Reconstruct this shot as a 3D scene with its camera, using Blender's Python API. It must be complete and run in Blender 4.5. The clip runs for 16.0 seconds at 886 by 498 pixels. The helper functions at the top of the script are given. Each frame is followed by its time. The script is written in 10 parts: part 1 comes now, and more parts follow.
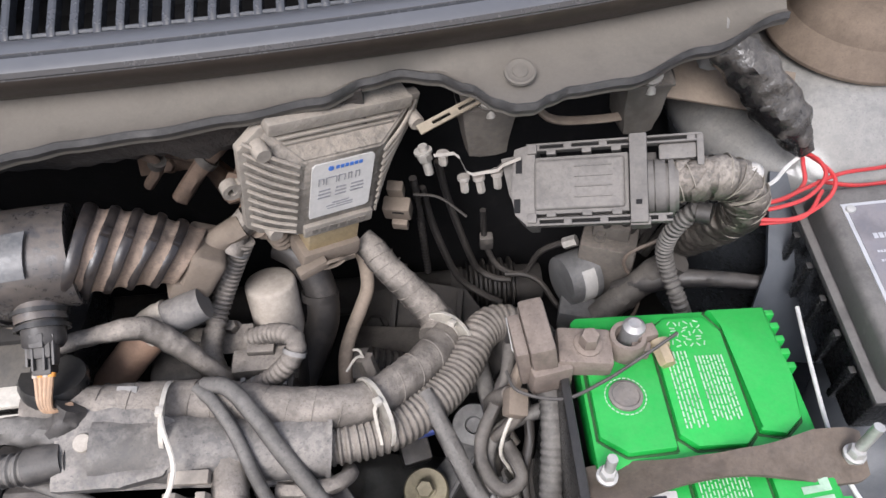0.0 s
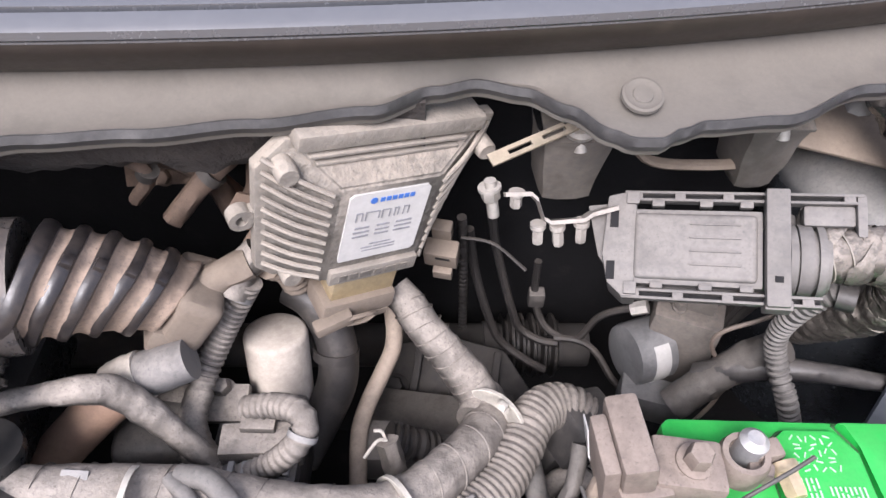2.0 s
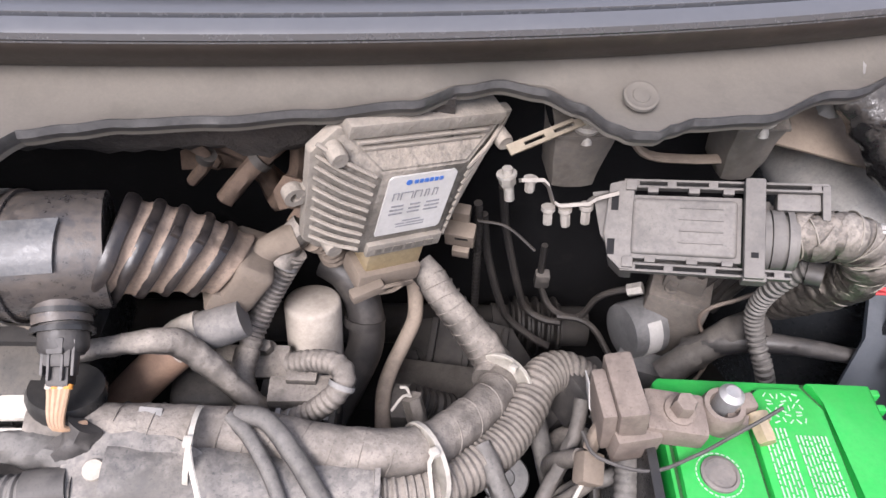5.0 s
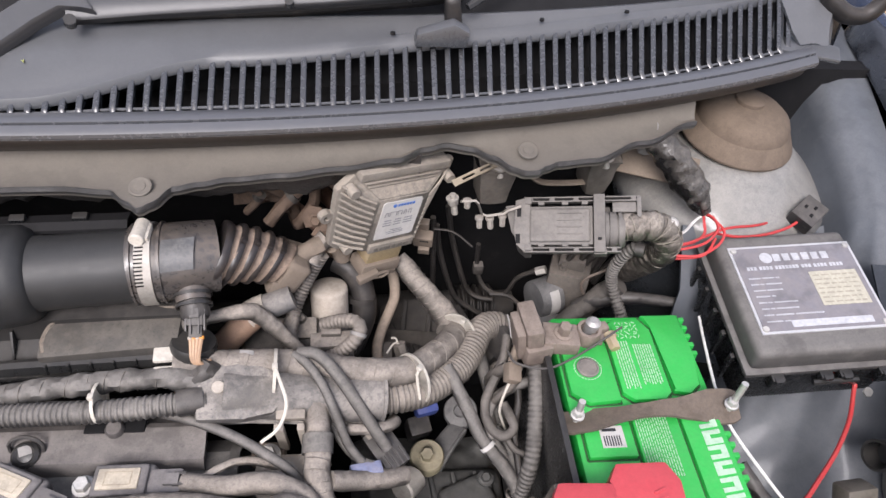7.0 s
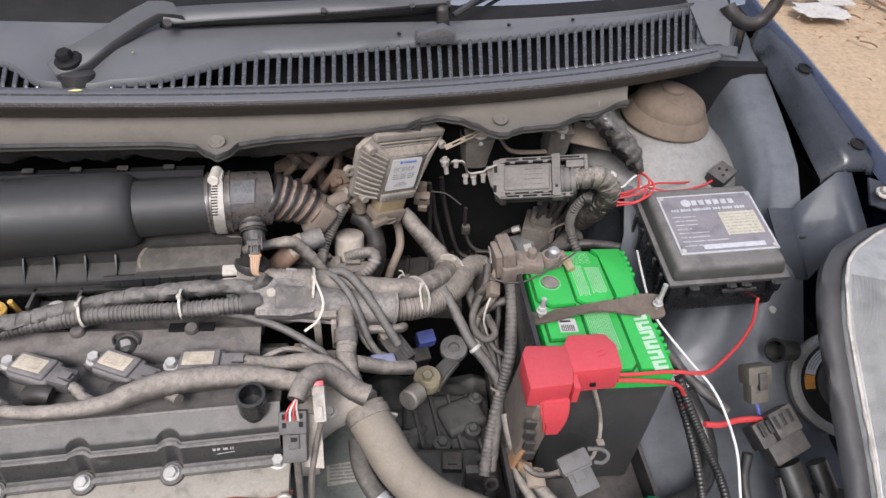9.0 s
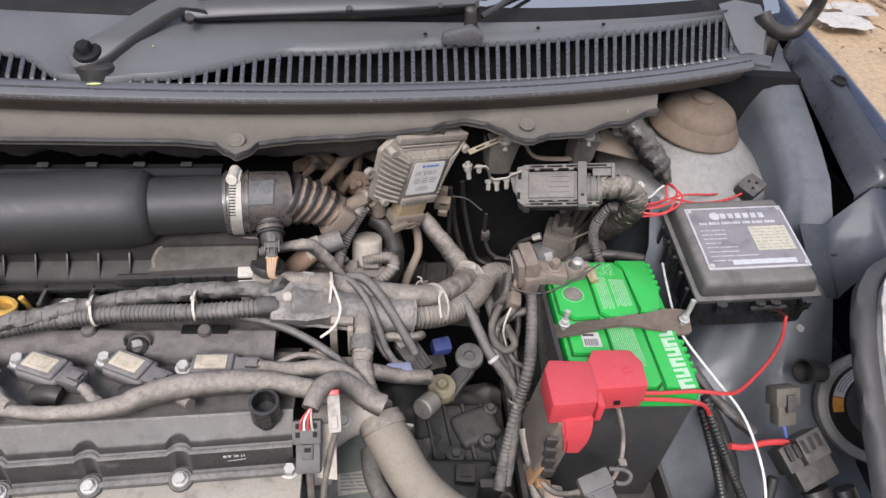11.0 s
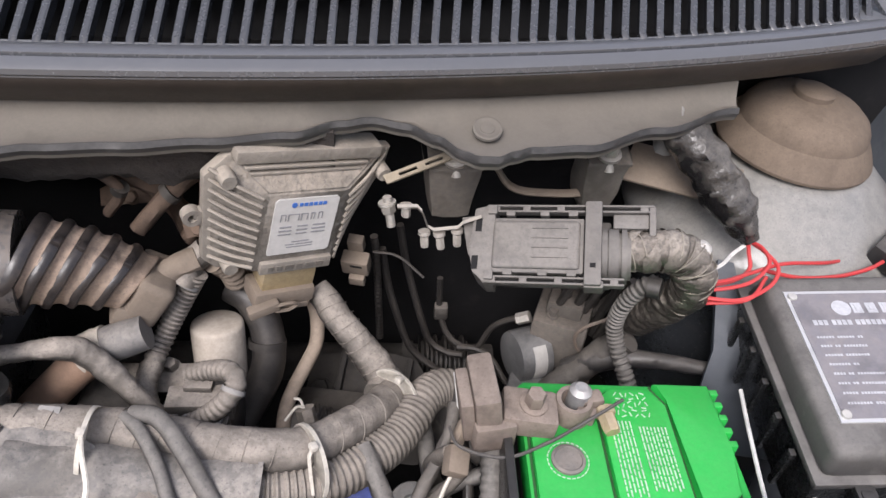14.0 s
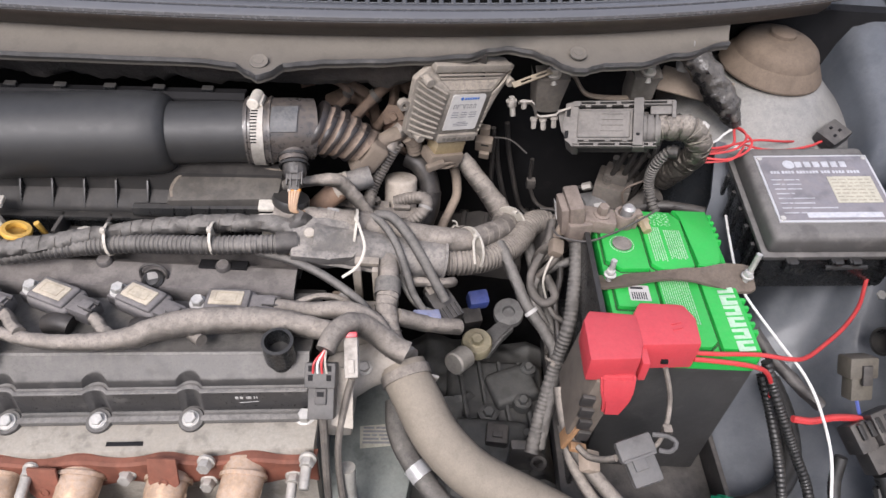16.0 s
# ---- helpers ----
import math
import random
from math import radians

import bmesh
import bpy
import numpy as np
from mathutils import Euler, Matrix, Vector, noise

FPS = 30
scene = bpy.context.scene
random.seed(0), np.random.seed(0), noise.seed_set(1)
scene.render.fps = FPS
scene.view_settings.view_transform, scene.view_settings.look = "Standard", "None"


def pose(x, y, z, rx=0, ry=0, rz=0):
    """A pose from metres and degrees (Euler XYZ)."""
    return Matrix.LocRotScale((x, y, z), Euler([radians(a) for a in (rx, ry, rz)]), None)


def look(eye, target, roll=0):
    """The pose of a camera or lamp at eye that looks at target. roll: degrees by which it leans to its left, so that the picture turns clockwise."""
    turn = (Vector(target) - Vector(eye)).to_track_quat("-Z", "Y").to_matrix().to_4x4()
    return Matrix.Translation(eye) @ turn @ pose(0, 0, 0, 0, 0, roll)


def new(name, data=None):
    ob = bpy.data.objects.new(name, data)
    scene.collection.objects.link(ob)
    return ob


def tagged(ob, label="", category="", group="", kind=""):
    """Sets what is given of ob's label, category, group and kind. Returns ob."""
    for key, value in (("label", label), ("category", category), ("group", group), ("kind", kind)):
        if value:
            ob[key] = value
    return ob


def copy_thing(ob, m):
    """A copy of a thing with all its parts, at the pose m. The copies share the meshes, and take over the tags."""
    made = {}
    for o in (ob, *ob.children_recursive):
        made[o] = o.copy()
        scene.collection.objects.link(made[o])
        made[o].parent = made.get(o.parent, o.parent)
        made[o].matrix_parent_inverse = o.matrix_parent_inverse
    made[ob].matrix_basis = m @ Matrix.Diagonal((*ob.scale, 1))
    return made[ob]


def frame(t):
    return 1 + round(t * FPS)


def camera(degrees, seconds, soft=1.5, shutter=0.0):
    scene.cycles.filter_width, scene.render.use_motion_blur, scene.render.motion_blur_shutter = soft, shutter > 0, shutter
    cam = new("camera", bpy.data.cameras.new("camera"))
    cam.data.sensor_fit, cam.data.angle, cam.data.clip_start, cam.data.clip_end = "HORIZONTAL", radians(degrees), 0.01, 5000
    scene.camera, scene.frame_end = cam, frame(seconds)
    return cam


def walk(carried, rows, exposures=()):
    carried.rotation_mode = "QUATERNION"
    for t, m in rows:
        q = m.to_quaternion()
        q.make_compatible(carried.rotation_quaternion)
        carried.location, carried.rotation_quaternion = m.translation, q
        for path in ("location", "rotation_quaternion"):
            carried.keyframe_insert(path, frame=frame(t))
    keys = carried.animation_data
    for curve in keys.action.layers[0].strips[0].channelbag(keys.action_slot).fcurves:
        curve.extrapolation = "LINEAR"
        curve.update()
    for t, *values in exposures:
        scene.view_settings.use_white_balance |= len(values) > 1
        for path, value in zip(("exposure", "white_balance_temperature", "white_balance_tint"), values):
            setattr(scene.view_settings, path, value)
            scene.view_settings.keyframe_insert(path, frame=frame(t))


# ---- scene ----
cam = camera(64.7, 16.0)
PATH = [
    (0, (0.064, -0.064, 1.184), (0.059, 1.256, -0.318), -3.3),
    (0.5, (0.046, -0.027, 1.162), (0.053, 1.344, -0.294), -0.9),
    (1, (0.036, 0.003, 1.135), (0.044, 1.382, -0.313), 0.5),
    (1.5, (0.028, 0.015, 1.125), (0.043, 1.392, -0.326), 1.8),
    (2, (0.027, 0.019, 1.119), (0.044, 1.394, -0.333), 2.2),
    (2.5, (0.024, 0.023, 1.114), (0.04, 1.4, -0.336), 2.6),
    (3, (0.022, 0.02, 1.118), (0.044, 1.395, -0.334), 3.2),
    (3.5, (0.018, -0.004, 1.133), (0.041, 1.373, -0.316), 3.4),
    (3.7, (0.014, -0.012, 1.136), (0.046, 1.368, -0.312), 3.5),
    (5.8, (0.01, -0.055, 1.177), (0.034, 1.323, -0.272), 3.5),
    (6, (0.005, -0.079, 1.204), (0.055, 1.302, -0.242), 4.0),
    (6.5, (-0.008, -0.162, 1.274), (0.143, 1.238, -0.147), 5.5),
    (7, (-0.027, -0.215, 1.311), (0.185, 1.199, -0.087), 5.6),
    (7.5, (-0.062, -0.295, 1.335), (0.174, 1.133, -0.046), 5.6),
    (8, (-0.065, -0.414, 1.352), (0.174, 1.05, 0.01), 5.1),
    (8.5, (-0.063, -0.471, 1.371), (0.172, 1.031, 0.071), 4.8),
    (8.7, (-0.055, -0.46, 1.366), (0.185, 1.049, 0.076), 4.9),
    (10.8, (-0.059, -0.399, 1.346), (0.156, 1.105, 0.046), 6.0),
    (11, (-0.067, -0.416, 1.35), (0.149, 1.094, 0.057), 6.1),
    (11.5, (-0.083, -0.493, 1.371), (0.125, 1.046, 0.11), 5.9),
    (12, (-0.089, -0.555, 1.375), (0.118, 1.02, 0.158), 5.7),
    (12.5, (-0.073, -0.531, 1.356), (0.135, 1.05, 0.149), 5.6),
    (13, (0.005, -0.368, 1.298), (0.187, 1.213, 0.086), 4.5),
    (13.5, (0.081, -0.173, 1.208), (0.211, 1.402, -0.018), 3.5),
    (14, (0.065, -0.094, 1.158), (0.18, 1.447, -0.112), 5.2),
    (14.5, (0.044, -0.051, 1.119), (0.111, 1.464, -0.184), 5.3),
    (15, (0.037, -0.058, 1.13), (0.078, 1.444, -0.19), 5.2),
    (15.5, (0.027, -0.174, 1.216), (0.081, 1.318, -0.115), 5.4),
    (16, (-0.036, -0.391, 1.285), (0.018, 1.071, -0.079), 4.2),
]
EXPOSURES = [(0, 0.62, 6300, 8), (0.5, 0.76, 6400, 12), (1, 0.97, 6250, 12), (1.5, 1.14, 6250, 13), (2.5, 1.20, 6250, 13), (3.7, 1.18, 6250, 13), (5.8, 0.82, 6470, 12), (6.5, 0.67, 6500, 11), (7.5, 0.60, 6480, 10), (8.5, 0.46, 6450, 8.5), (11, 0.52, 6450, 8.5), (12, 0.38, 6450, 8.5), (13.2, 0.42, 6450, 8.5), (14, 0.62, 6480, 9.5), (14.5, 0.98, 6250, 12.8), (15, 1.09, 6275, 12.8), (15.5, 0.76, 6380, 11.5), (16, 0.58, 6480, 9.8)]
walk(cam, [(t, look(eye, target, roll)) for t, eye, target, roll in PATH], EXPOSURES)

# ---- world and light: open shade under a bright overcast sky ----
world = bpy.data.worlds.new("sky_world")
scene.world = world
world.use_nodes = True
wn, wl = world.node_tree.nodes, world.node_tree.links
sky = wn.new("ShaderNodeTexSky")
sky.sky_type = "NISHITA"
sky.sun_disc = False
sky.sun_elevation, sky.sun_rotation = radians(50), radians(200)
sky.air_density, sky.dust_density, sky.ozone_density = 1.0, 4.0, 0.6
wn["Background"].inputs["Strength"].default_value = 0.138
cloud = wn.new("ShaderNodeMix")
cloud.data_type = "RGBA"
cloud.inputs[0].default_value = 0.55
cloud.inputs[7].default_value = (5.1, 5.25, 6.5, 1)
wl.new(sky.outputs["Color"], cloud.inputs[6])
wl.new(cloud.outputs[2], wn["Background"].inputs["Color"])
sun = new("sun", bpy.data.lights.new("sun", "SUN"))
sun.data.energy, sun.data.angle, sun.data.color = 2.75, radians(26), (1.0, 0.955, 0.985)
sun.matrix_world = look((-0.8, -2.3, 3.4), (0, 0.1, 0.8))
scene.view_settings.exposure = 0.6

# ---- building helpers ----
AT = {}


def thing(name, x, y, z, label, category, group="", kind=""):
    ob = new(name)
    ob.empty_display_size = 0.02
    ob.location = (x, y, z)
    AT[ob.name] = Vector((x, y, z))
    return tagged(ob, label, category, group, kind)


def crease(bm, degrees=38):
    bm.normal_update()
    limit = radians(degrees)
    for f in bm.faces:
        f.smooth = True
    for e in bm.edges:
        if len(e.link_faces) == 2 and e.calc_face_angle(0) > limit:
            e.smooth = False


def part(name, bm, material, parent=None, label="", degrees=38, fix=True):
    """Links a bmesh, built in world coordinates, as one mesh object under a thing or a part."""
    if fix:
        bmesh.ops.recalc_face_normals(bm, faces=bm.faces)
    crease(bm, degrees)
    cs = [v.co for v in bm.verts]
    lo = Vector([min(c[i] for c in cs) for i in range(3)])
    hi = Vector([max(c[i] for c in cs) for i in range(3)])
    mid = (lo + hi) / 2
    for v in bm.verts:
        v.co -= mid
    me = bpy.data.meshes.new(name)
    bm.to_mesh(me)
    bm.free()
    me.materials.append(material)
    ob = new(name, me)
    if parent is None:
        ob.location = mid
    else:
        ob.parent = parent
        ob.location = mid - AT[parent.name]
    AT[ob.name] = mid
    if label:
        ob["label"] = label
    return ob


def B():
    return bmesh.new()


def basis(o, x, y):
    """A frame at o with the given x direction and y as near as may be."""
    x = Vector(x).normalized()
    z = x.cross(Vector(y)).normalized()
    y = z.cross(x)
    return Matrix(((x.x, y.x, z.x, o[0]), (x.y, y.y, z.y, o[1]), (x.z, y.z, z.z, o[2]), (0, 0, 0, 1)))


def box(bm, c, s, m=None, bevel=0.0, rot=None, seg=2, taper=1.0):
    """A box of size s at c; rot: degrees about x, y, z; m: a frame in which it lies; taper: top against bottom."""
    t = pose(*c, *(rot or (0, 0, 0))) @ Matrix.Diagonal((*s, 1))
    if m is not None:
        t = m @ t
    vs = bmesh.ops.create_cube(bm, size=1.0)["verts"]
    if taper != 1.0:
        for v in vs:
            if v.co.z > 0:
                v.co.x *= taper
                v.co.y *= taper
    bmesh.ops.transform(bm, matrix=t, verts=vs)
    if bevel > 0:
        es = list({e for v in vs for e in v.link_edges})
        bmesh.ops.bevel(bm, geom=es, offset=bevel, segments=seg, affect="EDGES", profile=0.6)
    return bm


def lathe(bm, profile, m, n=20, a0=0.0, a1=360.0):
    """Turns (radius, height) pairs round the z axis of the frame m."""
    full = a1 - a0 >= 359.9
    steps = n if full else n + 1
    rows = []
    for r, h in profile:
        if r < 1e-6:
            rows.append([bm.verts.new(m @ Vector((0, 0, h)))])
            continue
        row = []
        for k in range(steps):
            a = radians(a0 + (a1 - a0) * k / n)
            row.append(bm.verts.new(m @ Vector((r * math.cos(a), r * math.sin(a), h))))
        rows.append(row)
    for p, q in zip(rows, rows[1:]):
        for k in range(n if full else n):
            j = (k + 1) % steps if full else k + 1
            if len(p) == 1 and len(q) == 1:
                continue
            if len(p) == 1:
                bm.faces.new((p[0], q[k], q[j]))
            elif len(q) == 1:
                bm.faces.new((p[k], p[j], q[0]))
            else:
                bm.faces.new((p[k], p[j], q[j], q[k]))
    for row in (rows[0], rows[-1]):
        if full and len(row) > 2:
            bm.faces.new(row)
    return bm


def axis(p, q):
    """A frame at p whose z points to q, and the distance."""
    p, q = Vector(p), Vector(q)
    d = q - p
    m = Matrix.Translation(p) @ d.to_track_quat("Z", "Y").to_matrix().to_4x4()
    return m, d.length


def rod(bm, p, q, r, r2=None, n=16, edge=0.0):
    m, h = axis(p, q)
    r2 = r if r2 is None else r2
    if edge:
        return lathe(bm, [(0, 0), (r - edge, 0), (r, edge), (r2, h - edge), (r2 - edge, h), (0, h)], m, n)
    return lathe(bm, [(0, 0), (r, 0), (r2, h), (0, h)], m, n)


def hexbolt(bm, p, q, r, flange=1.35):
    """A hexagon head on a flange, from p towards q."""
    m, h = axis(p, q)
    lathe(bm, [(0, 0), (r * flange, 0), (r * flange, h * 0.22), (r * 1.05, h * 0.3), (0, h * 0.3)], m, 18)
    lathe(bm, [(0, h * 0.25), (r, h * 0.25), (r, h * 0.88), (r * 0.86, h), (0, h)], m, 6)
    return bm


def path(pts, step=0.004):
    """Even points on a smooth curve through pts."""
    ps = [Vector(p) for p in pts]
    ps = [ps[0] * 2 - ps[1]] + ps + [ps[-1] * 2 - ps[-2]]
    out = []
    for a, b, c, d in zip(ps, ps[1:], ps[2:], ps[3:]):
        k = max(2, int((c - b).length / (step * 0.5)))
        for i in range(k):
            t = i / k
            out.append(0.5 * (2 * b + (c - a) * t + (2 * a - 5 * b + 4 * c - d) * t * t + (3 * b - a - 3 * c + d) * t ** 3))
    out.append(ps[-2])
    even, left = [out[0]], 0.0
    for a, b in zip(out, out[1:]):
        left += (b - a).length
        if left >= step:
            even.append(b)
            left = 0.0
    if (even[-1] - out[-1]).length > step * 0.3:
        even.append(out[-1])
    return even


def tube(bm, pts, r, n=10, step=0.004, corr=0.0, pitch=0.004, flat=1.0, rough=0.0, ends=True, radii=None, seed=0, wrap=0.0, turn=0.011):
    """A hose along pts. corr: depth of its rings; rough: how lumpy it is; radii: thicknesses spread along it; wrap: height of the wound tape's edges."""
    if corr:
        step = pitch / 4
    line = path(pts, step)
    rows, up = [], None
    rnd = random.Random(seed)
    for i, p in enumerate(line):
        d = (line[min(i + 1, len(line) - 1)] - line[max(i - 1, 0)]).normalized()
        if up is None:
            up = d.orthogonal().normalized() if abs(d.z) > 0.95 else Vector((0, 0, 1))
        up = (up - d * up.dot(d)).normalized()
        side = d.cross(up)
        q = r
        if radii:
            s = i / max(1, len(line) - 1) * (len(radii) - 1)
            k = min(int(s), len(radii) - 2)
            q = radii[k] + (radii[k + 1] - radii[k]) * (s - k)
        if corr:
            q -= (0, corr, corr, 0)[i % 4]
        row = []
        for k in range(n):
            a = 2 * math.pi * k / n
            w = q * (1 + rough * noise.noise(Vector((p.x * 90 + math.cos(a) * 1.5 + seed, p.y * 90 + math.sin(a) * 1.5, p.z * 90))))
            if wrap:
                f = (i * step / turn + a / (2 * math.pi)) % 1.0
                w += wrap * (1.0 - f if f > 0.25 else f * 3.0) + wrap * 0.5 * noise.noise(Vector((i * 0.9, math.cos(a) * 1.2, math.sin(a) * 1.2 + seed)))
            row.append(bm.verts.new(p + side * math.cos(a) * w + up * math.sin(a) * w * flat))
        rows.append(row)
    for p, q in zip(rows, rows[1:]):
        for k in range(n):
            bm.faces.new((p[k], p[(k + 1) % n], q[(k + 1) % n], q[k]))
    if ends:
        bm.faces.new(rows[0][::-1])
        bm.faces.new(rows[-1])
    return bm


def winding(pts, radii, turn, parent, material, thick=0.00026, seed=0, loose=0.7):
    """The raised edge of tape wound round a loom along pts, as a part of it."""
    line = path(pts, 0.0012)
    r = random.Random(seed)
    a, out, up = r.uniform(0, 6.28), [], Vector((0.13, -0.2, 1))
    for i in range(1, len(line) - 1):
        d = (line[i + 1] - line[i - 1]).normalized()
        up = (up - d * up.dot(d)).normalized()
        k = i / (len(line) - 1) * (len(radii) - 1)
        j = min(int(k), len(radii) - 2)
        q = radii[j] + (radii[j + 1] - radii[j]) * (k - j)
        pace = (line[i] - line[i - 1]).length / (turn * (1 + loose * noise.noise(Vector((i * 0.03, seed, 0)))))
        for s in range(8):
            b = a + 2 * math.pi * pace * s / 8
            out.append(line[i].lerp(line[i + 1], s / 8) + (d.cross(up) * math.cos(b) + up * math.sin(b)) * (q + thick * 0.5 * noise.noise(Vector((i * 0.2, s * 0.1, seed)))))
        a += 2 * math.pi * pace
    bm = B()
    rows, prev = [], None
    for i in range(len(out)):
        t = (out[min(i + 1, len(out) - 1)] - out[max(i - 1, 0)]).normalized()
        c = line[min(len(line) - 1, 1 + i // 8)]
        n = (out[i] - c).normalized()
        w = t.cross(n)
        rows.append([out[i] - w * thick * 1.6 - n * thick, out[i] + n * thick, out[i] + w * thick * 0.4 + n * thick * 0.7, out[i] + w * thick * 0.5 - n * thick])
    rows = [bm_row for bm_row in ([bm.verts.new(p) for p in row] for row in rows)]
    for p, q in zip(rows, rows[1:]):
        for k in range(3):
            bm.faces.new((p[k], p[k + 1], q[k + 1], q[k]))
    return part("tape_edge", bm, material, parent, degrees=60)


def prism(bm, poly, h, m, bevel=0.0, h0=0.0):
    """Extrudes a polygon of the frame's x, y plane from h0 to h along its z."""
    lo = [bm.verts.new(m @ Vector((x, y, h0))) for x, y in poly]
    hi = [bm.verts.new(m @ Vector((x, y, h))) for x, y in poly]
    k = len(poly)
    fs = [bm.faces.new(lo[::-1]), bm.faces.new(hi)]
    for i in range(k):
        fs.append(bm.faces.new((lo[i], lo[(i + 1) % k], hi[(i + 1) % k], hi[i])))
    if bevel > 0:
        bmesh.ops.bevel(bm, geom=list({e for f in fs for e in f.edges}), offset=bevel, segments=2, affect="EDGES", profile=0.6)
    return bm


def sheet(bm, rows, thick=0.0, down=(0, 0, -1)):
    """A surface through rows of points, given a thickness along down."""
    grid = [[bm.verts.new(Vector(p)) for p in row] for row in rows]
    top = []
    for a, b in zip(grid, grid[1:]):
        for i in range(len(a) - 1):
            top.append(bm.faces.new((a[i], a[i + 1], b[i + 1], b[i])))
    if thick:
        off = Vector(down).normalized() * thick
        low = [[bm.verts.new(v.co + off) for v in row] for row in grid]
        for a, b in zip(low, low[1:]):
            for i in range(len(a) - 1):
                bm.faces.new((a[i + 1], a[i], b[i], b[i + 1]))
        rim = grid[0] + [r[-1] for r in grid[1:]] + grid[-1][-2::-1] + [r[0] for r in grid[-2:0:-1]]
        und = low[0] + [r[-1] for r in low[1:]] + low[-1][-2::-1] + [r[0] for r in low[-2:0:-1]]
        k = len(rim)
        for i in range(k):
            bm.faces.new((rim[(i + 1) % k], rim[i], und[i], und[(i + 1) % k]))
    return bm


def ring(bm, c, d, r, w, h, n=24):
    """A flat band round a hose at c, whose line runs along d."""
    m, _ = axis(c, Vector(c) + Vector(d))
    return lathe(bm, [(r, -w / 2), (r + h, -w / 2), (r + h, w / 2), (r, w / 2), (r, -w / 2)], m, n)


def cable_tie(c, d, r, tail=None, tone=None):
    """A white nylon tie round a bundle, with its head and, where it shows, its long tail."""
    t = thing("cable_tie", *c, "off-white nylon cable tie round the dusty wiring loom", "cable tie", "cable ties")
    bm = B()
    ring(bm, c, d, r, 0.0026, 0.0009)
    part("strap", bm, tone or NYLON, t)
    up = Vector((0, 0, 1)) - Vector(d).normalized() * Vector(d).normalized().z
    up.normalize()
    head = Vector(c) + (up * 0.86 + Vector((0, -0.3, 0))).normalized() * (r + 0.002)
    bm = B()
    box(bm, (0, 0, 0), (0.0046, 0.0052, 0.0040), basis(head, d, up.cross(Vector(d))), 0.0008)
    part("head", bm, tone or NYLON, t)
    if tail:
        bm = B()
        tube(bm, [head, *tail], 0.0014, 6, 0.004, flat=0.5)
        part("tail", bm, tone or NYLON, t)
    return t


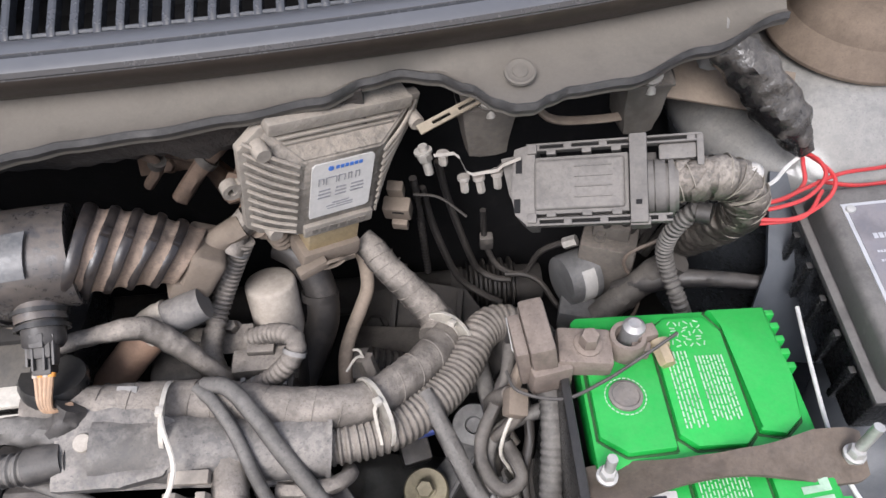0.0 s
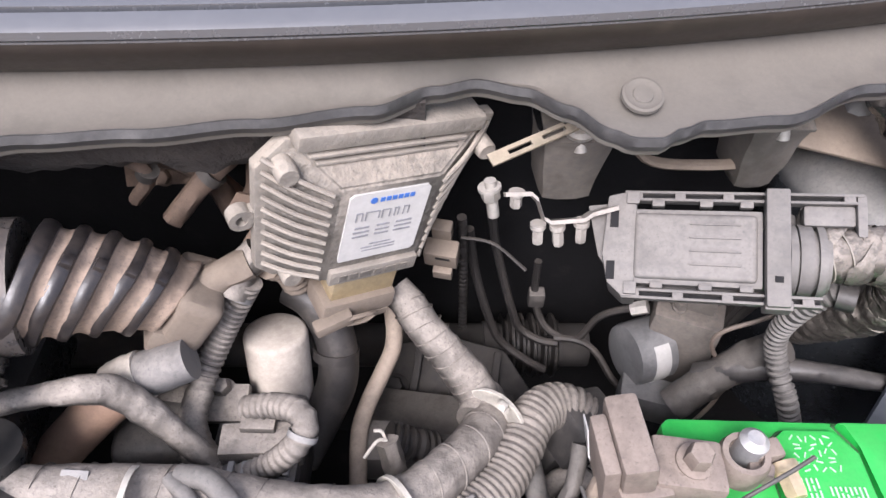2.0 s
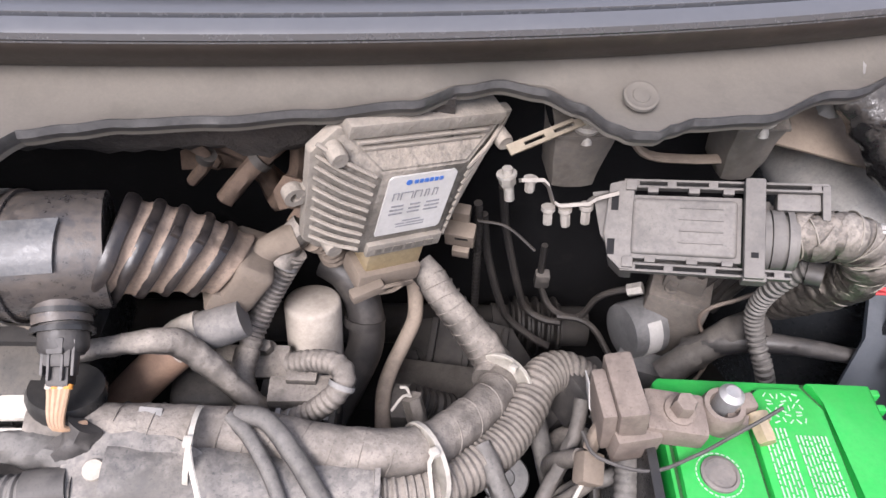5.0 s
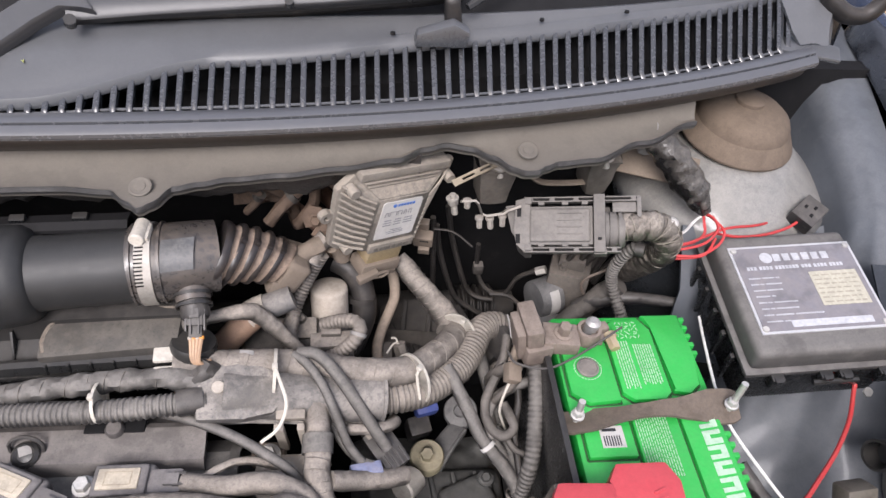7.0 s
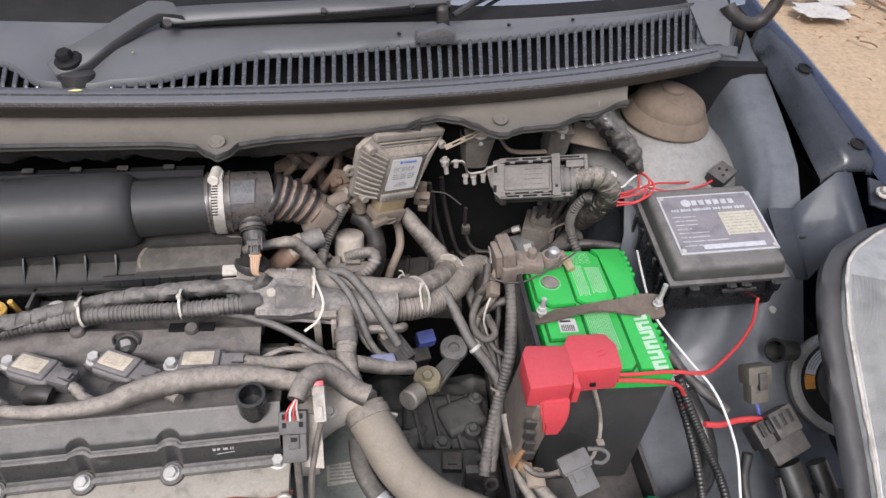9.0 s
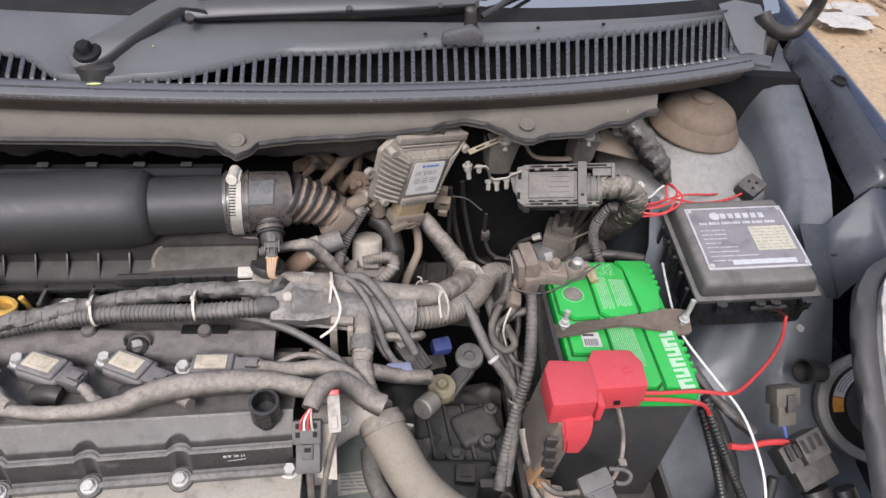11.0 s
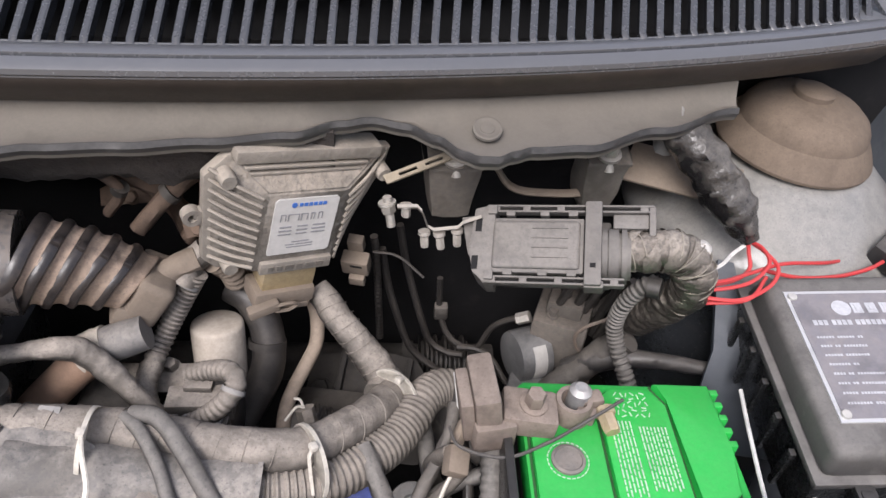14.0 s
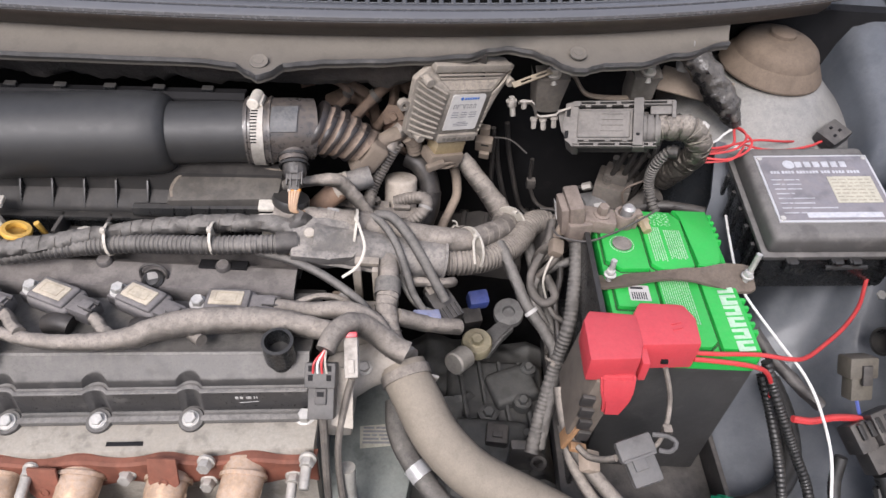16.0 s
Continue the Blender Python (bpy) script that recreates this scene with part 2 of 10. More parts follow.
# ---- materials ----
def surf(name, base, rough=0.5, metal=0.0, dust=0.0, tint=(0.40, 0.345, 0.285), grain=0.2, scale=300.0, bump=0.12, up=0.65, coat=0.0, patch=7.0, spec=0.5, mottle=1.0, soil=0.55):
    """A worn surface: fine grain, larger stains, and dust that has settled mostly on what faces up."""
    tint = (tint[0], tint[1] * 0.985, tint[2] * 0.98)
    mean = tuple(a * (1 - dust * 0.6) + b * dust * 0.6 for a, b in zip(base, tint))
    mt = bpy.data.materials.new(name)
    mt.use_nodes = True
    nd, ln = mt.node_tree.nodes, mt.node_tree.links
    bs = nd["Principled BSDF"]
    co = nd.new("ShaderNodeTexCoord")
    geo = nd.new("ShaderNodeNewGeometry")

    def tex(s, det, rg=0.6):
        t = nd.new("ShaderNodeTexNoise")
        t.inputs["Scale"].default_value, t.inputs["Detail"].default_value, t.inputs["Roughness"].default_value = s, det, rg
        ln.new(geo.outputs["Position"], t.inputs["Vector"])
        return t

    def maths(op, a, b):
        t = nd.new("ShaderNodeMath")
        t.operation, t.use_clamp = op, op in ("MULTIPLY_ADD",)
        for k, v in enumerate((a, b)):
            if isinstance(v, (int, float)):
                t.inputs[k].default_value = v
            else:
                ln.new(v, t.inputs[k])
        return t.outputs[0]

    def ramp(src, a, b, lo=0.0, hi=1.0):
        t = nd.new("ShaderNodeMapRange")
        t.inputs[1].default_value, t.inputs[2].default_value, t.inputs[3].default_value, t.inputs[4].default_value = a, b, lo, hi
        ln.new(src, t.inputs[0])
        return t.outputs[0]

    def mix(f, a, b):
        t = nd.new("ShaderNodeMix")
        t.data_type = "RGBA"
        for k, v in ((0, f), (6, a), (7, b)):
            if isinstance(v, tuple):
                t.inputs[k].default_value = (*v, 1)
            elif isinstance(v, (int, float)):
                t.inputs[k].default_value = v
            else:
                ln.new(v, t.inputs[k])
        return t.outputs[2]

    fine, wide, grime = tex(scale, 4.0, 0.7), tex(patch, 3.0, 0.5), tex(46.0, 4.5, 0.58)
    dark = tuple(c * (1 - grain) for c in base)
    lite = tuple(min(1, c * (1 + grain)) for c in base)
    col = mix(ramp(fine.outputs[0], 0.3, 0.7), dark, lite)
    col = mix(ramp(wide.outputs[0], 0.35, 0.7, 0.0, 0.35), col, tuple(c * 0.72 for c in base))
    if dust > 0:
        sep = nd.new("ShaderNodeSeparateXYZ")
        ln.new(geo.outputs["Normal"], sep.inputs[0])
        face = ramp(sep.outputs[2], -0.05, 0.72, 1.0 - up, 1.0)
        smear = tex(patch * 6.0 + 60.0, 2.5, 0.55)
        speck = tex(scale * 2.3, 2.0)
        blot = maths("ADD", ramp(wide.outputs[0], 0.34, 0.62, 0.94 - 0.26 * mottle, 0.94), ramp(speck.outputs[0], 0.35, 0.70, -0.07, 0.07))
        blot = maths("MULTIPLY", blot, ramp(smear.outputs[0], 0.38, 0.54, 1.0 - 0.24 * mottle, 1.0 + 0.05 * mottle))
        flake = tex(scale * 1.4 + 160.0, 3.0, 0.65)
        blot = maths("MULTIPLY", blot, ramp(flake.outputs[0], 0.30, 0.43, 1.0 - 0.55 * min(1.0, mottle), 1.0))
        fac = maths("MULTIPLY", maths("MULTIPLY", face, blot), dust)
        fac = ramp(fac, 0.0, 1.0, 0.0, 0.96)
        earth = mix(ramp(fine.outputs[0], 0.3, 0.7), tuple(c * 0.93 for c in tint), tuple(min(1, c * 1.04) for c in tint))
        col = mix(fac, col, earth)
        ln.new(ramp(fac, 0.05, 0.6, spec, spec * 0.35), bs.inputs["Specular IOR Level"])
        rg = maths("ADD", ramp(fac, 0.0, 0.8, rough, 0.82), ramp(fine.outputs[0], 0.3, 0.7, -0.05, 0.05))
        ln.new(rg, bs.inputs["Roughness"])
        if metal:
            ln.new(ramp(fac, 0.0, 0.6, metal, 0.0), bs.inputs["Metallic"])
    else:
        ln.new(ramp(wide.outputs[0], 0.3, 0.7, max(0.05, rough - 0.08), min(1, rough + 0.1)), bs.inputs["Roughness"])
        bs.inputs["Metallic"].default_value = metal
    if soil:
        # old oily grime and pale scuffs with an outline of their own, and no two pieces quite alike
        col = mix(ramp(grime.outputs[0], 0.48, 0.36, 0.0, soil * 0.75), col, tuple(c * 0.40 for c in (base if dust <= 0 else mean)))
        col = mix(ramp(grime.outputs[0], 0.58, 0.74, 0.0, soil * 0.30), col, tuple(min(1, c * 1.30) for c in (base if dust <= 0 else tint)))
        info = nd.new("ShaderNodeObjectInfo")
        col = mix(ramp(info.outputs["Random"], 0.0, 1.0, 0.0, 0.22), col, tuple(c * 0.5 for c in (base if dust <= 0 else mean)))
    ln.new(col, bs.inputs["Base Color"])
    if dust <= 0:
        bs.inputs["Specular IOR Level"].default_value = spec
    if coat:
        bs.inputs["Coat Weight"].default_value, bs.inputs["Coat Roughness"].default_value = coat, 0.15
    if bump:
        bp = nd.new("ShaderNodeBump")
        bp.inputs["Strength"].default_value, bp.inputs["Distance"].default_value = bump, 0.0012
        ln.new(maths("ADD", fine.outputs[0], ramp(grime.outputs[0], 0.3, 0.7, 0.0, 1.6)), bp.inputs["Height"])
        ln.new(bp.outputs[0], bs.inputs["Normal"])
    return mt


BLACK = surf("black_plastic", (0.008, 0.009, 0.010), 0.27, dust=0.22, up=0.97, tint=(0.20, 0.185, 0.165), grain=0.1, soil=0.3)
COWL = surf("cowl_plastic", (0.048, 0.052, 0.058), 0.25, dust=0.32, up=0.95, tint=(0.25, 0.25, 0.25), bump=0.015, grain=0.05, spec=0.75, soil=0.12, mottle=0.25)
SEAL = surf("dusty_cowl_seal", (0.10, 0.095, 0.085), 0.6, dust=0.95, tint=(0.168, 0.152, 0.130), bump=0.05, grain=0.05, patch=3, mottle=0.3, soil=0.18)
RUBBER = surf("rubber", (0.008, 0.008, 0.009), 0.42, dust=0.3, up=0.9, tint=(0.20, 0.175, 0.15))
HOSE = surf("dusty_hose", (0.024, 0.022, 0.021), 0.5, dust=0.5, up=0.8, tint=(0.27, 0.245, 0.215), mottle=0.6)
TAPE = surf("dusty_loom_tape", (0.030, 0.028, 0.026), 0.38, dust=0.92, up=0.9, tint=(0.355, 0.318, 0.275), bump=0.5, patch=20, mottle=0.85, soil=0.5)
LOOM = surf("dusty_loom", (0.016, 0.016, 0.017), 0.34, dust=0.6, up=0.85, tint=(0.33, 0.31, 0.28), mottle=0.8, patch=20, soil=0.7)
GREYP = surf("grey_plastic", (0.125, 0.125, 0.125), 0.45, dust=0.6, up=0.8, tint=(0.40, 0.38, 0.35), mottle=0.5)
DARKP = surf("dark_plastic", (0.012, 0.012, 0.014), 0.33, dust=0.42, up=0.92, tint=(0.25, 0.23, 0.205))
BOXP = surf("box_plastic", (0.024, 0.024, 0.025), 0.38, dust=0.62, tint=(0.275, 0.262, 0.245), up=0.9, grain=0.1, mottle=0.5)
ALU = surf("cast_aluminium", (0.12, 0.115, 0.105), 0.42, metal=0.5, dust=0.95, up=0.75, tint=(0.325, 0.285, 0.235), bump=0.9, grain=0.3, scale=210, patch=25, mottle=0.9, soil=0.5)
EARTHY = surf("earth_covered", (0.12, 0.10, 0.085), 0.7, dust=0.9, up=0.3, tint=(0.245, 0.20, 0.155), mottle=0.5, soil=0.3)
ENGINE = surf("engine_casting", (0.075, 0.078, 0.078), 0.45, metal=0.4, dust=0.5, up=0.8, tint=(0.15, 0.142, 0.128), mottle=1.4)
HEAD = surf("cylinder_head", (0.40, 0.37, 0.32), 0.5, metal=0.5, dust=0.6, tint=(0.30, 0.27, 0.22), soil=0.75)
COVER = surf("valve_cover_plastic", (0.015, 0.015, 0.017), 0.27, dust=0.55, tint=(0.29, 0.275, 0.25), up=0.97, mottle=0.8)
ZINC = surf("zinc_steel", (0.48, 0.46, 0.42), 0.42, metal=0.85, dust=0.55, tint=(0.42, 0.38, 0.33))
BOLT = surf("bolt_steel", (0.50, 0.50, 0.48), 0.45, metal=0.9, dust=0.6, tint=(0.48, 0.45, 0.41))
BRASS = surf("yellow_zinc", (0.46, 0.36, 0.20), 0.4, metal=0.7, dust=0.6)
RUST = surf("rust", (0.20, 0.062, 0.036), 0.75, dust=0.35, tint=(0.28, 0.16, 0.115), scale=50, grain=0.35)
PIPE = surf("heat_stained_pipe", (0.46, 0.30, 0.18), 0.42, metal=0.6, dust=0.75, up=0.7, tint=(0.44, 0.365, 0.31), grain=0.3, patch=30, mottle=1.6, soil=0.5)
NAVY = surf("navy_paint", (0.009, 0.012, 0.018), 0.24, dust=0.18, tint=(0.15, 0.145, 0.14), coat=0.3, up=0.95, soil=0.3)
NAVYD = surf("dusty_navy_paint", (0.045, 0.055, 0.070), 0.46, metal=0.15, dust=0.34, tint=(0.29, 0.295, 0.30), up=0.97, coat=0.18, mottle=0.5, grain=0.05, soil=0.25)
BLUE = surf("blue_fender_paint", (0.006, 0.016, 0.045), 0.16, dust=0.06, coat=0.8, soil=0.2)
GREEN = surf("green_plastic", (0.005, 0.42, 0.055), 0.30, dust=0.12, grain=0.08, bump=0.06, soil=0.06)
GREENC = surf("teal_plastic", (0.0, 0.42, 0.20), 0.35, dust=0.08, grain=0.08, bump=0.06, soil=0.08)
RED = surf("red_plastic", (0.52, 0.045, 0.06), 0.36, dust=0.10, grain=0.1, bump=0.08, tint=(0.60, 0.30, 0.27), soil=0.12)
REDW = surf("red_wire", (0.55, 0.02, 0.028), 0.4, dust=0.15, grain=0.1, bump=0.0, soil=0.15)
WHITEW = surf("white_tube", (0.72, 0.71, 0.68), 0.4, dust=0.2)
NYLON = surf("nylon", (0.58, 0.54, 0.47), 0.45, dust=0.3, tint=(0.42, 0.38, 0.32))
CREAM = surf("cream_plastic", (0.50, 0.45, 0.38), 0.5, dust=0.5, tint=(0.40, 0.355, 0.31), soil=0.35)
YELLOW = surf("yellow_plastic", (0.62, 0.36, 0.05), 0.4, dust=0.25, soil=0.2)
BLUEP = surf("blue_plastic", (0.05, 0.10, 0.42), 0.4, dust=0.2)
WHITEL = surf("white_label", (0.52, 0.51, 0.49), 0.5, dust=0.45, grain=0.08, bump=0.03, tint=(0.42, 0.39, 0.35), patch=30, soil=0.2)
SILVERL = surf("silver_plate", (0.60, 0.60, 0.60), 0.35, metal=0.4, dust=0.1, grain=0.05, bump=0.03)
PLATE = surf("plate_print", (0.165, 0.165, 0.195), 0.26, dust=0.3, grain=0.1, bump=0.03)
INK = surf("black_ink", (0.03, 0.03, 0.035), 0.5, bump=0.0, soil=0.15)
INKG = surf("grey_ink", (0.23, 0.23, 0.24), 0.5, bump=0.0, soil=0.15)
INKB = surf("blue_ink", (0.06, 0.16, 0.48), 0.5, bump=0.0, soil=0.15)
INKC = surf("cream_ink", (0.46, 0.43, 0.34), 0.5, bump=0.0, soil=0.15)
ORANGE = surf("orange_label", (0.75, 0.30, 0.04), 0.5, dust=0.15)
FELT = surf("firewall_felt", (0.020, 0.018, 0.017), 0.95, dust=0.5, up=0.3, tint=(0.105, 0.09, 0.08), bump=1.0, scale=200)
# Near-black for dark metal, and for shade painted into gaps, holes and slots
DARKM = surf("dark_metal_and_gap_shade", (0.007, 0.007, 0.008), 0.7, dust=0.12, tint=(0.05, 0.046, 0.042), spec=0.25)
MOTOR = surf("grey_motor", (0.15, 0.152, 0.155), 0.4, metal=0.3, dust=0.35, tint=(0.38, 0.36, 0.33))


# ---- the setting: ground, car body round the engine bay ----
def y_lip(x):
    d = abs(x + 0.4)
    return 0.245 + 0.14 * d * d + 0.1 * d ** 4


def smooth_between(table, x):
    for (a, u), (b, v) in zip(table, table[1:]):
        if x <= b:
            t = max(0.0, min(1.0, (x - a) / (b - a)))
            return u + (v - u) * (t * t * (3 - 2 * t))
    return table[-1][1]


def span(a, b, n):
    return [a + (b - a) * k / (n - 1) for k in range(n)]


GROUND = surf("sandy_ground", (0.44, 0.32, 0.20), 0.95, grain=0.25, scale=35, patch=1.6, bump=0.8)
bm = B()
rows = []
for j in range(60):
    row = []
    for i in range(60):
        u, v = (i / 59 * 2 - 1), (j / 59 * 2 - 1)
        x, y = 3 * u + 900 * u ** 7, 3 * v + 900 * v ** 7
        row.append((x, y, 0.03 * noise.noise(Vector((x * 1.3, y * 1.3, 0))) - 0.02))
    rows.append(row)
sheet(bm, rows)
tagged(part("ground", bm, GROUND), "dry sandy earth with scattered litter beside the car", "ground", kind="structure")

# dry leaves and bits on the ground, too many to count
LEAF = surf("dry_leaf", (0.26, 0.13, 0.06), 0.9, grain=0.4, scale=20)
rnd = random.Random(5)
vs, fs = [], []
for k in range(1500):
    x, y = rnd.uniform(1.0, 6.0), rnd.uniform(0.2, 8.0)
    if rnd.random() < 0.45:
        x, y = rnd.gauss(3.3, 0.7), rnd.gauss(3.4, 0.9)
    s, a, w = rnd.choice((0.006, 0.009, 0.012, 0.016, 0.026)), rnd.uniform(0, 6.28), rnd.uniform(0.2, 0.6)
    c, d = math.cos(a) * s, math.sin(a) * s
    z = 0.012 + rnd.uniform(0, 0.02)
    i = len(vs)
    vs += [(x - c, y - d, z), (x - d * w, y + c * w, z + s * 0.25), (x + c, y + d, z + s * 0.1), (x + d * w, y - c * w, z + s * 0.3)]
    fs.append((i, i + 1, i + 2, i + 3))
me = bpy.data.meshes.new("leaf_litter")
me.from_pydata(vs, [], fs)
me.materials.append(LEAF)
tagged(new("leaf_litter", me), "brown dry leaves and chips scattered on sand", "leaf litter", kind="stuff")

PAPER = surf("paper", (0.50, 0.48, 0.45), 0.8, dust=0.4, grain=0.15)


def scrap(x, y, r, seed):
    rr = random.Random(seed)
    bm = B()
    rows = []
    for j in range(7):
        row = []
        for i in range(7):
            u, v = (i / 6 - 0.5) * 2 * r, (j / 6 - 0.5) * 1.3 * r
            k = 1 + 0.12 * rr.uniform(-1, 1) - 0.35 * max(0, (u * u + v * v) / (r * r) - 0.55)
            row.append((x + u * k, y + v * k, 0.025 + 0.03 * abs(noise.noise(Vector((u * 22 + seed, v * 22, 0))))))
        rows.append(row)
    sheet(bm, rows, 0.002)
    tagged(part("paper_scrap", bm, PAPER), "crumpled white paper lying on the sand", "paper scrap", "scraps on the ground")


for k, (x, y, r) in enumerate(((2.46, 3.06, 0.17), (2.62, 3.24, 0.15), (2.42, 3.28, 0.09), (2.76, 2.78, 0.05), (2.88, 3.62, 0.06), (3.05, 3.72, 0.07))):
    scrap(x, y, r, k)
BRICK = surf("broken_brick", (0.36, 0.17, 0.11), 0.9, dust=0.4, grain=0.3)
rnd = random.Random(11)
for k in range(44):
    x, y, s = rnd.gauss(3.34, 0.20), rnd.gauss(3.86, 0.26), rnd.uniform(0.04, 0.14)
    bm = B()
    box(bm, (x, y, s * 0.3), (s * 1.3, s, s * 0.7), None, 0.008, (rnd.uniform(-15, 15), rnd.uniform(-15, 15), rnd.uniform(0, 90)), 1)
    tagged(part("brick_rubble", bm, BRICK), "broken reddish brick piece on sandy ground", "rubble", "brick rubble")

# twigs and dry leaves on the sand
bm = B()
for k in range(60):
    x, y, a, l = rnd.uniform(2.3, 3.3), rnd.uniform(2.3, 4.3), rnd.uniform(0, 6.28), rnd.uniform(0.02, 0.09)
    p, q = Vector((x, y, 0.012)), Vector((x + l * math.cos(a), y + l * math.sin(a), 0.016))
    tube(bm, [p, p.lerp(q, 0.5) + Vector((0.1 * l, 0, 0.006)), q], 0.0045, 5, 0.02)
tagged(part("twigs", bm, surf("dry_twig", (0.20, 0.12, 0.07), 0.8, soil=0.5)), "dry brown twigs and chips scattered on the sand", "twigs", kind="stuff")
bm = B()
tube(bm, [(2.86, 3.62, 0.03), (2.90, 3.40, 0.035), (2.93, 3.20, 0.03), (2.98, 3.02, 0.03)], 0.022, 8, 0.03)
tagged(part("branch", bm, surf("pale_branch", (0.36, 0.26, 0.19), 0.8, soil=0.4)), "pale dry branch lying on the sand", "branch")

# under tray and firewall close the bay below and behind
# the shade of the deep bay is put into their near-black colour
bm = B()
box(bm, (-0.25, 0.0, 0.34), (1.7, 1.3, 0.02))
tagged(part("under_tray", bm, DARKM), "under tray below the engine, shade put into its near-black colour", "under tray", kind="structure")
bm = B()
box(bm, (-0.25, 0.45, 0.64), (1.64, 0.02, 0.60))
tagged(part("firewall", bm, DARKM), "firewall panel behind the engine, near-black standing in for shade", "firewall", kind="structure")
bm = B()
rows = []
for x in span(-1.0, 0.02, 140):
    w = 0.006 * noise.noise(Vector((x * 28, 0, 0))) + 0.004 * noise.noise(Vector((x * 90, 3, 0)))
    rows.append([(x, y_lip(x) + 0.05 + w, 0.957), (x, y_lip(x) + 0.012 + w, 0.948), (x, y_lip(x) + 0.004 + w, 0.936 + w), (x, y_lip(x) + 0.007 + w, 0.924 + w), (x, y_lip(x) + 0.013 - w, 0.906 + w * 1.5), (x, y_lip(x) + 0.022 + w, 0.896 + w), (x, y_lip(x) + 0.06, 0.892)])
sheet(bm, rows, 0.006, (0, 1, 0))
tagged(part("firewall_felt", bm, FELT), "grey sound felt hanging on the firewall under the cowl", "felt", kind="structure")
bm = B()
box(bm, (-1.08, 0.0, 0.66), (0.04, 1.3, 0.62))
tagged(part("apron_far", bm, NAVY), "dark painted inner wing", "inner wing", kind="structure")
bm = B()
box(bm, (-0.25, -0.36, 0.60), (1.5, 0.03, 0.24))
tagged(part("front_panel", bm, DARKM), "dark front crossmember", "crossmember", kind="structure")

SEALR = surf("brown_seal_rubber", (0.014, 0.011, 0.009), 0.5, dust=0.40, up=0.6, tint=(0.105, 0.080, 0.062), bump=0.05, mottle=0.6)
LIPM = surf("cowl_lip_plastic", (0.045, 0.048, 0.054), 0.20, dust=0.25, up=0.95, tint=(0.26, 0.26, 0.265), bump=0.0, grain=0.02, spec=0.9, soil=0.05, mottle=0.1, scale=120)
# cowl: front lip, grille with slats, upper panel
LEAFM = surf("yellow_leaf", (0.50, 0.52, 0.20), 0.6, soil=0.2)
cowl = thing("cowl_cover", 0, 0.3, 0.99, "grey-black plastic windscreen cowl with a slatted air grille", "cowl cover", kind="structure")
bm = B()
rows = []
for x in span(-1.05, 0.415, 90):
    y = y_lip(x)
    rows.append([(x, y + 0.022, 0.984), (x, y + 0.012, 0.9910), (x, y + 0.001, 0.9922), (x, y - 0.0012, 0.9912), (x, y - 0.0016, 0.9890), (x, y - 0.0034, 0.9888), (x, y - 0.0038, 0.9902), (x, y - 0.0092, 0.9880), (x, y - 0.0112, 0.9864), (x, y - 0.0118, 0.9835), (x, y - 0.0100, 0.9815)])
sheet(bm, rows, 0.0025, (0, 0.5, -1))
part("front_lip", bm, LIPM, cowl)
bm = B()
rows = []
for x in span(-1.05, 0.40, 70):
    y = y_lip(x)
    rows.append([(x, y - 0.0100, 0.9835), (x, y - 0.0106, 0.9800), (x, y - 0.0096, 0.9765), (x, y - 0.0060, 0.9715), (x, y + 0.0005, 0.9650), (x, y + 0.0080, 0.9585), (x, y + 0.0160, 0.9545), (x, y + 0.03, 0.953)])
sheet(bm, rows, 0.004, (0, 1, -0.3))
part("rubber_seal", bm, SEALR, cowl, "dark brown rubber bonnet seal")

GRW = [(-1.05, 0.0), (-0.60, 0.002), (-0.475, 0.040), (-0.43, 0.034), (-0.375, 0.006), (-0.335, 0.004), (-0.30, 0.010), (-0.14, 0.046), (0.06, 0.056), (0.30, 0.062), (0.42, 0.066)]


def cowl_far(x):
    return y_lip(x) + 0.098 - 0.04 * max(0, x + 0.06)


def grille_top(x):
    w = smooth_between(GRW, x)
    return Vector((x, y_lip(x) + 0.014 + w, 0.990 + 0.42 * w))


bm = B()
rows = []
for x in span(-1.05, 0.40, 110):
    g = grille_top(x)
    y0 = y_lip(x)
    far = cowl_far(x)
    dip = 0.020 * math.exp(-((x + 0.36) / 0.035) ** 2)
    rows.append([(x, g.y - 0.003, g.z - 0.004), (x, g.y, g.z + 0.0015), (x, g.y + 0.008, g.z + 0.005 - dip * 0.2), (x, g.y * 0.6 + far * 0.4, 1.0165 - dip), (x, g.y * 0.25 + far * 0.75, 1.022 - dip * 0.5), (x, far, 1.025), (x, far + 0.012, 1.020), (x, far + 0.02, 1.0)])
sheet(bm, rows, 0.003)
part("upper_panel", bm, COWL, cowl)
# near-black floor under the slats, painted in place of the shade there
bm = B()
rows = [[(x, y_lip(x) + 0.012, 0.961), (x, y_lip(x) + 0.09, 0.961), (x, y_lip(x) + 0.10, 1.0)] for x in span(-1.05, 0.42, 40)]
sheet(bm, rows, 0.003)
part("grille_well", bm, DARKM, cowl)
SLATM = surf("glossy_slat", (0.024, 0.026, 0.030), 0.18, dust=0.12, up=0.9, tint=(0.22, 0.215, 0.21), bump=0.0, grain=0.02, spec=0.9, soil=0.0, mottle=0.05, scale=120)
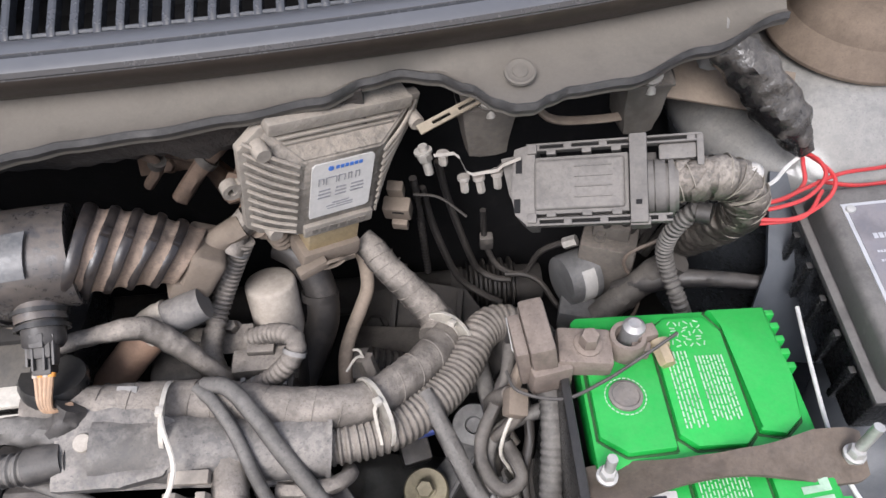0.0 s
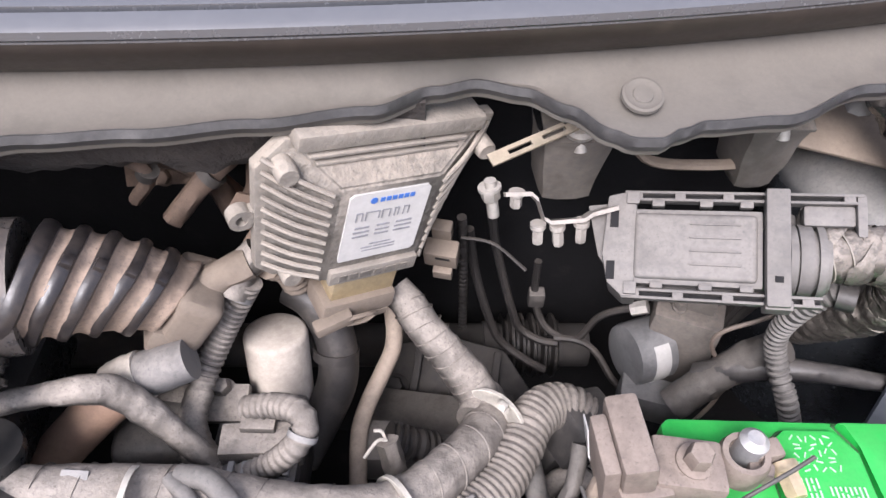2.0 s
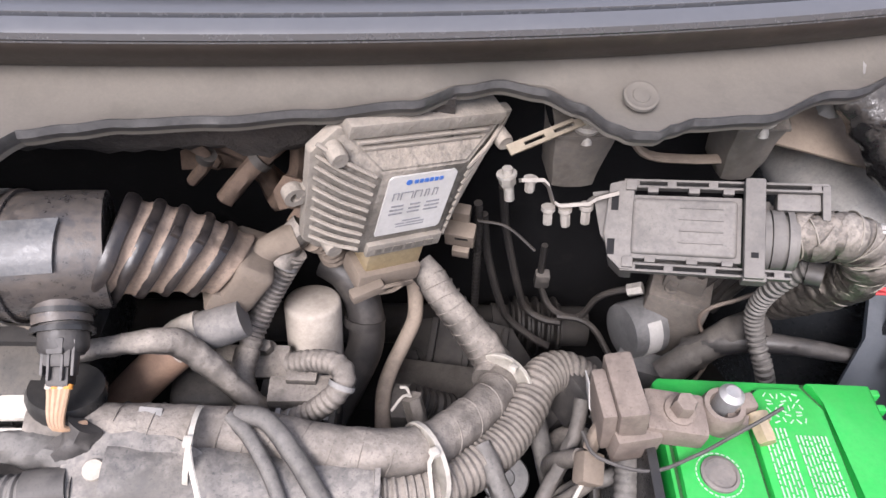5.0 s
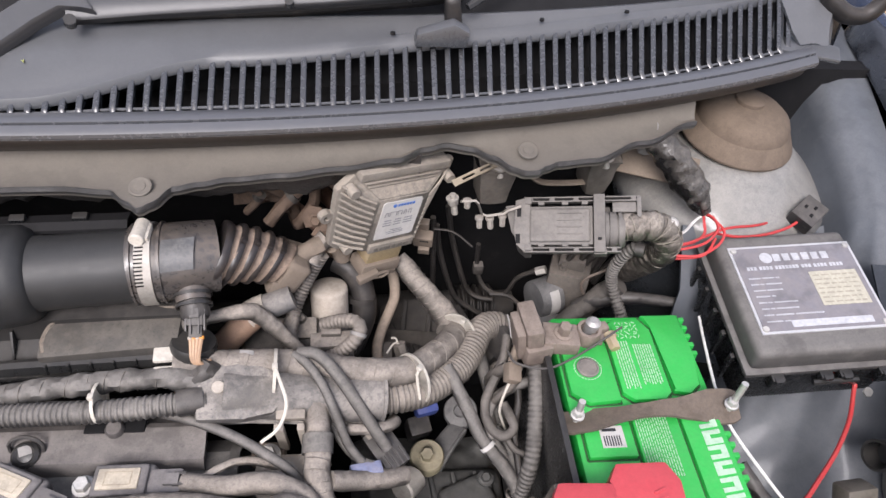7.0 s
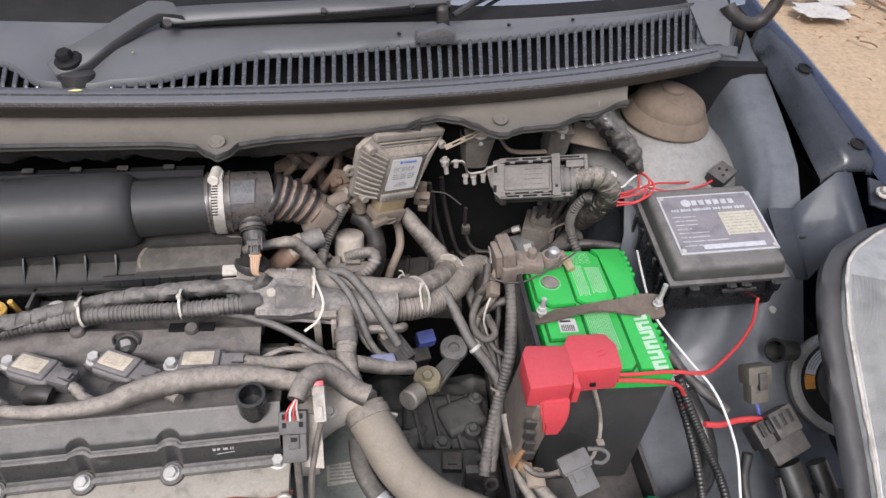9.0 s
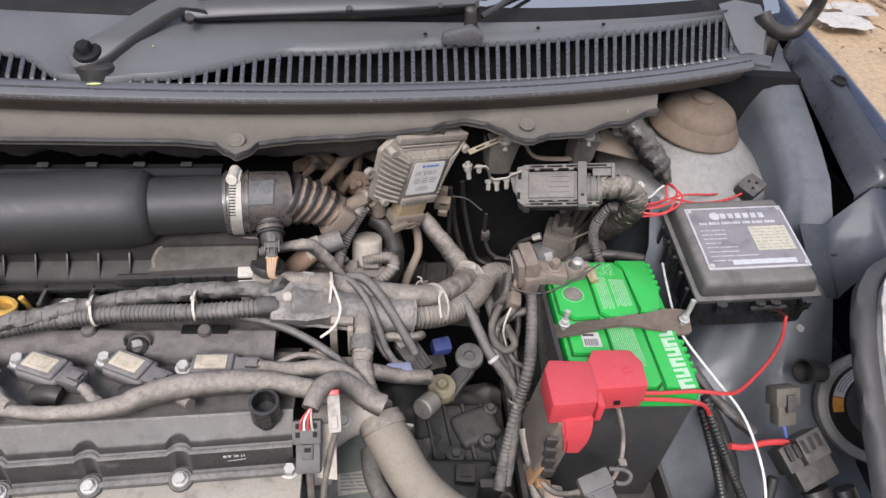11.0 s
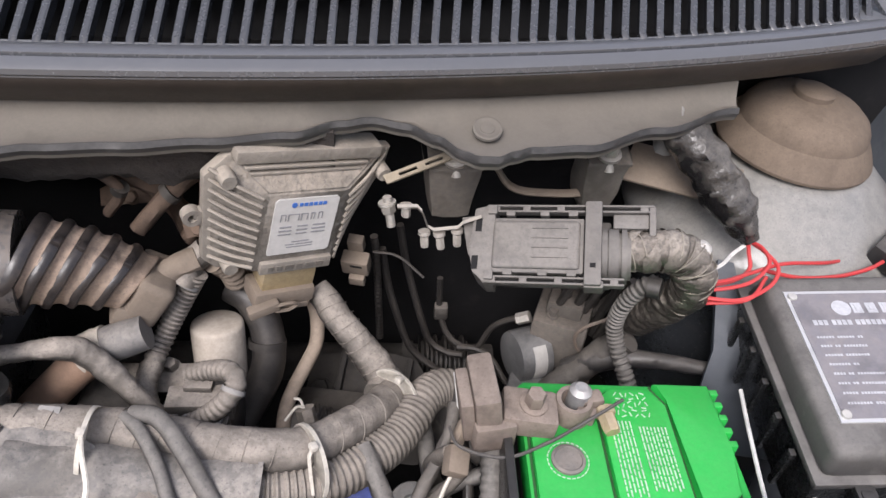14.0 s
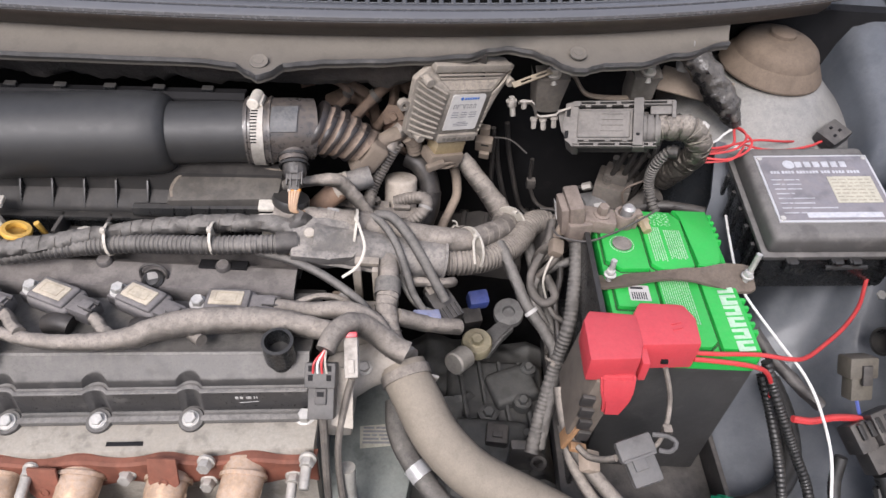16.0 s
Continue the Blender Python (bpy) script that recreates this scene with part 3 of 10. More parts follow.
# bent slats
xs = [-0.47 + 0.0122 * k for k in range(72)]
slat_n = 0
for x in xs:
    g = grille_top(x)
    w = g.y - y_lip(x) - 0.014
    if w < 0.006:
        continue
    fan = max(0.0, x - 0.03)
    a = Vector((x + 0.0008 + 0.030 * fan, y_lip(x) + 0.010, 0.976))
    b = Vector((x - 0.004 * fan, y_lip(x) + 0.014 + min(0.011, w * 0.3), 0.9890))
    c = Vector((x + 0.034 * fan, g.y + 0.002, g.z))
    bm = B()
    t = 0.0023
    sheet(bm, [[p + Vector((-t, 0, -0.0006)), p + Vector((-t * 0.6, 0, 0)), p + Vector((t * 0.6, 0, 0.0002)), p + Vector((t, 0, -0.0006))] for p in (a, a.lerp(b, 0.8), b + Vector((0, 0.0005, 0.0004)), b.lerp(c, 0.12), c)], 0.007)
    part("slat", bm, SLATM, cowl)
    slat_n += 1
# rail that ties the slats together at their bend
bm = B()
tube(bm, [(x, y_lip(x) + 0.016 + min(0.008, max(0.0, smooth_between(GRW, x)) * 0.3), 0.9855) for x in span(-0.30, 0.40, 40)], 0.0013, 8, 0.01)
part("slat_rail", bm, COWL, cowl)
# right end piece: a folded corner that closes the panel
bm = B()
sheet(bm, [
    [(0.392, 0.470, 1.026), (0.394, 0.452, 1.020), (0.396, 0.432, 1.012), (0.402, 0.412, 0.997), (0.408, 0.400, 0.989)],
    [(0.408, 0.474, 1.029), (0.410, 0.456, 1.024), (0.411, 0.436, 1.016), (0.414, 0.416, 1.000), (0.418, 0.402, 0.990)],
    [(0.416, 0.476, 1.031), (0.4185, 0.458, 1.026), (0.4200, 0.438, 1.019), (0.4215, 0.418, 1.003), (0.426, 0.403, 0.990)],
    [(0.450, 0.470, 1.028), (0.450, 0.450, 1.022), (0.447, 0.430, 1.012), (0.442, 0.414, 0.997), (0.440, 0.400, 0.986)],
    [(0.458, 0.466, 1.010), (0.457, 0.446, 1.004), (0.454, 0.428, 0.996), (0.448, 0.412, 0.986), (0.444, 0.398, 0.978)],
], 0.003)
part("end_corner", bm, COWL, cowl, degrees=22)
bm = B()
prism(bm, [(-0.035, -0.012), (0.026, -0.020), (0.032, 0.010), (0.0, 0.022), (-0.03, 0.018)], 0.005, pose(0.418, 0.398, 0.983, 0, 0, -14), 0.002)
part("end_flange", bm, COWL, cowl)
bm = B()
for x, y, z in ((-0.005, 0.3405, 1.0215), (0.130, 0.3690, 1.0235), (0.215, 0.3900, 1.0235)):
    lathe(bm, [(0.0022, -0.001), (0.0022, 0.0010), (0, 0.0010)], pose(x, y, z), 12)
tagged(part("drain_hole", bm, DARKM, cowl, "small dark drain holes"), kind="stuff")


for x, y, z, a, l in ((-0.294, 0.301, 1.0135, -65, 0.016), (-0.342, 0.247, 0.9935, 8, 0.014)):
    bm = B()
    m = pose(x, y, z, 16, 0, a)
    sheet(bm, [[m @ Vector((u * l, -w, 0.0006)), m @ Vector((u * l, 0, 0)), m @ Vector((u * l, w, 0.0006))] for u, w in ((-0.5, 0.0002), (-0.25, 0.0011), (0.1, 0.0015), (0.35, 0.0009), (0.5, 0.0002))], 0.0004)
    tagged(part("leaf", bm, LEAFM), "small yellow-green leaf lying on the cowl", "leaf", "leaves on the cowl")


def washer_nozzle(x, y, z):
    t = thing("washer_nozzle", x, y, z, "small black rubber bonnet stop standing on the cowl", "bonnet stop", "bonnet stops on the cowl")
    bm = B()
    prism(bm, [(-0.030, -0.004), (0.016, -0.004), (0.018, 0.010), (0.004, 0.018), (-0.028, 0.008)], 0.014, basis((x, y - 0.006, z), (1, 0, 0), (0, 0, 1)), 0.003)
    part("foot", bm, COWL, t)
    bm = B()
    box(bm, (x + 0.004, y, z + 0.015), (0.017, 0.016, 0.040), None, 0.006, (0, -6, 0), 3, 0.8)
    part("peg", bm, RUBBER, t)


washer_nozzle(0.043, 0.352, 1.017)
washer_nozzle(-0.480, 0.312, 1.010)

# wiper arms
WIPM = surf("wiper_black", (0.018, 0.019, 0.022), 0.40, dust=0.22, up=0.95, tint=(0.20, 0.20, 0.20), bump=0.02, grain=0.06, spec=0.8, soil=0.15, mottle=0.4)
wip = thing("wiper_arm", -0.356, 0.285, 0.995, "grey-black painted wiper arm bolted at its pivot", "wiper", "wipers")
bm = B()
lathe(bm, [(0, -0.012), (0.021, -0.012), (0.0205, 0.002), (0.014, 0.006), (0, 0.006)], pose(-0.348, 0.281, 0.995, -12, 0, 0), 28)
part("pivot_cap", bm, BLACK, wip)
bm = B()
lathe(bm, [(0.0145, 0), (0.0145, 0.004), (0.012, 0.006), (0, 0.006)], pose(-0.354, 0.283, 1.008, 14, -8, 0), 24)
hexbolt(bm, (-0.355, 0.282, 1.010), (-0.357, 0.279, 1.021), 0.0085, 1.15)
part("pivot_nut", bm, DARKM, wip)
bm = B()
rows = []
for (x, y, z), w in (((-0.369, 0.272, 1.003), 0.010), ((-0.358, 0.280, 1.008), 0.0155), ((-0.342, 0.290, 1.014), 0.0155), ((-0.318, 0.306, 1.026), 0.0125), ((-0.290, 0.326, 1.039), 0.0115), ((-0.272, 0.336, 1.046), 0.0115), ((-0.256, 0.336, 1.046), 0.0125), ((-0.246, 0.334, 1.045), 0.012)):
    c, a = Vector((x, y, z)), Vector((0.50, -0.62, -0.35)).normalized()
    nn = Vector((-0.2, -0.45, 0.87)).normalized()
    rows.append([c - a * w - nn * 0.006, c - a * w, c - a * w * 0.85 + nn * 0.0025, c + a * w * 0.85 + nn * 0.0025, c + a * w, c + a * w - nn * 0.006])
sheet(bm, rows, 0.002, (0, 0.3, -1))
part("arm", bm, WIPM, wip, degrees=45)
bm = B()
rod(bm, (-0.257, 0.318, 1.034), (-0.255, 0.314, 1.040), 0.0048, n=14)
part("hinge_pin", bm, BLACK, wip)


def bar(line, w, h):
    """A long bar of tapering box section along a line, its face turned forwards and up."""
    bm = B()
    rows = []
    for k, p in enumerate(line):
        c, s = Vector(p), 1 - 0.25 * k / (len(line) - 1)
        a, nn = Vector((0.0, -0.80, -0.60)) * (h * s / 2), Vector((0, -0.6, 0.8)) * w
        rows.append([c - a - nn, c - a, c - a * 0.8 + nn * 0.3, c + a * 0.8 + nn * 0.3, c + a, c + a - nn])
    sheet(bm, rows, 0.0015, (0, 0.6, -0.8))
    return bm


part("rod", bar([(-0.262, 0.331, 1.040), (-0.20, 0.339, 1.043), (-0.134, 0.345, 1.046), (-0.06, 0.352, 1.049), (0.0, 0.357, 1.053), (0.050, 0.360, 1.057)], 0.006, 0.021), WIPM, wip, degrees=45)
part("blade", bar([(-0.27, 0.344, 1.028), (-0.10, 0.358, 1.034), (0.02, 0.372, 1.040), (0.058, 0.377, 1.044)], 0.006, 0.014), RUBBER, wip)
bm = B()
for k in range(2):
    rod(bm, (-0.09 + 0.10 * k, 0.342 + 0.008 * k, 1.043 + 0.005 * k), (-0.09 + 0.10 * k, 0.339 + 0.008 * k, 1.048 + 0.005 * k), 0.0035, n=10)
tagged(part("rivet", bm, BLACK, wip), kind="stuff")
wip2 = thing("wiper_arm", 0.08, 0.38, 1.05, "grey wiper arm and blade resting on the windscreen", "wiper", "wipers")
part("arm", bar([(0.030, 0.372, 1.058), (0.070, 0.386, 1.066), (0.105, 0.402, 1.077), (0.15, 0.43, 1.097)], 0.005, 0.013), COWL, wip2, degrees=45)
bm = B()
tube(bm, [(0.060, 0.358, 1.038), (0.090, 0.375, 1.052), (0.125, 0.402, 1.074), (0.15, 0.42, 1.09)], 0.0036, 8, 0.01)
part("link", bm, BLACK, wip2)
part("blade", bar([(-0.62, 0.385, 1.075), (-0.35, 0.395, 1.08), (-0.1, 0.405, 1.084), (0.09, 0.412, 1.090)], 0.006, 0.010), RUBBER, wip2)

# windscreen
GLASS = bpy.data.materials.new("windscreen_glass")
GLASS.use_nodes = True
gb = GLASS.node_tree.nodes["Principled BSDF"]
gb.inputs["Base Color"].default_value = (0.012, 0.014, 0.015, 1)
gb.inputs["Roughness"].default_value, gb.inputs["IOR"].default_value, gb.inputs["Coat Weight"].default_value = 0.02, 2.8, 1.0
gb.inputs["Coat Roughness"].default_value, gb.inputs["Coat IOR"].default_value = 0.01, 3.4
bm = B()
rows = []
for x in span(-1.1, 0.50, 40):
    y = cowl_far(x) + 0.004
    rows.append([(x, y + k * 0.8 * math.cos(radians(29)), 1.012 + k * 0.8 * math.sin(radians(29)) - 0.03 * k * k * (x + 0.3) ** 2) for k in span(0, 1, 8)])
sheet(bm, rows, 0.005, (0, -0.5, -1))
tagged(part("windscreen", bm, GLASS), "dark windscreen glass reflecting the pale sky", "windscreen", kind="structure")
bm = B()
rows = [[(x, cowl_far(x) + 0.002, 1.010), (x, cowl_far(x) + 0.006, 1.0165), (x, cowl_far(x) + 0.006 + 0.024 * wide, 1.0165 + 0.0133 * wide)] for x in span(-1.08, 0.47, 60) for wide in (1.0 + 0.8 / (1 + math.exp((x - 0.02) * 40)),)]
sheet(bm, rows, 0.003, (0, -0.4, -1))
tagged(part("windscreen_border", bm, DARKM), "black border along the lower windscreen edge", "windscreen trim", kind="structure")

# dusty panel below the lip
LOW = [(-1.05, 0.206), (-0.56, 0.214), (-0.535, 0.196), (-0.515, 0.190), (-0.50, 0.203), (-0.487, 0.219), (-0.443, 0.222), (-0.355, 0.225), (-0.265, 0.228), (-0.228, 0.224), (-0.213, 0.211), (-0.202, 0.2025), (-0.192, 0.210), (-0.181, 0.228), (-0.161, 0.234), (-0.140, 0.240), (-0.096, 0.246), (-0.051, 0.255), (-0.003, 0.2665), (0.024, 0.283), (0.043, 0.2895), (0.064, 0.284), (0.083, 0.2715), (0.098, 0.2560), (0.107, 0.2505), (0.118, 0.2510), (0.128, 0.258), (0.140, 0.264), (0.172, 0.269), (0.225, 0.296), (0.288, 0.329)]
shelf = thing("cowl_shelf", 0, 0.25, 0.955, "dust-covered plastic shelf panel below the cowl lip", "cowl shelf", kind="structure")
bm = B()
rows, rim = [], []
for x in span(-1.05, 0.288, 380):
    top = Vector((x, y_lip(x) + 0.013, 0.9570))
    if x > 0.235:
        top.y -= (x - 0.235) * 0.10
    low = Vector((x, smooth_between(LOW, x), 0.9445))
    row = []
    for s in (-0.15, 0.0, 0.12, 0.4, 0.7, 0.93, 1.0):
        p = top.lerp(low, s)
        p.z += -0.005 * math.sin(math.pi * max(0, s))
        row.append(p)
    row.append(low + Vector((0, -0.0012, -0.003)))
    row.append(low + Vector((0, 0.0004, -0.0065)))
    rows.append(row)
sheet(bm, rows, 0.003)
part("panel", bm, SEAL, shelf)
bm = B()
rows = [[r[6] + Vector((0, -0.0008, 0.0006)), r[7] + Vector((0, -0.0008, 0)), r[8] + Vector((0, -0.0006, 0))] for r in rows]
sheet(bm, rows, 0.0012, (0, -1, 0.2))
part("edge_trim", bm, surf("worn_edge_rubber", (0.022, 0.022, 0.023), 0.45, dust=0.35, up=0.6, tint=(0.20, 0.195, 0.185), mottle=1.6, patch=30, soil=0.6), shelf, "grey worn rubber edge of the shelf")
for x, y, z in ((0.112, 0.2705, 0.9515), (-0.204, 0.2240, 0.9478), (-0.517, 0.212, 0.9485)):
    bm = B()
    lathe(bm, [(0.0092, -0.001), (0.0090, 0.0006), (0.0078, 0.0010), (0.0062, 0.0002), (0.0045, 0.0002), (0.0042, 0.0008), (0, 0.0010)], pose(x, y, z, 20, 0, 0), 28)
    part("button", bm, SEAL, shelf)
bm = B()
tube(bm, [(-0.012, 0.272, 0.934), (0.01, 0.290, 0.94), (0.036, 0.298, 0.942), (0.062, 0.292, 0.94), (0.085, 0.278, 0.934)], 0.004, 8, 0.004)
part("drain_lip", bm, RUBBER, shelf)

# right inner wing, strut tower
wing = thing("inner_wing", 0.46, 0.25, 0.7, "dusty dark blue painted inner wing panel", "inner wing", kind="structure")
SEC = [
    (0.62, (0.462, 0.880), (0.489, 0.952), (0.512, 0.962), (0.540, 0.968)),
    (0.52, (0.456, 0.860), (0.487, 0.936), (0.510, 0.945), (0.537, 0.948)),
    (0.44, (0.452, 0.835), (0.483, 0.921), (0.507, 0.929), (0.534, 0.930)),
    (0.385, (0.455, 0.825), (0.479, 0.905), (0.503, 0.915), (0.530, 0.913)),
    (0.33, (0.462, 0.815), (0.481, 0.879), (0.500, 0.893), (0.526, 0.896)),
    (0.28, (0.458, 0.800), (0.476, 0.856), (0.495, 0.872), (0.521, 0.878)),
    (0.21, (0.42, 0.715), (0.450, 0.770), (0.475, 0.825), (0.508, 0.838)),
    (0.12, (0.33, 0.615), (0.40, 0.63), (0.460, 0.70), (0.515, 0.715)),
    (0.02, (0.29, 0.57), (0.36, 0.58), (0.45, 0.635), (0.53, 0.64)),
    (-0.12, (0.26, 0.53), (0.34, 0.54), (0.44, 0.60), (0.54, 0.61)),
    (-0.34, (0.24, 0.50), (0.33, 0.51), (0.44, 0.58), (0.54, 0.59)),
]
bm = B()
rows = []
for (y0, *p0), (y1, *p1) in zip(SEC, SEC[1:]):
    for k in range(5):
        t = k / 5
        q = [(a[0] + (b[0] - a[0]) * t, a[1] + (b[1] - a[1]) * t) for a, b in zip(p0, p1)]
        y = y0 + (y1 - y0) * t
        row = [(q[0][0] - 0.06, y, q[0][1] - 0.12), (q[0][0] - 0.02, y, q[0][1] - 0.015)]
        for a, b in zip(q, q[1:]):
            for s in (0.0, 0.33, 0.66):
                row.append((a[0] + (b[0] - a[0]) * s, y, a[1] + (b[1] - a[1]) * (s * s * (3 - 2 * s))))
        row += [(q[3][0], y, q[3][1]), (q[3][0] + 0.004, y, q[3][1] - 0.03), (q[3][0] + 0.004, y, q[3][1] - 0.3)]
        rows.append(row)
sheet(bm, rows, 0.004)
part("panel", bm, NAVYD, wing, degrees=75)
bm = B()
cx, cy = 0.375, 0.392
lathe(bm, [(0.098, 0.60), (0.102, 0.74), (0.112, 0.790), (0.122, 0.8150), (0.121, 0.8260), (0.112, 0.8375), (0.093, 0.853), (0.078, 0.866), (0.067, 0.876), (0.052, 0.880), (0.0, 0.881)], pose(cx, cy, 0), 48)
part("strut_tower", bm, surf("dusty_tower_paint", (0.050, 0.056, 0.064), 0.22, metal=0.35, dust=0.68, tint=(0.385, 0.37, 0.335), up=0.97, mottle=0.55, patch=9, coat=0.6, soil=0.12), wing, "pale dusty strut tower", degrees=60)
# near-black discs standing in for the shade of open holes
bm = B()
for x, y, z, r in ((0.512, 0.457, 0.9135, 0.004), (0.487, 0.40, 0.862, 0.0045)):
    rod(bm, (x - 0.001, y, z), (x + 0.001, y, z + 0.0035), r, n=14)
part("hole_plug", bm, DARKM, wing)
# gusset between tower and wing
bm = B()
sheet(bm, [[(0.30, 0.30, 0.835), (0.36, 0.285, 0.832), (0.42, 0.29, 0.83), (0.47, 0.31, 0.825), (0.50, 0.33, 0.85)], [(0.295, 0.25, 0.79), (0.36, 0.24, 0.79), (0.42, 0.24, 0.785), (0.47, 0.25, 0.785), (0.50, 0.27, 0.81)], [(0.29, 0.23, 0.70), (0.36, 0.22, 0.70), (0.42, 0.21, 0.70), (0.47, 0.21, 0.72), (0.50, 0.23, 0.76)]], 0.004, (0, 0.4, -1))
part("gusset", bm, NAVYD, wing, degrees=60)
cap = thing("strut_cap", cx, cy, 0.885, "dust-brown domed cap over the strut mount", "strut cap")
bm = B()
lathe(bm, [(0.0575, -0.003), (0.0615, -0.0025), (0.0620, 0.000), (0.0600, 0.004), (0.0535, 0.0145), (0.0505, 0.0175), (0.0490, 0.0235), (0.0450, 0.0300), (0.0370, 0.0358), (0.018, 0.0402), (0.0, 0.041)], pose(cx, cy, 0.887, 3, 3, 0), 44)
CAPM = surf("earth_brown_cap", (0.07, 0.055, 0.045), 0.6, dust=0.92, up=0.25, tint=(0.185, 0.145, 0.11), mottle=0.6, soil=0.25)
part("dome", bm, CAPM, cap, degrees=24)
bm = B()
lathe(bm, [(0.0155, 0.0), (0.0155, 0.005), (0.0135, 0.0065), (0, 0.0065)], pose(cx, cy, 0.9265, 3, 3, 0), 28)
part("plug", bm, CAPM, cap)

# fender with its rail
fender = thing("fender", 0.60, 0.3, 0.9, "glossy dark blue front wing with its bolted inner rail", "car wing", kind="structure")
bm = B()
rows = []
for y, x, z in ((0.80, 0.50, 1.05), (0.60, 0.530, 1.012), (0.53, 0.546, 0.990), (0.43, 0.570, 0.966), (0.34, 0.583, 0.946), (0.27, 0.595, 0.927), (0.21, 0.606, 0.910), (0.12, 0.618, 0.888), (0.02, 0.628, 0.86)):
    rows.append([(x - 0.010, y, z - 0.016), (x - 0.004, y, z - 0.003), (x, y, z), (x + 0.010, y, z - 0.004), (x + 0.022, y, z - 0.022), (x + 0.034, y, z - 0.07), (x + 0.045, y, z - 0.20), (x + 0.04, y, z - 0.45)])
sheet(bm, rows, 0.0025, (-0.6, 0, -1))
part("skin", bm, BLUE, fender, degrees=70)
bm = B()
rows = []
for y, xl, zl, xf, zf, xr, zr in (
    (0.522, 0.536, 0.930, 0.543, 0.945, 0.556, 0.955), (0.512, 0.535, 0.945, 0.542, 0.968, 0.560, 0.976), (0.495, 0.532, 0.948, 0.544, 0.975, 0.562, 0.9755),
    (0.42, 0.530, 0.934, 0.546, 0.960, 0.565, 0.961), (0.34, 0.529, 0.914, 0.547, 0.941, 0.570, 0.942), (0.27, 0.529, 0.894, 0.549, 0.923, 0.576, 0.924), (0.243, 0.531, 0.885, 0.552, 0.915, 0.579, 0.916), (0.236, 0.533, 0.868, 0.555, 0.900, 0.581, 0.902)):
    rows.append([(xl + 0.03, y, zl - 0.03), (xl + 0.003, y, zl - 0.003), (xl, y, zl), (xf - 0.004, y, zf - 0.0045), (xf, y, zf), (xf + 0.006, y, zf + 0.001), (xr, y, zr), (xr + 0.002, y, zr - 0.005), (xr + 0.012, y, zr - 0.006), (xr + 0.014, y, zr - 0.02)])
sheet(bm, rows, 0.003)
part("rail", bm, NAVY, fender, "dusty dark painted steel rail", degrees=50)
for x, y, z in ((0.560, 0.401, 0.9575), (0.5745, 0.262, 0.9225)):
    bm = B()
    lathe(bm, [(0.010, 0), (0.010, 0.002), (0.006, 0.003), (0.006, 0.0015), (0, 0.0015)], pose(x, y, z, 14, 0, 0), 20)
    part("rail_bolt", bm, DARKM, fender)
    bm = B()
    box(bm, (x, y + 0.005, z + 0.0005), (0.026, 0.004, 0.0015), None, 0.0005, (14, 0, 20))
    part("rail_tab", bm, NAVY, fender)

# added near-black sheets that stand in for shade between wing and rail
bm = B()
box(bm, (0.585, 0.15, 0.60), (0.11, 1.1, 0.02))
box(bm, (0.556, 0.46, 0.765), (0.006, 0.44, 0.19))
tagged(part("wheel_arch_liner", bm, DARKM), "added near-black sheets filling the shaded gap behind the inner wing", "wheel arch liner", kind="structure")

# corner bracket with two holes
brk = thing("corner_bracket", 0.55, 0.22, 0.83, "dark navy steel bracket with two bolt holes", "bracket")
A, TOP, LOW, DROP = Vector((0.487, 0.215, 0.857)), Vector((0.542, 0.235, 0.899)), Vector((0.549, 0.165, 0.850)), Vector((0.513, 0.165, 0.780))
rows = []
for k in range(9):
    v = k / 8
    left, right = A.lerp(DROP, v), TOP.lerp(LOW, v)
    row = [left + Vector((-0.026 + 0.008 * v, 0.008, -0.004)), left + Vector((-0.010, 0.003, -0.001)), left + Vector((-0.002, -0.002, 0.003)), left + Vector((0.003, -0.001, 0.002))]
    for u in (0.2, 0.4, 0.6, 0.8, 0.93):
        p = left.lerp(right, u)
        rib = math.exp(-((v - 0.36 - 0.05 * u) / 0.10) ** 2) * (1 if 0.15 < u < 0.7 else 0)
        row.append(p + Vector((-0.3, -0.6, 0.6)) * (0.0035 * rib))
    row += [right, right + Vector((0.008, -0.001, 0.001)), right + Vector((0.024, 0.006, -0.003)), right + Vector((0.027, 0.008, -0.010))]
    rows.append(row)
bm = B()
sheet(bm, rows, 0.003, (0.2, 0.6, -0.8))
part("plate", bm, surf("bracket_paint", (0.020, 0.027, 0.040), 0.48, dust=0.22, up=0.9, tint=(0.17, 0.175, 0.18), coat=0.12, spec=0.35, mottle=1.0, soil=0.3), brk, degrees=40)
toward = Vector((-0.30, -0.55, 0.78)).normalized()
for x, y, z, r in ((0.5035, 0.196, 0.8290, 0.0042), (0.5330, 0.187, 0.8290, 0.0042)):
    c = Vector((x, y, z))
    bm = B()
    lathe(bm, [(r * 1.25, 0.0), (r * 1.15, 0.0012), (r, 0.0010), (r * 0.95, 0.0004), (0, 0.0004)], axis(c + toward * 0.0012, c + toward * 0.01)[0], 20)
    part("bolt_hole", bm, DARKM, brk)
for x, y, z in ((0.575, 0.190, 0.8985), (0.596, 0.185, 0.8795)):
    bm = B()
    lathe(bm, [(0.0085, 0), (0.0085, 0.0015), (0.0070, 0.002), (0, 0.002)], pose(x, y, z, 20, 10, 0), 20)
    hexbolt(bm, (x, y, z + 0.001), (x, y - 0.003, z + 0.008), 0.0052)
    part("mount_bolt", bm, ZINC, brk)
bm = B()
box(bm, (0.590, 0.196, 0.888), (0.050, 0.040, 0.004), None, 0.0015, (24, 14, -10))
part("mount_tab", bm, NAVY, brk)
bm = B()
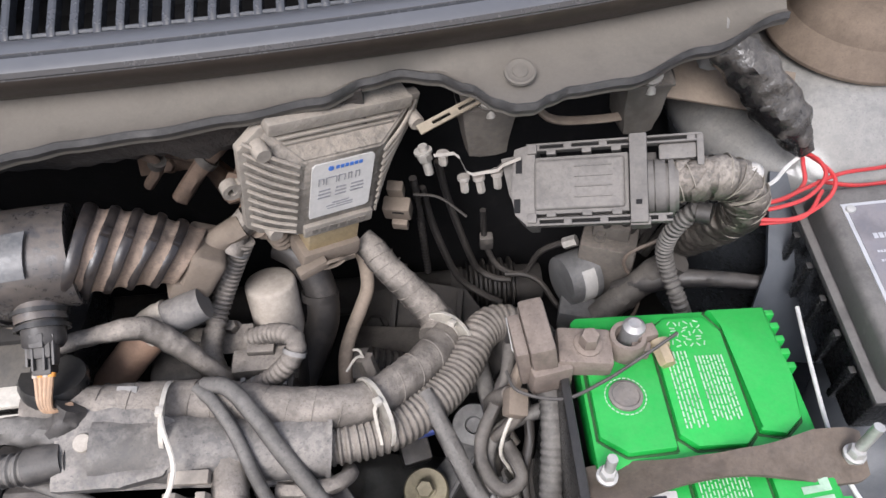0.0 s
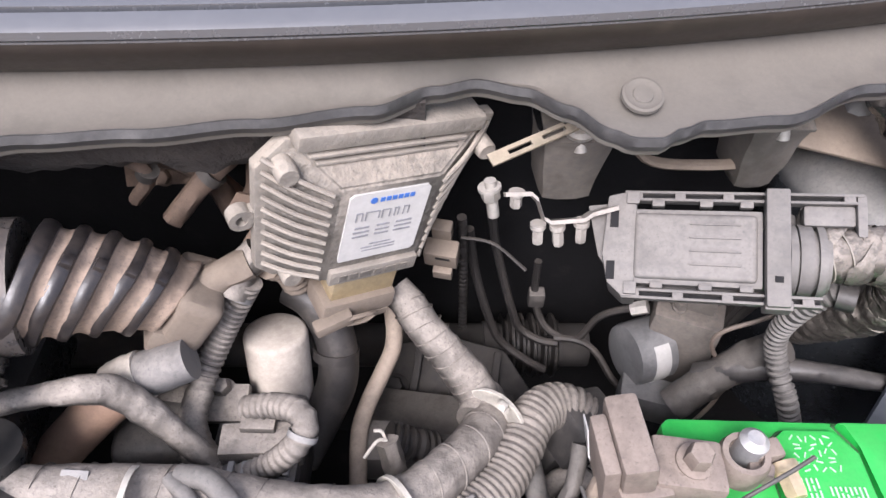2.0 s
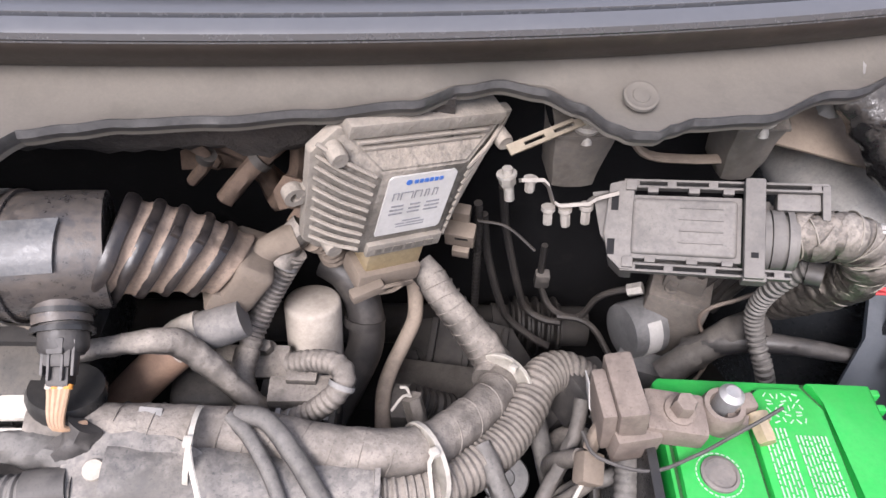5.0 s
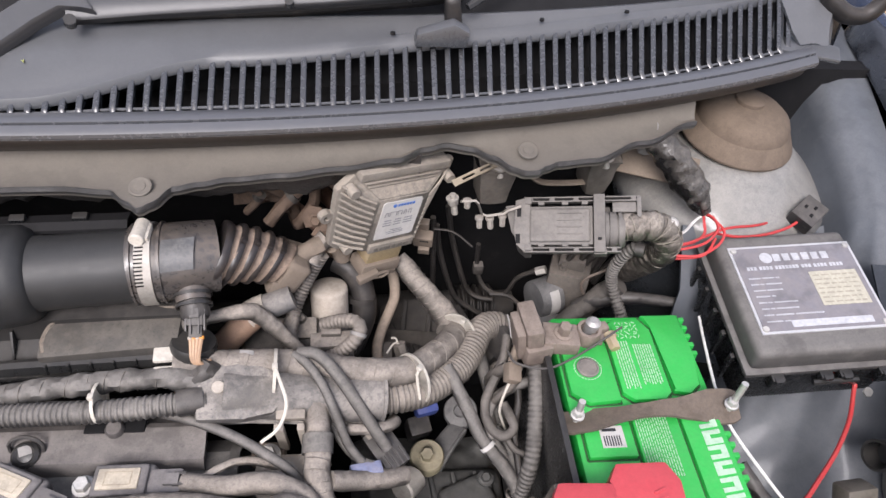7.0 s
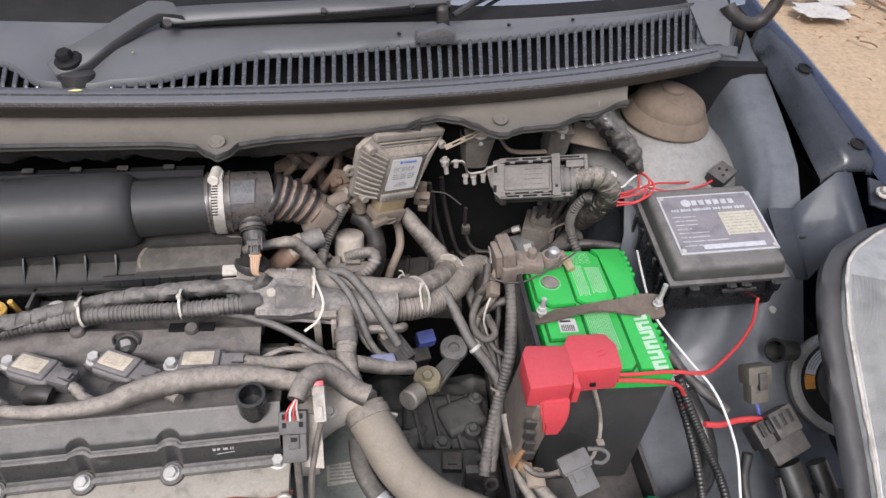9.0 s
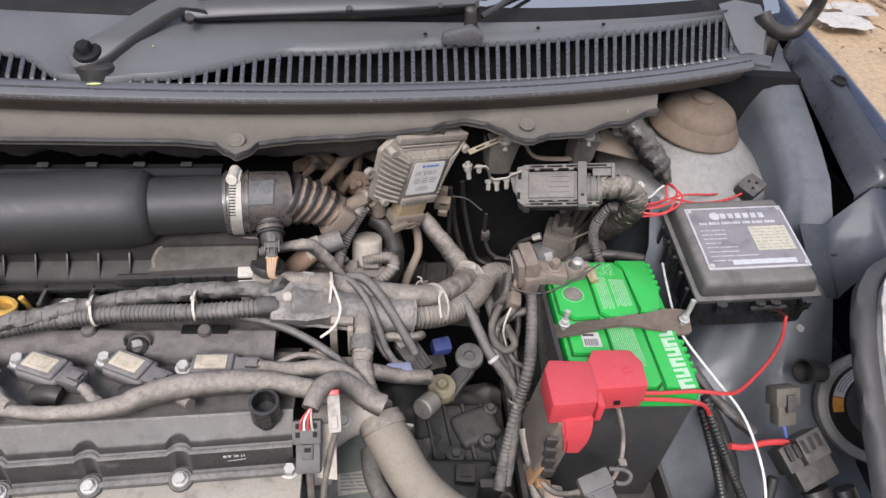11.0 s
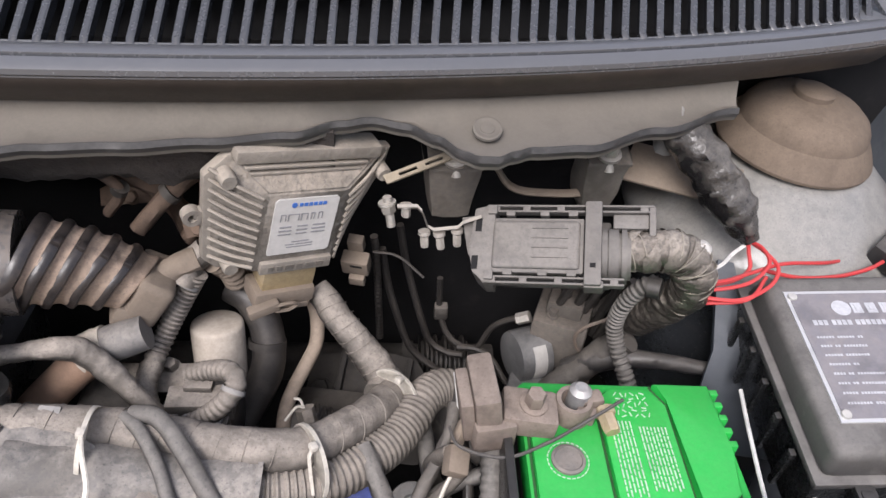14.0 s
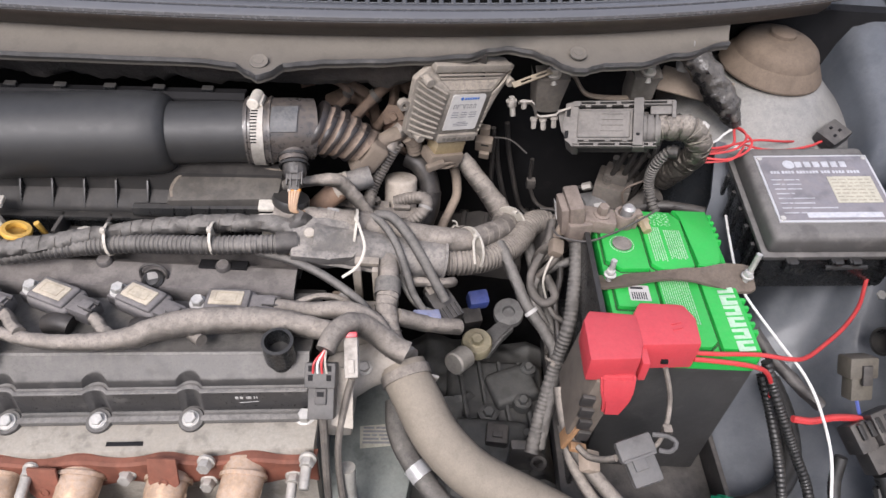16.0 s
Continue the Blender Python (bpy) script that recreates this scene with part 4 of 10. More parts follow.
sheet(bm, [[(0.582 + 0.005 * k, 0.186 + 0.002 * math.sin(3 * k), 0.8945 - 0.0024 * k), (0.583 + 0.005 * k, 0.192 + 0.0015 * math.sin(2 * k + 1), 0.8968 - 0.0024 * k)] for k in range(5)], 0.0008)
part("paint_dab", bm, surf("lime_paint", (0.42, 0.50, 0.10), 0.5, dust=0.3), brk, "dab of lime-yellow paint")

# bonnet hinge: a bent arm rising from the wing
hin = thing("bonnet_hinge", 0.505, 0.49, 0.93, "dark curved bonnet hinge arm bolted to the inner wing", "hinge")
bm = B()
tube(bm, [(0.440, 0.440, 1.028), (0.447, 0.434, 1.018), (0.466, 0.430, 1.008), (0.487, 0.430, 1.010), (0.499, 0.430, 1.030), (0.502, 0.428, 1.055), (0.494, 0.424, 1.085), (0.484, 0.415, 1.13)], 0.0085, 14, 0.004, flat=1.2)
part("arm", bm, RUBBER, hin)
bm = B()
box(bm, (0.508, 0.497, 0.955), (0.003, 0.02, 0.075), None, 0.001, (0, -6, 0), 1)
box(bm, (0.514, 0.49, 0.917), (0.026, 0.03, 0.003), None, 0.001, (0, -2, 0), 1)
part("leaf", bm, NAVY, hin)
bm = B()
hexbolt(bm, (0.517, 0.487, 0.918), (0.517, 0.486, 0.926), 0.0055)
part("bolt", bm, DARKM, hin)


# ---- battery ----
def text_bars(bm, o, u, v, lines, h=0.0012, gap=0.0021, lift=0.0003):
    """Rows of small bars for writing that cannot be read: lines of (start, length) along u, row by row along v."""
    u, v = Vector(u).normalized(), Vector(v).normalized()
    n = u.cross(v).normalized()
    for k, row in enumerate(lines):
        for a, w in row:
            c = Vector(o) + u * (a + w / 2) + v * (k * gap) + n * lift
            box(bm, (0, 0, 0), (w, h, 0.0005), basis(c, u, v))


def word_rows(n, width, seed, lo=0.003, hi=0.009, space=0.0016):
    r = random.Random(seed)
    out = []
    for _ in range(n):
        row, x = [], 0.0
        while x < width - lo:
            w = min(r.uniform(lo, hi), width - x)
            row.append((x, w))
            x += w + space
        out.append(row)
    return out


INKP = surf("worn_white_print", (0.42, 0.58, 0.42), 0.5, bump=0.0, soil=0.5)
BX0, BX1, BY0, BY1 = 0.139, 0.270, 0.000, 0.200
bat = thing("car_battery", 0.205, 0.10, 0.60, "car battery with bright green top and black case", "battery")
bm = B()
box(bm, (0.2045, 0.10, 0.685), (0.128, 0.197, 0.186), None, 0.004)
bmesh.ops.transform(bm, matrix=Matrix.Identity(4), verts=bm.verts)
for v in bm.verts:
    k = (0.778 - v.co.z) / 0.186
    v.co.x = 0.2045 + (v.co.x - 0.2045) * (1 - 0.05 * k)
    v.co.y = 0.10 + (v.co.y - 0.10) * (1 - 0.05 * k)
part("case", bm, surf("battery_case", (0.016, 0.016, 0.017), 0.42, dust=0.45, up=0.55, tint=(0.17, 0.165, 0.155), mottle=1.3, patch=14), bat)
bm = B()
prism(bm, [(BX0, BY0 + 0.012), (BX0 + 0.006, BY0), (BX1 - 0.004, BY0), (BX1, BY0 + 0.004), (BX1, BY1 - 0.004), (BX1 - 0.004, BY1), (BX0 + 0.004, BY1), (BX0, BY1 - 0.004)], 0.797, Matrix.Identity(4), 0.003, 0.775)
part("lid", bm, GREEN, bat)
# Darker green standing in for shade in the lid's grooves
GREEND = surf("green_groove_shade", (0.012, 0.10, 0.022), 0.6, dust=0.3, tint=(0.10, 0.13, 0.07), grain=0.3)
# raised fields on the lid
for poly in (
    [(0.143, 0.112), (0.158, 0.101), (0.186, 0.103), (0.186, 0.166), (0.160, 0.166), (0.143, 0.160)],
    [(0.189, 0.111), (0.198, 0.103), (0.226, 0.103), (0.233, 0.110), (0.233, 0.180), (0.224, 0.192), (0.199, 0.192), (0.189, 0.184)],
    [(0.236, 0.111), (0.250, 0.108), (0.262, 0.118), (0.266, 0.146), (0.266, 0.197), (0.228, 0.197), (0.236, 0.184)],
    [(0.145, 0.050), (0.186, 0.050), (0.186, 0.085), (0.160, 0.085), (0.145, 0.078)],
    [(0.189, 0.012), (0.196, 0.005), (0.222, 0.005), (0.229, 0.012), (0.229, 0.086), (0.222, 0.093), (0.196, 0.093), (0.189, 0.086)],
    [(0.232, 0.004), (0.266, 0.004), (0.266, 0.092), (0.240, 0.096), (0.232, 0.088)],
):
    bm = B()
    prism(bm, poly, 0.8022, Matrix.Identity(4), 0.0016, 0.794)
    part("lid_panel", bm, GREEN, bat)
    # dark line that paints the groove's shade round the raised field
    bm = B()
    cxp, cyp = sum(p[0] for p in poly) / len(poly), sum(p[1] for p in poly) / len(poly)
    for (ax, ay), (bx, by) in zip(poly, poly[1:] + poly[:1]):
        tube(bm, [(ax + 0.0007 * math.copysign(1, ax - cxp), ay + 0.0007 * math.copysign(1, ay - cyp), 0.7972), (bx + 0.0007 * math.copysign(1, bx - cxp), by + 0.0007 * math.copysign(1, by - cyp), 0.7972)], 0.0010, 6, 0.01, flat=0.4)
    part("groove_dirt", bm, GREEND, bat, "dark green line painted for the shade in the moulded groove")
for k in range(5):
    for y0 in (0.155, 0.03):
        bm = B()
        box(bm, (0.2705, y0 + 0.010 * k, 0.790), (0.006, 0.0045, 0.016), None, 0.001)
        part("lid_rib", bm, GREEN, bat)
bm = B()
lathe(bm, [(0.0102, 0), (0.0102, 0.0022), (0.0085, 0.0028), (0.008, 0.0016), (0, 0.0016)], pose(0.163, 0.137, 0.8018), 32)
part("charge_eye", bm, surf("eye_plastic", (0.10, 0.10, 0.10), 0.5, dust=0.5), bat, "round dusty grey charge indicator")
bm = B()
for k in range(26):
    a = 2 * math.pi * k / 26
    box(bm, (0.163 + 0.0122 * math.cos(a), 0.137 + 0.0122 * math.sin(a), 0.8024), (0.0007, 0.0020, 0.0004), None, 0, (0, 0, math.degrees(a)))
part("print_ring", bm, INKP, bat)
bm = B()
text_bars(bm, (0.1940, 0.166, 0.8024), (0, -1, 0), (1, 0, 0), word_rows(6, 0.052, 3, 0.002, 0.007, 0.0011), 0.0009, 0.0024)
text_bars(bm, (0.2115, 0.162, 0.8024), (0, -1, 0), (1, 0, 0), word_rows(8, 0.044, 5, 0.002, 0.006, 0.0011), 0.0009, 0.0023)
for k in range(9):
    # small round symbols in three rows
    sx, sy = 0.203 + 0.0075 * (k % 3), 0.186 - 0.0068 * (k // 3)
    for a in (20, 140, 260):
        box(bm, (sx + 0.0024 * math.cos(radians(a + 25 * k)), sy + 0.0024 * math.sin(radians(a + 25 * k)), 0.8024), (0.0007, 0.0032, 0.0005), None, 0, (0, 0, a + 25 * k))
text_bars(bm, (0.1915, 0.086, 0.8024), (0, -1, 0), (1, 0, 0), word_rows(13, 0.055, 8, 0.002, 0.006, 0.0012), 0.0007, 0.0022)
tagged(part("fine_print", bm, INKP, bat, "white fine print on the green lid"), kind="stuff")
bm = B()
# big bars stand for the maker's name along the side
for k in range(6):
    y = 0.084 - 0.0142 * k
    w = 0.0118 if k != 1 else 0.0128
    # a slanted bold block with a notch in it
    prism(bm, [(0.2455, y), (0.2615, y + 0.002), (0.2615, y - w * 0.32 + 0.002), (0.2515, y - w * 0.32 + 0.001), (0.2515, y - w * 0.62 + 0.001), (0.2615, y - w * 0.62 + 0.002), (0.2615, y - w + 0.002), (0.2455, y - w)] if k % 2 else [(0.2455, y), (0.2455, y - w * 0.30), (0.2560, y - w * 0.30 + 0.001), (0.2560, y - w * 0.66 + 0.001), (0.2455, y - w * 0.66), (0.2455, y - w), (0.2615, y - w + 0.002), (0.2615, y + 0.002)], 0.8026, Matrix.Identity(4), 0, 0.8018)
tagged(part("brand_print", bm, INKP, bat, "white letter-like bars on green"), kind="stuff")
bm = B()
box(bm, (0.168, 0.068, 0.8024), (0.020, 0.020, 0.0006))
part("sticker", bm, WHITEL, bat, "white sticker with dark bars")
bm = B()
for k in range(7):
    box(bm, (0.1605 + 0.0022 * k, 0.064, 0.8029), (0.0010, 0.009, 0.0004))
box(bm, (0.166, 0.074, 0.8029), (0.012, 0.0025, 0.0004))
part("sticker_print", bm, INK, bat)
bm = B()
rod(bm, (0.174, 0.176, 0.797), (0.174, 0.176, 0.822), 0.0082, 0.0070, 20, 0.003)
part("terminal_post", bm, surf("lead", (0.45, 0.45, 0.45), 0.42, metal=0.8, dust=0.35), bat, "shiny worn lead post")
bat.location += Vector((0.0045, 0.0055, 0.0040))
# hold-down bar
hold = thing("hold_down_bar", 0.205, 0.096, 0.805, "rusty black hold-down strap across the battery", "battery clamp")
bm = B()
outline = [(-0.080, -0.010), (-0.066, -0.013), (-0.04, -0.009), (-0.015, -0.006), (0.015, -0.006), (0.04, -0.011), (0.055, -0.013), (0.078, -0.011), (0.078, 0.010), (0.055, 0.013), (0.04, 0.010), (0.015, 0.006), (-0.015, 0.006), (-0.04, 0.010), (-0.066, 0.013), (-0.080, 0.009)]
sheet(bm, [[Vector((0.212 + u, 0.094 + 0.05 * u + s * hw, 0.8040 + 0.05 * u + 0.004 * math.cos(u * 42) + s * hw * 0.45 * math.sin(u * 30) + 0.0015 * noise.noise(Vector((u * 60, s, 0))))) for s in (-1, -0.9, -0.4, 0.4, 0.9, 1)] for u in span(-0.080, 0.078, 44) for hw in (0.0068 + 0.0068 * min(1.0, (u / 0.052) ** 2) - 0.004 * max(0, (abs(u) - 0.07) / 0.01) ** 2,)], 0.003)
part("strap", bm, surf("rusty_strap", (0.075, 0.062, 0.052), 0.7, dust=0.75, tint=(0.20, 0.16, 0.125), grain=0.4), hold)
for x, y, z, zt in ((0.146, 0.092, 0.807, 0.822), (0.281, 0.095, 0.811, 0.836)):
    bm = B()
    rod(bm, (x, y, z - 0.01), (x + (0.001 if x < 0.2 else 0.003), y + 0.002, zt), 0.0030, n=10)
    part("threaded_rod", bm, BOLT, hold)
    bm = B()
    hexbolt(bm, (x, y, z - 0.003), (x, y, z + 0.004), 0.0048, 1.25)
    part("nut", bm, BOLT, hold)
hold.location.z += 0.0065
# battery tray below
tray = thing("battery_tray", 0.205, 0.05, 0.56, "dusty black battery tray under the battery", "battery tray")
bm = B()
box(bm, (0.205, 0.075, 0.580), (0.165, 0.26, 0.022), None, 0.004)
box(bm, (0.290, 0.075, 0.600), (0.006, 0.25, 0.045), None, 0.002)
part("base", bm, DARKP, tray)
bm = B()
box(bm, (0.195, -0.062, 0.602), (0.10, 0.026, 0.024), None, 0.004)
part("front_step", bm, DARKP, tray)
bm = B()
box(bm, (0.1325, 0.09, 0.70), (0.006, 0.20, 0.22), None, 0.002)
part("side_wall", bm, BLACK, tray)

# ---- relay box with its plate ----
rbox = thing("relay_box", 0.38, 0.195, 0.76, "dusty black plastic relay box with a printed plate on its lid", "relay box")
RB = basis((0.379, 0.197, 0.846), (1.0, 0.0, 0.075), (0.0, 1.0, 0.13))
bm = B()
box(bm, (0, 0, -0.008), (0.140, 0.142, 0.022), RB, 0.007, None, 3, 0.93)
part("lid", bm, BOXP, rbox)
bm = B()
box(bm, (0, 0, -0.0205), (0.148, 0.150, 0.006), RB, 0.002)
part("lid_rim", bm, BOXP, rbox)
bm = B()
box(bm, (0, 0, -0.049), (0.138, 0.142, 0.052), RB, 0.005)
part("base", bm, BLACK, rbox)
for x, y in ((-0.045, -0.078), (0.0, -0.078), (0.018, -0.078), (0.055, -0.078)):
    bm = B()
    box(bm, (x, y, -0.027), (0.012, 0.008, 0.016), RB, 0.0015)
    box(bm, (x, y - 0.003, -0.020), (0.008, 0.006, 0.004), RB, 0.001)
    part("latch", bm, BLACK, rbox)
bm = B()
rod(bm, RB @ Vector((-0.012, -0.082, -0.026)), RB @ Vector((0.030, -0.082, -0.026)), 0.0028, n=8)
part("hinge_rod", bm, BLACK, rbox)
for k in range(5):
    bm = B()
    box(bm, (-0.0755, -0.05 + 0.025 * k, -0.045), (0.004, 0.005, 0.04), RB, 0.001)
    part("side_rib", bm, BLACK, rbox)
bm = B()
box(bm, (0.004, 0.002, 0.0036), (0.121, 0.098, 0.0012), RB)
plate = part("plate", bm, SILVERL, rbox, "silver plate with dark print")
bm = B()
box(bm, (0.004, 0.002, 0.0043), (0.116, 0.093, 0.0006), RB)
part("plate_field", bm, PLATE, plate)
bm = B()
box(bm, (0.034, -0.002, 0.0048), (0.046, 0.038, 0.0004), RB)
part("entry_field", bm, INKC, plate)
bm = B()
box(bm, (0.012, -0.038, 0.0048), (0.076, 0.007, 0.0004), RB)
for k in range(6):
    box(bm, (-0.013 + 0.0095 * k, 0.036, 0.0048), (0.0066, 0.0082, 0.0004), RB)
    box(bm, (-0.013 + 0.0095 * k, 0.036, 0.0051), (0.0028, 0.0036 if k % 2 else 0.006, 0.0004), RB)
lathe(bm, [(0.0062, 0), (0.0062, 0.0004), (0.0, 0.0004)], RB @ pose(-0.0235, 0.036, 0.0047), 20)
text_bars(bm, RB @ Vector((-0.046, 0.0245, 0.0048)), RB.to_3x3() @ Vector((1, 0, 0)), RB.to_3x3() @ Vector((0, -1, 0)), [[(x0 + 0.0034 * k, 0.0026) for x0, n in ((0.0, 3), (0.0122, 4), (0.0278, 7), (0.0536, 3), (0.0658, 4), (0.0814, 4)) for k in range(n)]], 0.0040, 0.003)
text_bars(bm, RB @ Vector((-0.048, 0.013, 0.0048)), RB.to_3x3() @ Vector((1, 0, 0)), RB.to_3x3() @ Vector((0, -1, 0)), [[(x0 + 0.0019 * k, 0.0013) for x0, n in row for k in range(n)] for row in (((0, 6), (0.013, 6), (0.026, 2)), ((0, 4), (0.009, 2), (0.0145, 8)), ((0, 6), (0.013, 8)), ((0, 7), (0.015, 2)), ((0, 4), (0.009, 2), (0.0145, 12)), ((0, 4), (0.009, 2), (0.0145, 11)), ((0, 5), (0.011, 9), (0.030, 14)), ((0, 8), (0.017, 3)))], 0.0016, 0.0068)
part("plate_print", bm, surf("worn_plate_print", (0.50, 0.50, 0.52), 0.5, bump=0.0, soil=0.4), plate, "white print bars")
bm = B()
text_bars(bm, RB @ Vector((0.0135, 0.0125, 0.0052)), RB.to_3x3() @ Vector((1, 0, 0)), RB.to_3x3() @ Vector((0, -1, 0)), word_rows(7, 0.040, 17, 0.003, 0.009, 0.002), 0.0014, 0.0050)
part("faded_entries", bm, surf("faded_entry_ink", (0.34, 0.31, 0.25), 0.6, bump=0.0, soil=0.3), plate, "faded brown entries")
for x, y in ((-0.052, 0.046), (0.060, 0.046), (-0.052, -0.042), (0.060, -0.042)):
    bm = B()
    lathe(bm, [(0.0032, 0), (0.0028, 0.0016), (0, 0.002)], RB @ pose(x, y, 0.0042), 12)
    part("plate_rivet", bm, BOLT, plate)
ear = thing("box_bracket", 0.475, 0.155, 0.74, "black mounting ear with a flanged bolt", "bracket")
bm = B()
prism(bm, [(-0.014, -0.018), (0.014, -0.018), (0.014, 0.03), (-0.014, 0.03)], 0.004, basis((0.473, 0.157, 0.734), (1, 0, 0), (0, 0.7, 0.7)), 0.001)
part("ear", bm, BLACK, ear)
bm = B()
hexbolt(bm, (0.475, 0.155, 0.738), (0.475, 0.149, 0.744), 0.006, 1.5)
part("bolt", bm, BOLT, ear)

# ---- air intake ----
air = thing("air_cleaner", -0.40, 0.20, 0.80, "long black plastic air cleaner housing with a ribbed tray", "air cleaner")
bm = B()
m, _ = axis((-0.62, 0.172, 0.868), (-0.20, 0.208, 0.878))
DUCTM = surf("duct_plastic", (0.010, 0.011, 0.012), 0.42, dust=0.26, up=0.55, tint=(0.13, 0.128, 0.124), bump=0.02, grain=0.04, soil=0.12, mottle=0.8)
TRAYM = surf("tray_plastic", (0.012, 0.012, 0.012), 0.5, dust=0.35, up=0.8, tint=(0.11, 0.10, 0.09), spec=0.35, mottle=1.2)
lathe(bm, [(0, -0.2), (0.0415, -0.2), (0.0425, 0.296), (0.0405, 0.318), (0.0360, 0.326), (0.0312, 0.328), (0.0306, 0.340), (0.0306, 0.418), (0, 0.418)], m, 44)
part("duct", bm, DUCTM, air, "smooth black intake duct", degrees=50)
# flat back flange with small notches along its top
bm = B()
sheet(bm, [[(x, y + 0.055 * (x + 0.225), z) for y, z in ((0.226, 0.902), (0.232, 0.906), (0.242, 0.905), (0.246, 0.894), (0.246, 0.86))] for x in span(-0.84, -0.225, 8)], 0.003, (0, -0.2, -1))
part("back_flange", bm, DARKM, air)
for k in range(7):
    bm = B()
    box(bm, (-0.55 + 0.048 * k, 0.218 + 0.0026 * k, 0.9075), (0.012, 0.007, 0.005), None, 0.0012, (12, 0, 2))
    part("flange_clip", bm, BLACK, air)
for k in range(13):
    bm = B()
    x = -0.70 + 0.0315 * k
    prism(bm, [(0.0, -0.004), (0.021, -0.004), (0.021, 0.020), (0.016, 0.020)], 0.0022, basis((x, 0.148 + 0.04 * (x + 0.55), 0.814), (0, 1, 0), (0, 0, 1)), 0.0005)
    part("rib", bm, BLACK, air)
bm = B()
sheet(bm, [[(x, 0.148 + 0.04 * (x + 0.55), 0.806), (x, 0.150 + 0.04 * (x + 0.55), 0.812), (x, 0.165 + 0.04 * (x + 0.55), 0.822), (x, 0.168 + 0.04 * (x + 0.55), 0.842), (x, 0.21, 0.85)] for x in span(-0.85, -0.185, 20)], 0.003)
part("upper_tray", bm, TRAYM, air)
bm = B()
box(bm, (-0.37, 0.205, 0.79), (0.38, 0.10, 0.035), None, 0.006, (0, 0, 2))
box(bm, (-0.37, 0.150, 0.803), (0.37, 0.010, 0.006), None, 0.002, (0, 0, 2))
part("lower_tray", bm, BLACK, air)
bm = B()
prism(bm, [(-0.297, 0.150), (-0.186, 0.158), (-0.184, 0.197), (-0.272, 0.193), (-0.289, 0.184), (-0.297, 0.170)], 0.842, Matrix.Identity(4), 0.005, 0.80)
for v in bm.verts:
    v.co.z -= 0.35 * max(0, 0.19 - v.co.y)
part("side_chamber", bm, surf("dusty_chamber", (0.014, 0.014, 0.015), 0.4, dust=0.6, up=0.8, tint=(0.20, 0.182, 0.155), mottle=1.2), air, "dusty black side chamber")
# pale rubbed bead round the side chamber
bm = B()
tube(bm, [(-0.186, 0.190, 0.8425), (-0.230, 0.190, 0.8420), (-0.272, 0.187, 0.8405), (-0.289, 0.178, 0.837), (-0.294, 0.166, 0.832), (-0.292, 0.155, 0.828)], 0.0022, 8, 0.003, rough=0.25)
part("chamber_bead", bm, surf("rubbed_bead", (0.05, 0.045, 0.04), 0.5, dust=0.85, up=0.4, tint=(0.33, 0.28, 0.225), mottle=1.2, patch=40), air, "dusty rubbed moulding edge")
bm = B()
sheet(bm, [[(x, 0.150 + 0.06 * (x + 0.33), 0.822), (x, 0.145 + 0.06 * (x + 0.33), 0.8205), (x, 0.1435 + 0.06 * (x + 0.33), 0.812)] for x in span(-0.33, -0.19, 12)], 0.004, (0, 1, -0.4))
part("flange", bm, BLACK, air)
for k in range(6):
    bm = B()
    x = -0.29 + 0.0175 * k
    box(bm, (x, 0.1445 + 0.06 * (x + 0.33), 0.8165), (0.0018, 0.003, 0.011), None, 0.0004, (0, 0, 3))
    part("flange_rib", bm, BLACK, air)
for x, y in ((-0.195, 0.147), (-0.462, 0.132)):
    bm = B()
    box(bm, (x, y - 0.003, 0.806), (0.017, 0.006, 0.038), None, 0.002, (14, 0, 4))
    box(bm, (x, y + 0.006, 0.826), (0.020, 0.014, 0.005), None, 0.002, (10, 0, 4))
    part("clip", bm, NYLON, air, "off-white plastic spring clip")
clamp = thing("hose_clamp", -0.205, 0.203, 0.87, "worn zinc worm-drive clamp round the intake hose", "hose clamp")
CLD = Vector((1, 0.10, -0.02))
bm = B()
ring(bm, (-0.207, 0.208, 0.878), CLD, 0.0335, 0.012, 0.0014, 44)
part("band", bm, ZINC, clamp)
bm = B()
for k in range(12):
    a = radians(18 + 5.2 * k)
    box(bm, (-0.207, 0.208 - 0.0352 * math.sin(a), 0.878 + 0.0352 * math.cos(a)), (0.0065, 0.0012, 0.0007), None, 0, (math.degrees(a), 0, 6))
part("band_slot", bm, DARKM, clamp)
bm = B()
rod(bm, (-0.2085, 0.196, 0.9155), (-0.2075, 0.219, 0.9140), 0.0060, n=14, edge=0.001)
box(bm, (-0.2065, 0.208, 0.9125), (0.013, 0.018, 0.007), None, 0.0015)
part("screw", bm, NYLON, clamp, "pale corroded clamp screw")
elbow = thing("intake_hose", -0.14, 0.24, 0.83, "dusty ribbed rubber intake bellows hose", "intake hose")
SLEEVE = surf("sleeve_rubber", (0.020, 0.022, 0.026), 0.20, dust=0.40, up=0.5, tint=(0.30, 0.245, 0.195), mottle=2.0, patch=22, spec=0.8, soil=0.2)
bm = B()
tube(bm, [(-0.2185, 0.2065, 0.8775), (-0.200, 0.2085, 0.8785), (-0.184, 0.2115, 0.8790), (-0.170, 0.2150, 0.8780), (-0.156, 0.2190, 0.8760)], 0.033, 36, 0.003, radii=[0.0330, 0.0330, 0.0318, 0.0312, 0.0308])
part("sleeve", bm, SLEEVE, elbow, degrees=60)
for x, w in ((-0.1955, 0.0022), (-0.2175, 0.0020)):
    bm = B()
    ring(bm, (x, 0.2087 + 0.12 * (x + 0.200), 0.8785), CLD, 0.0322, w, 0.0022, 44)
    part("bead", bm, SLEEVE, elbow)
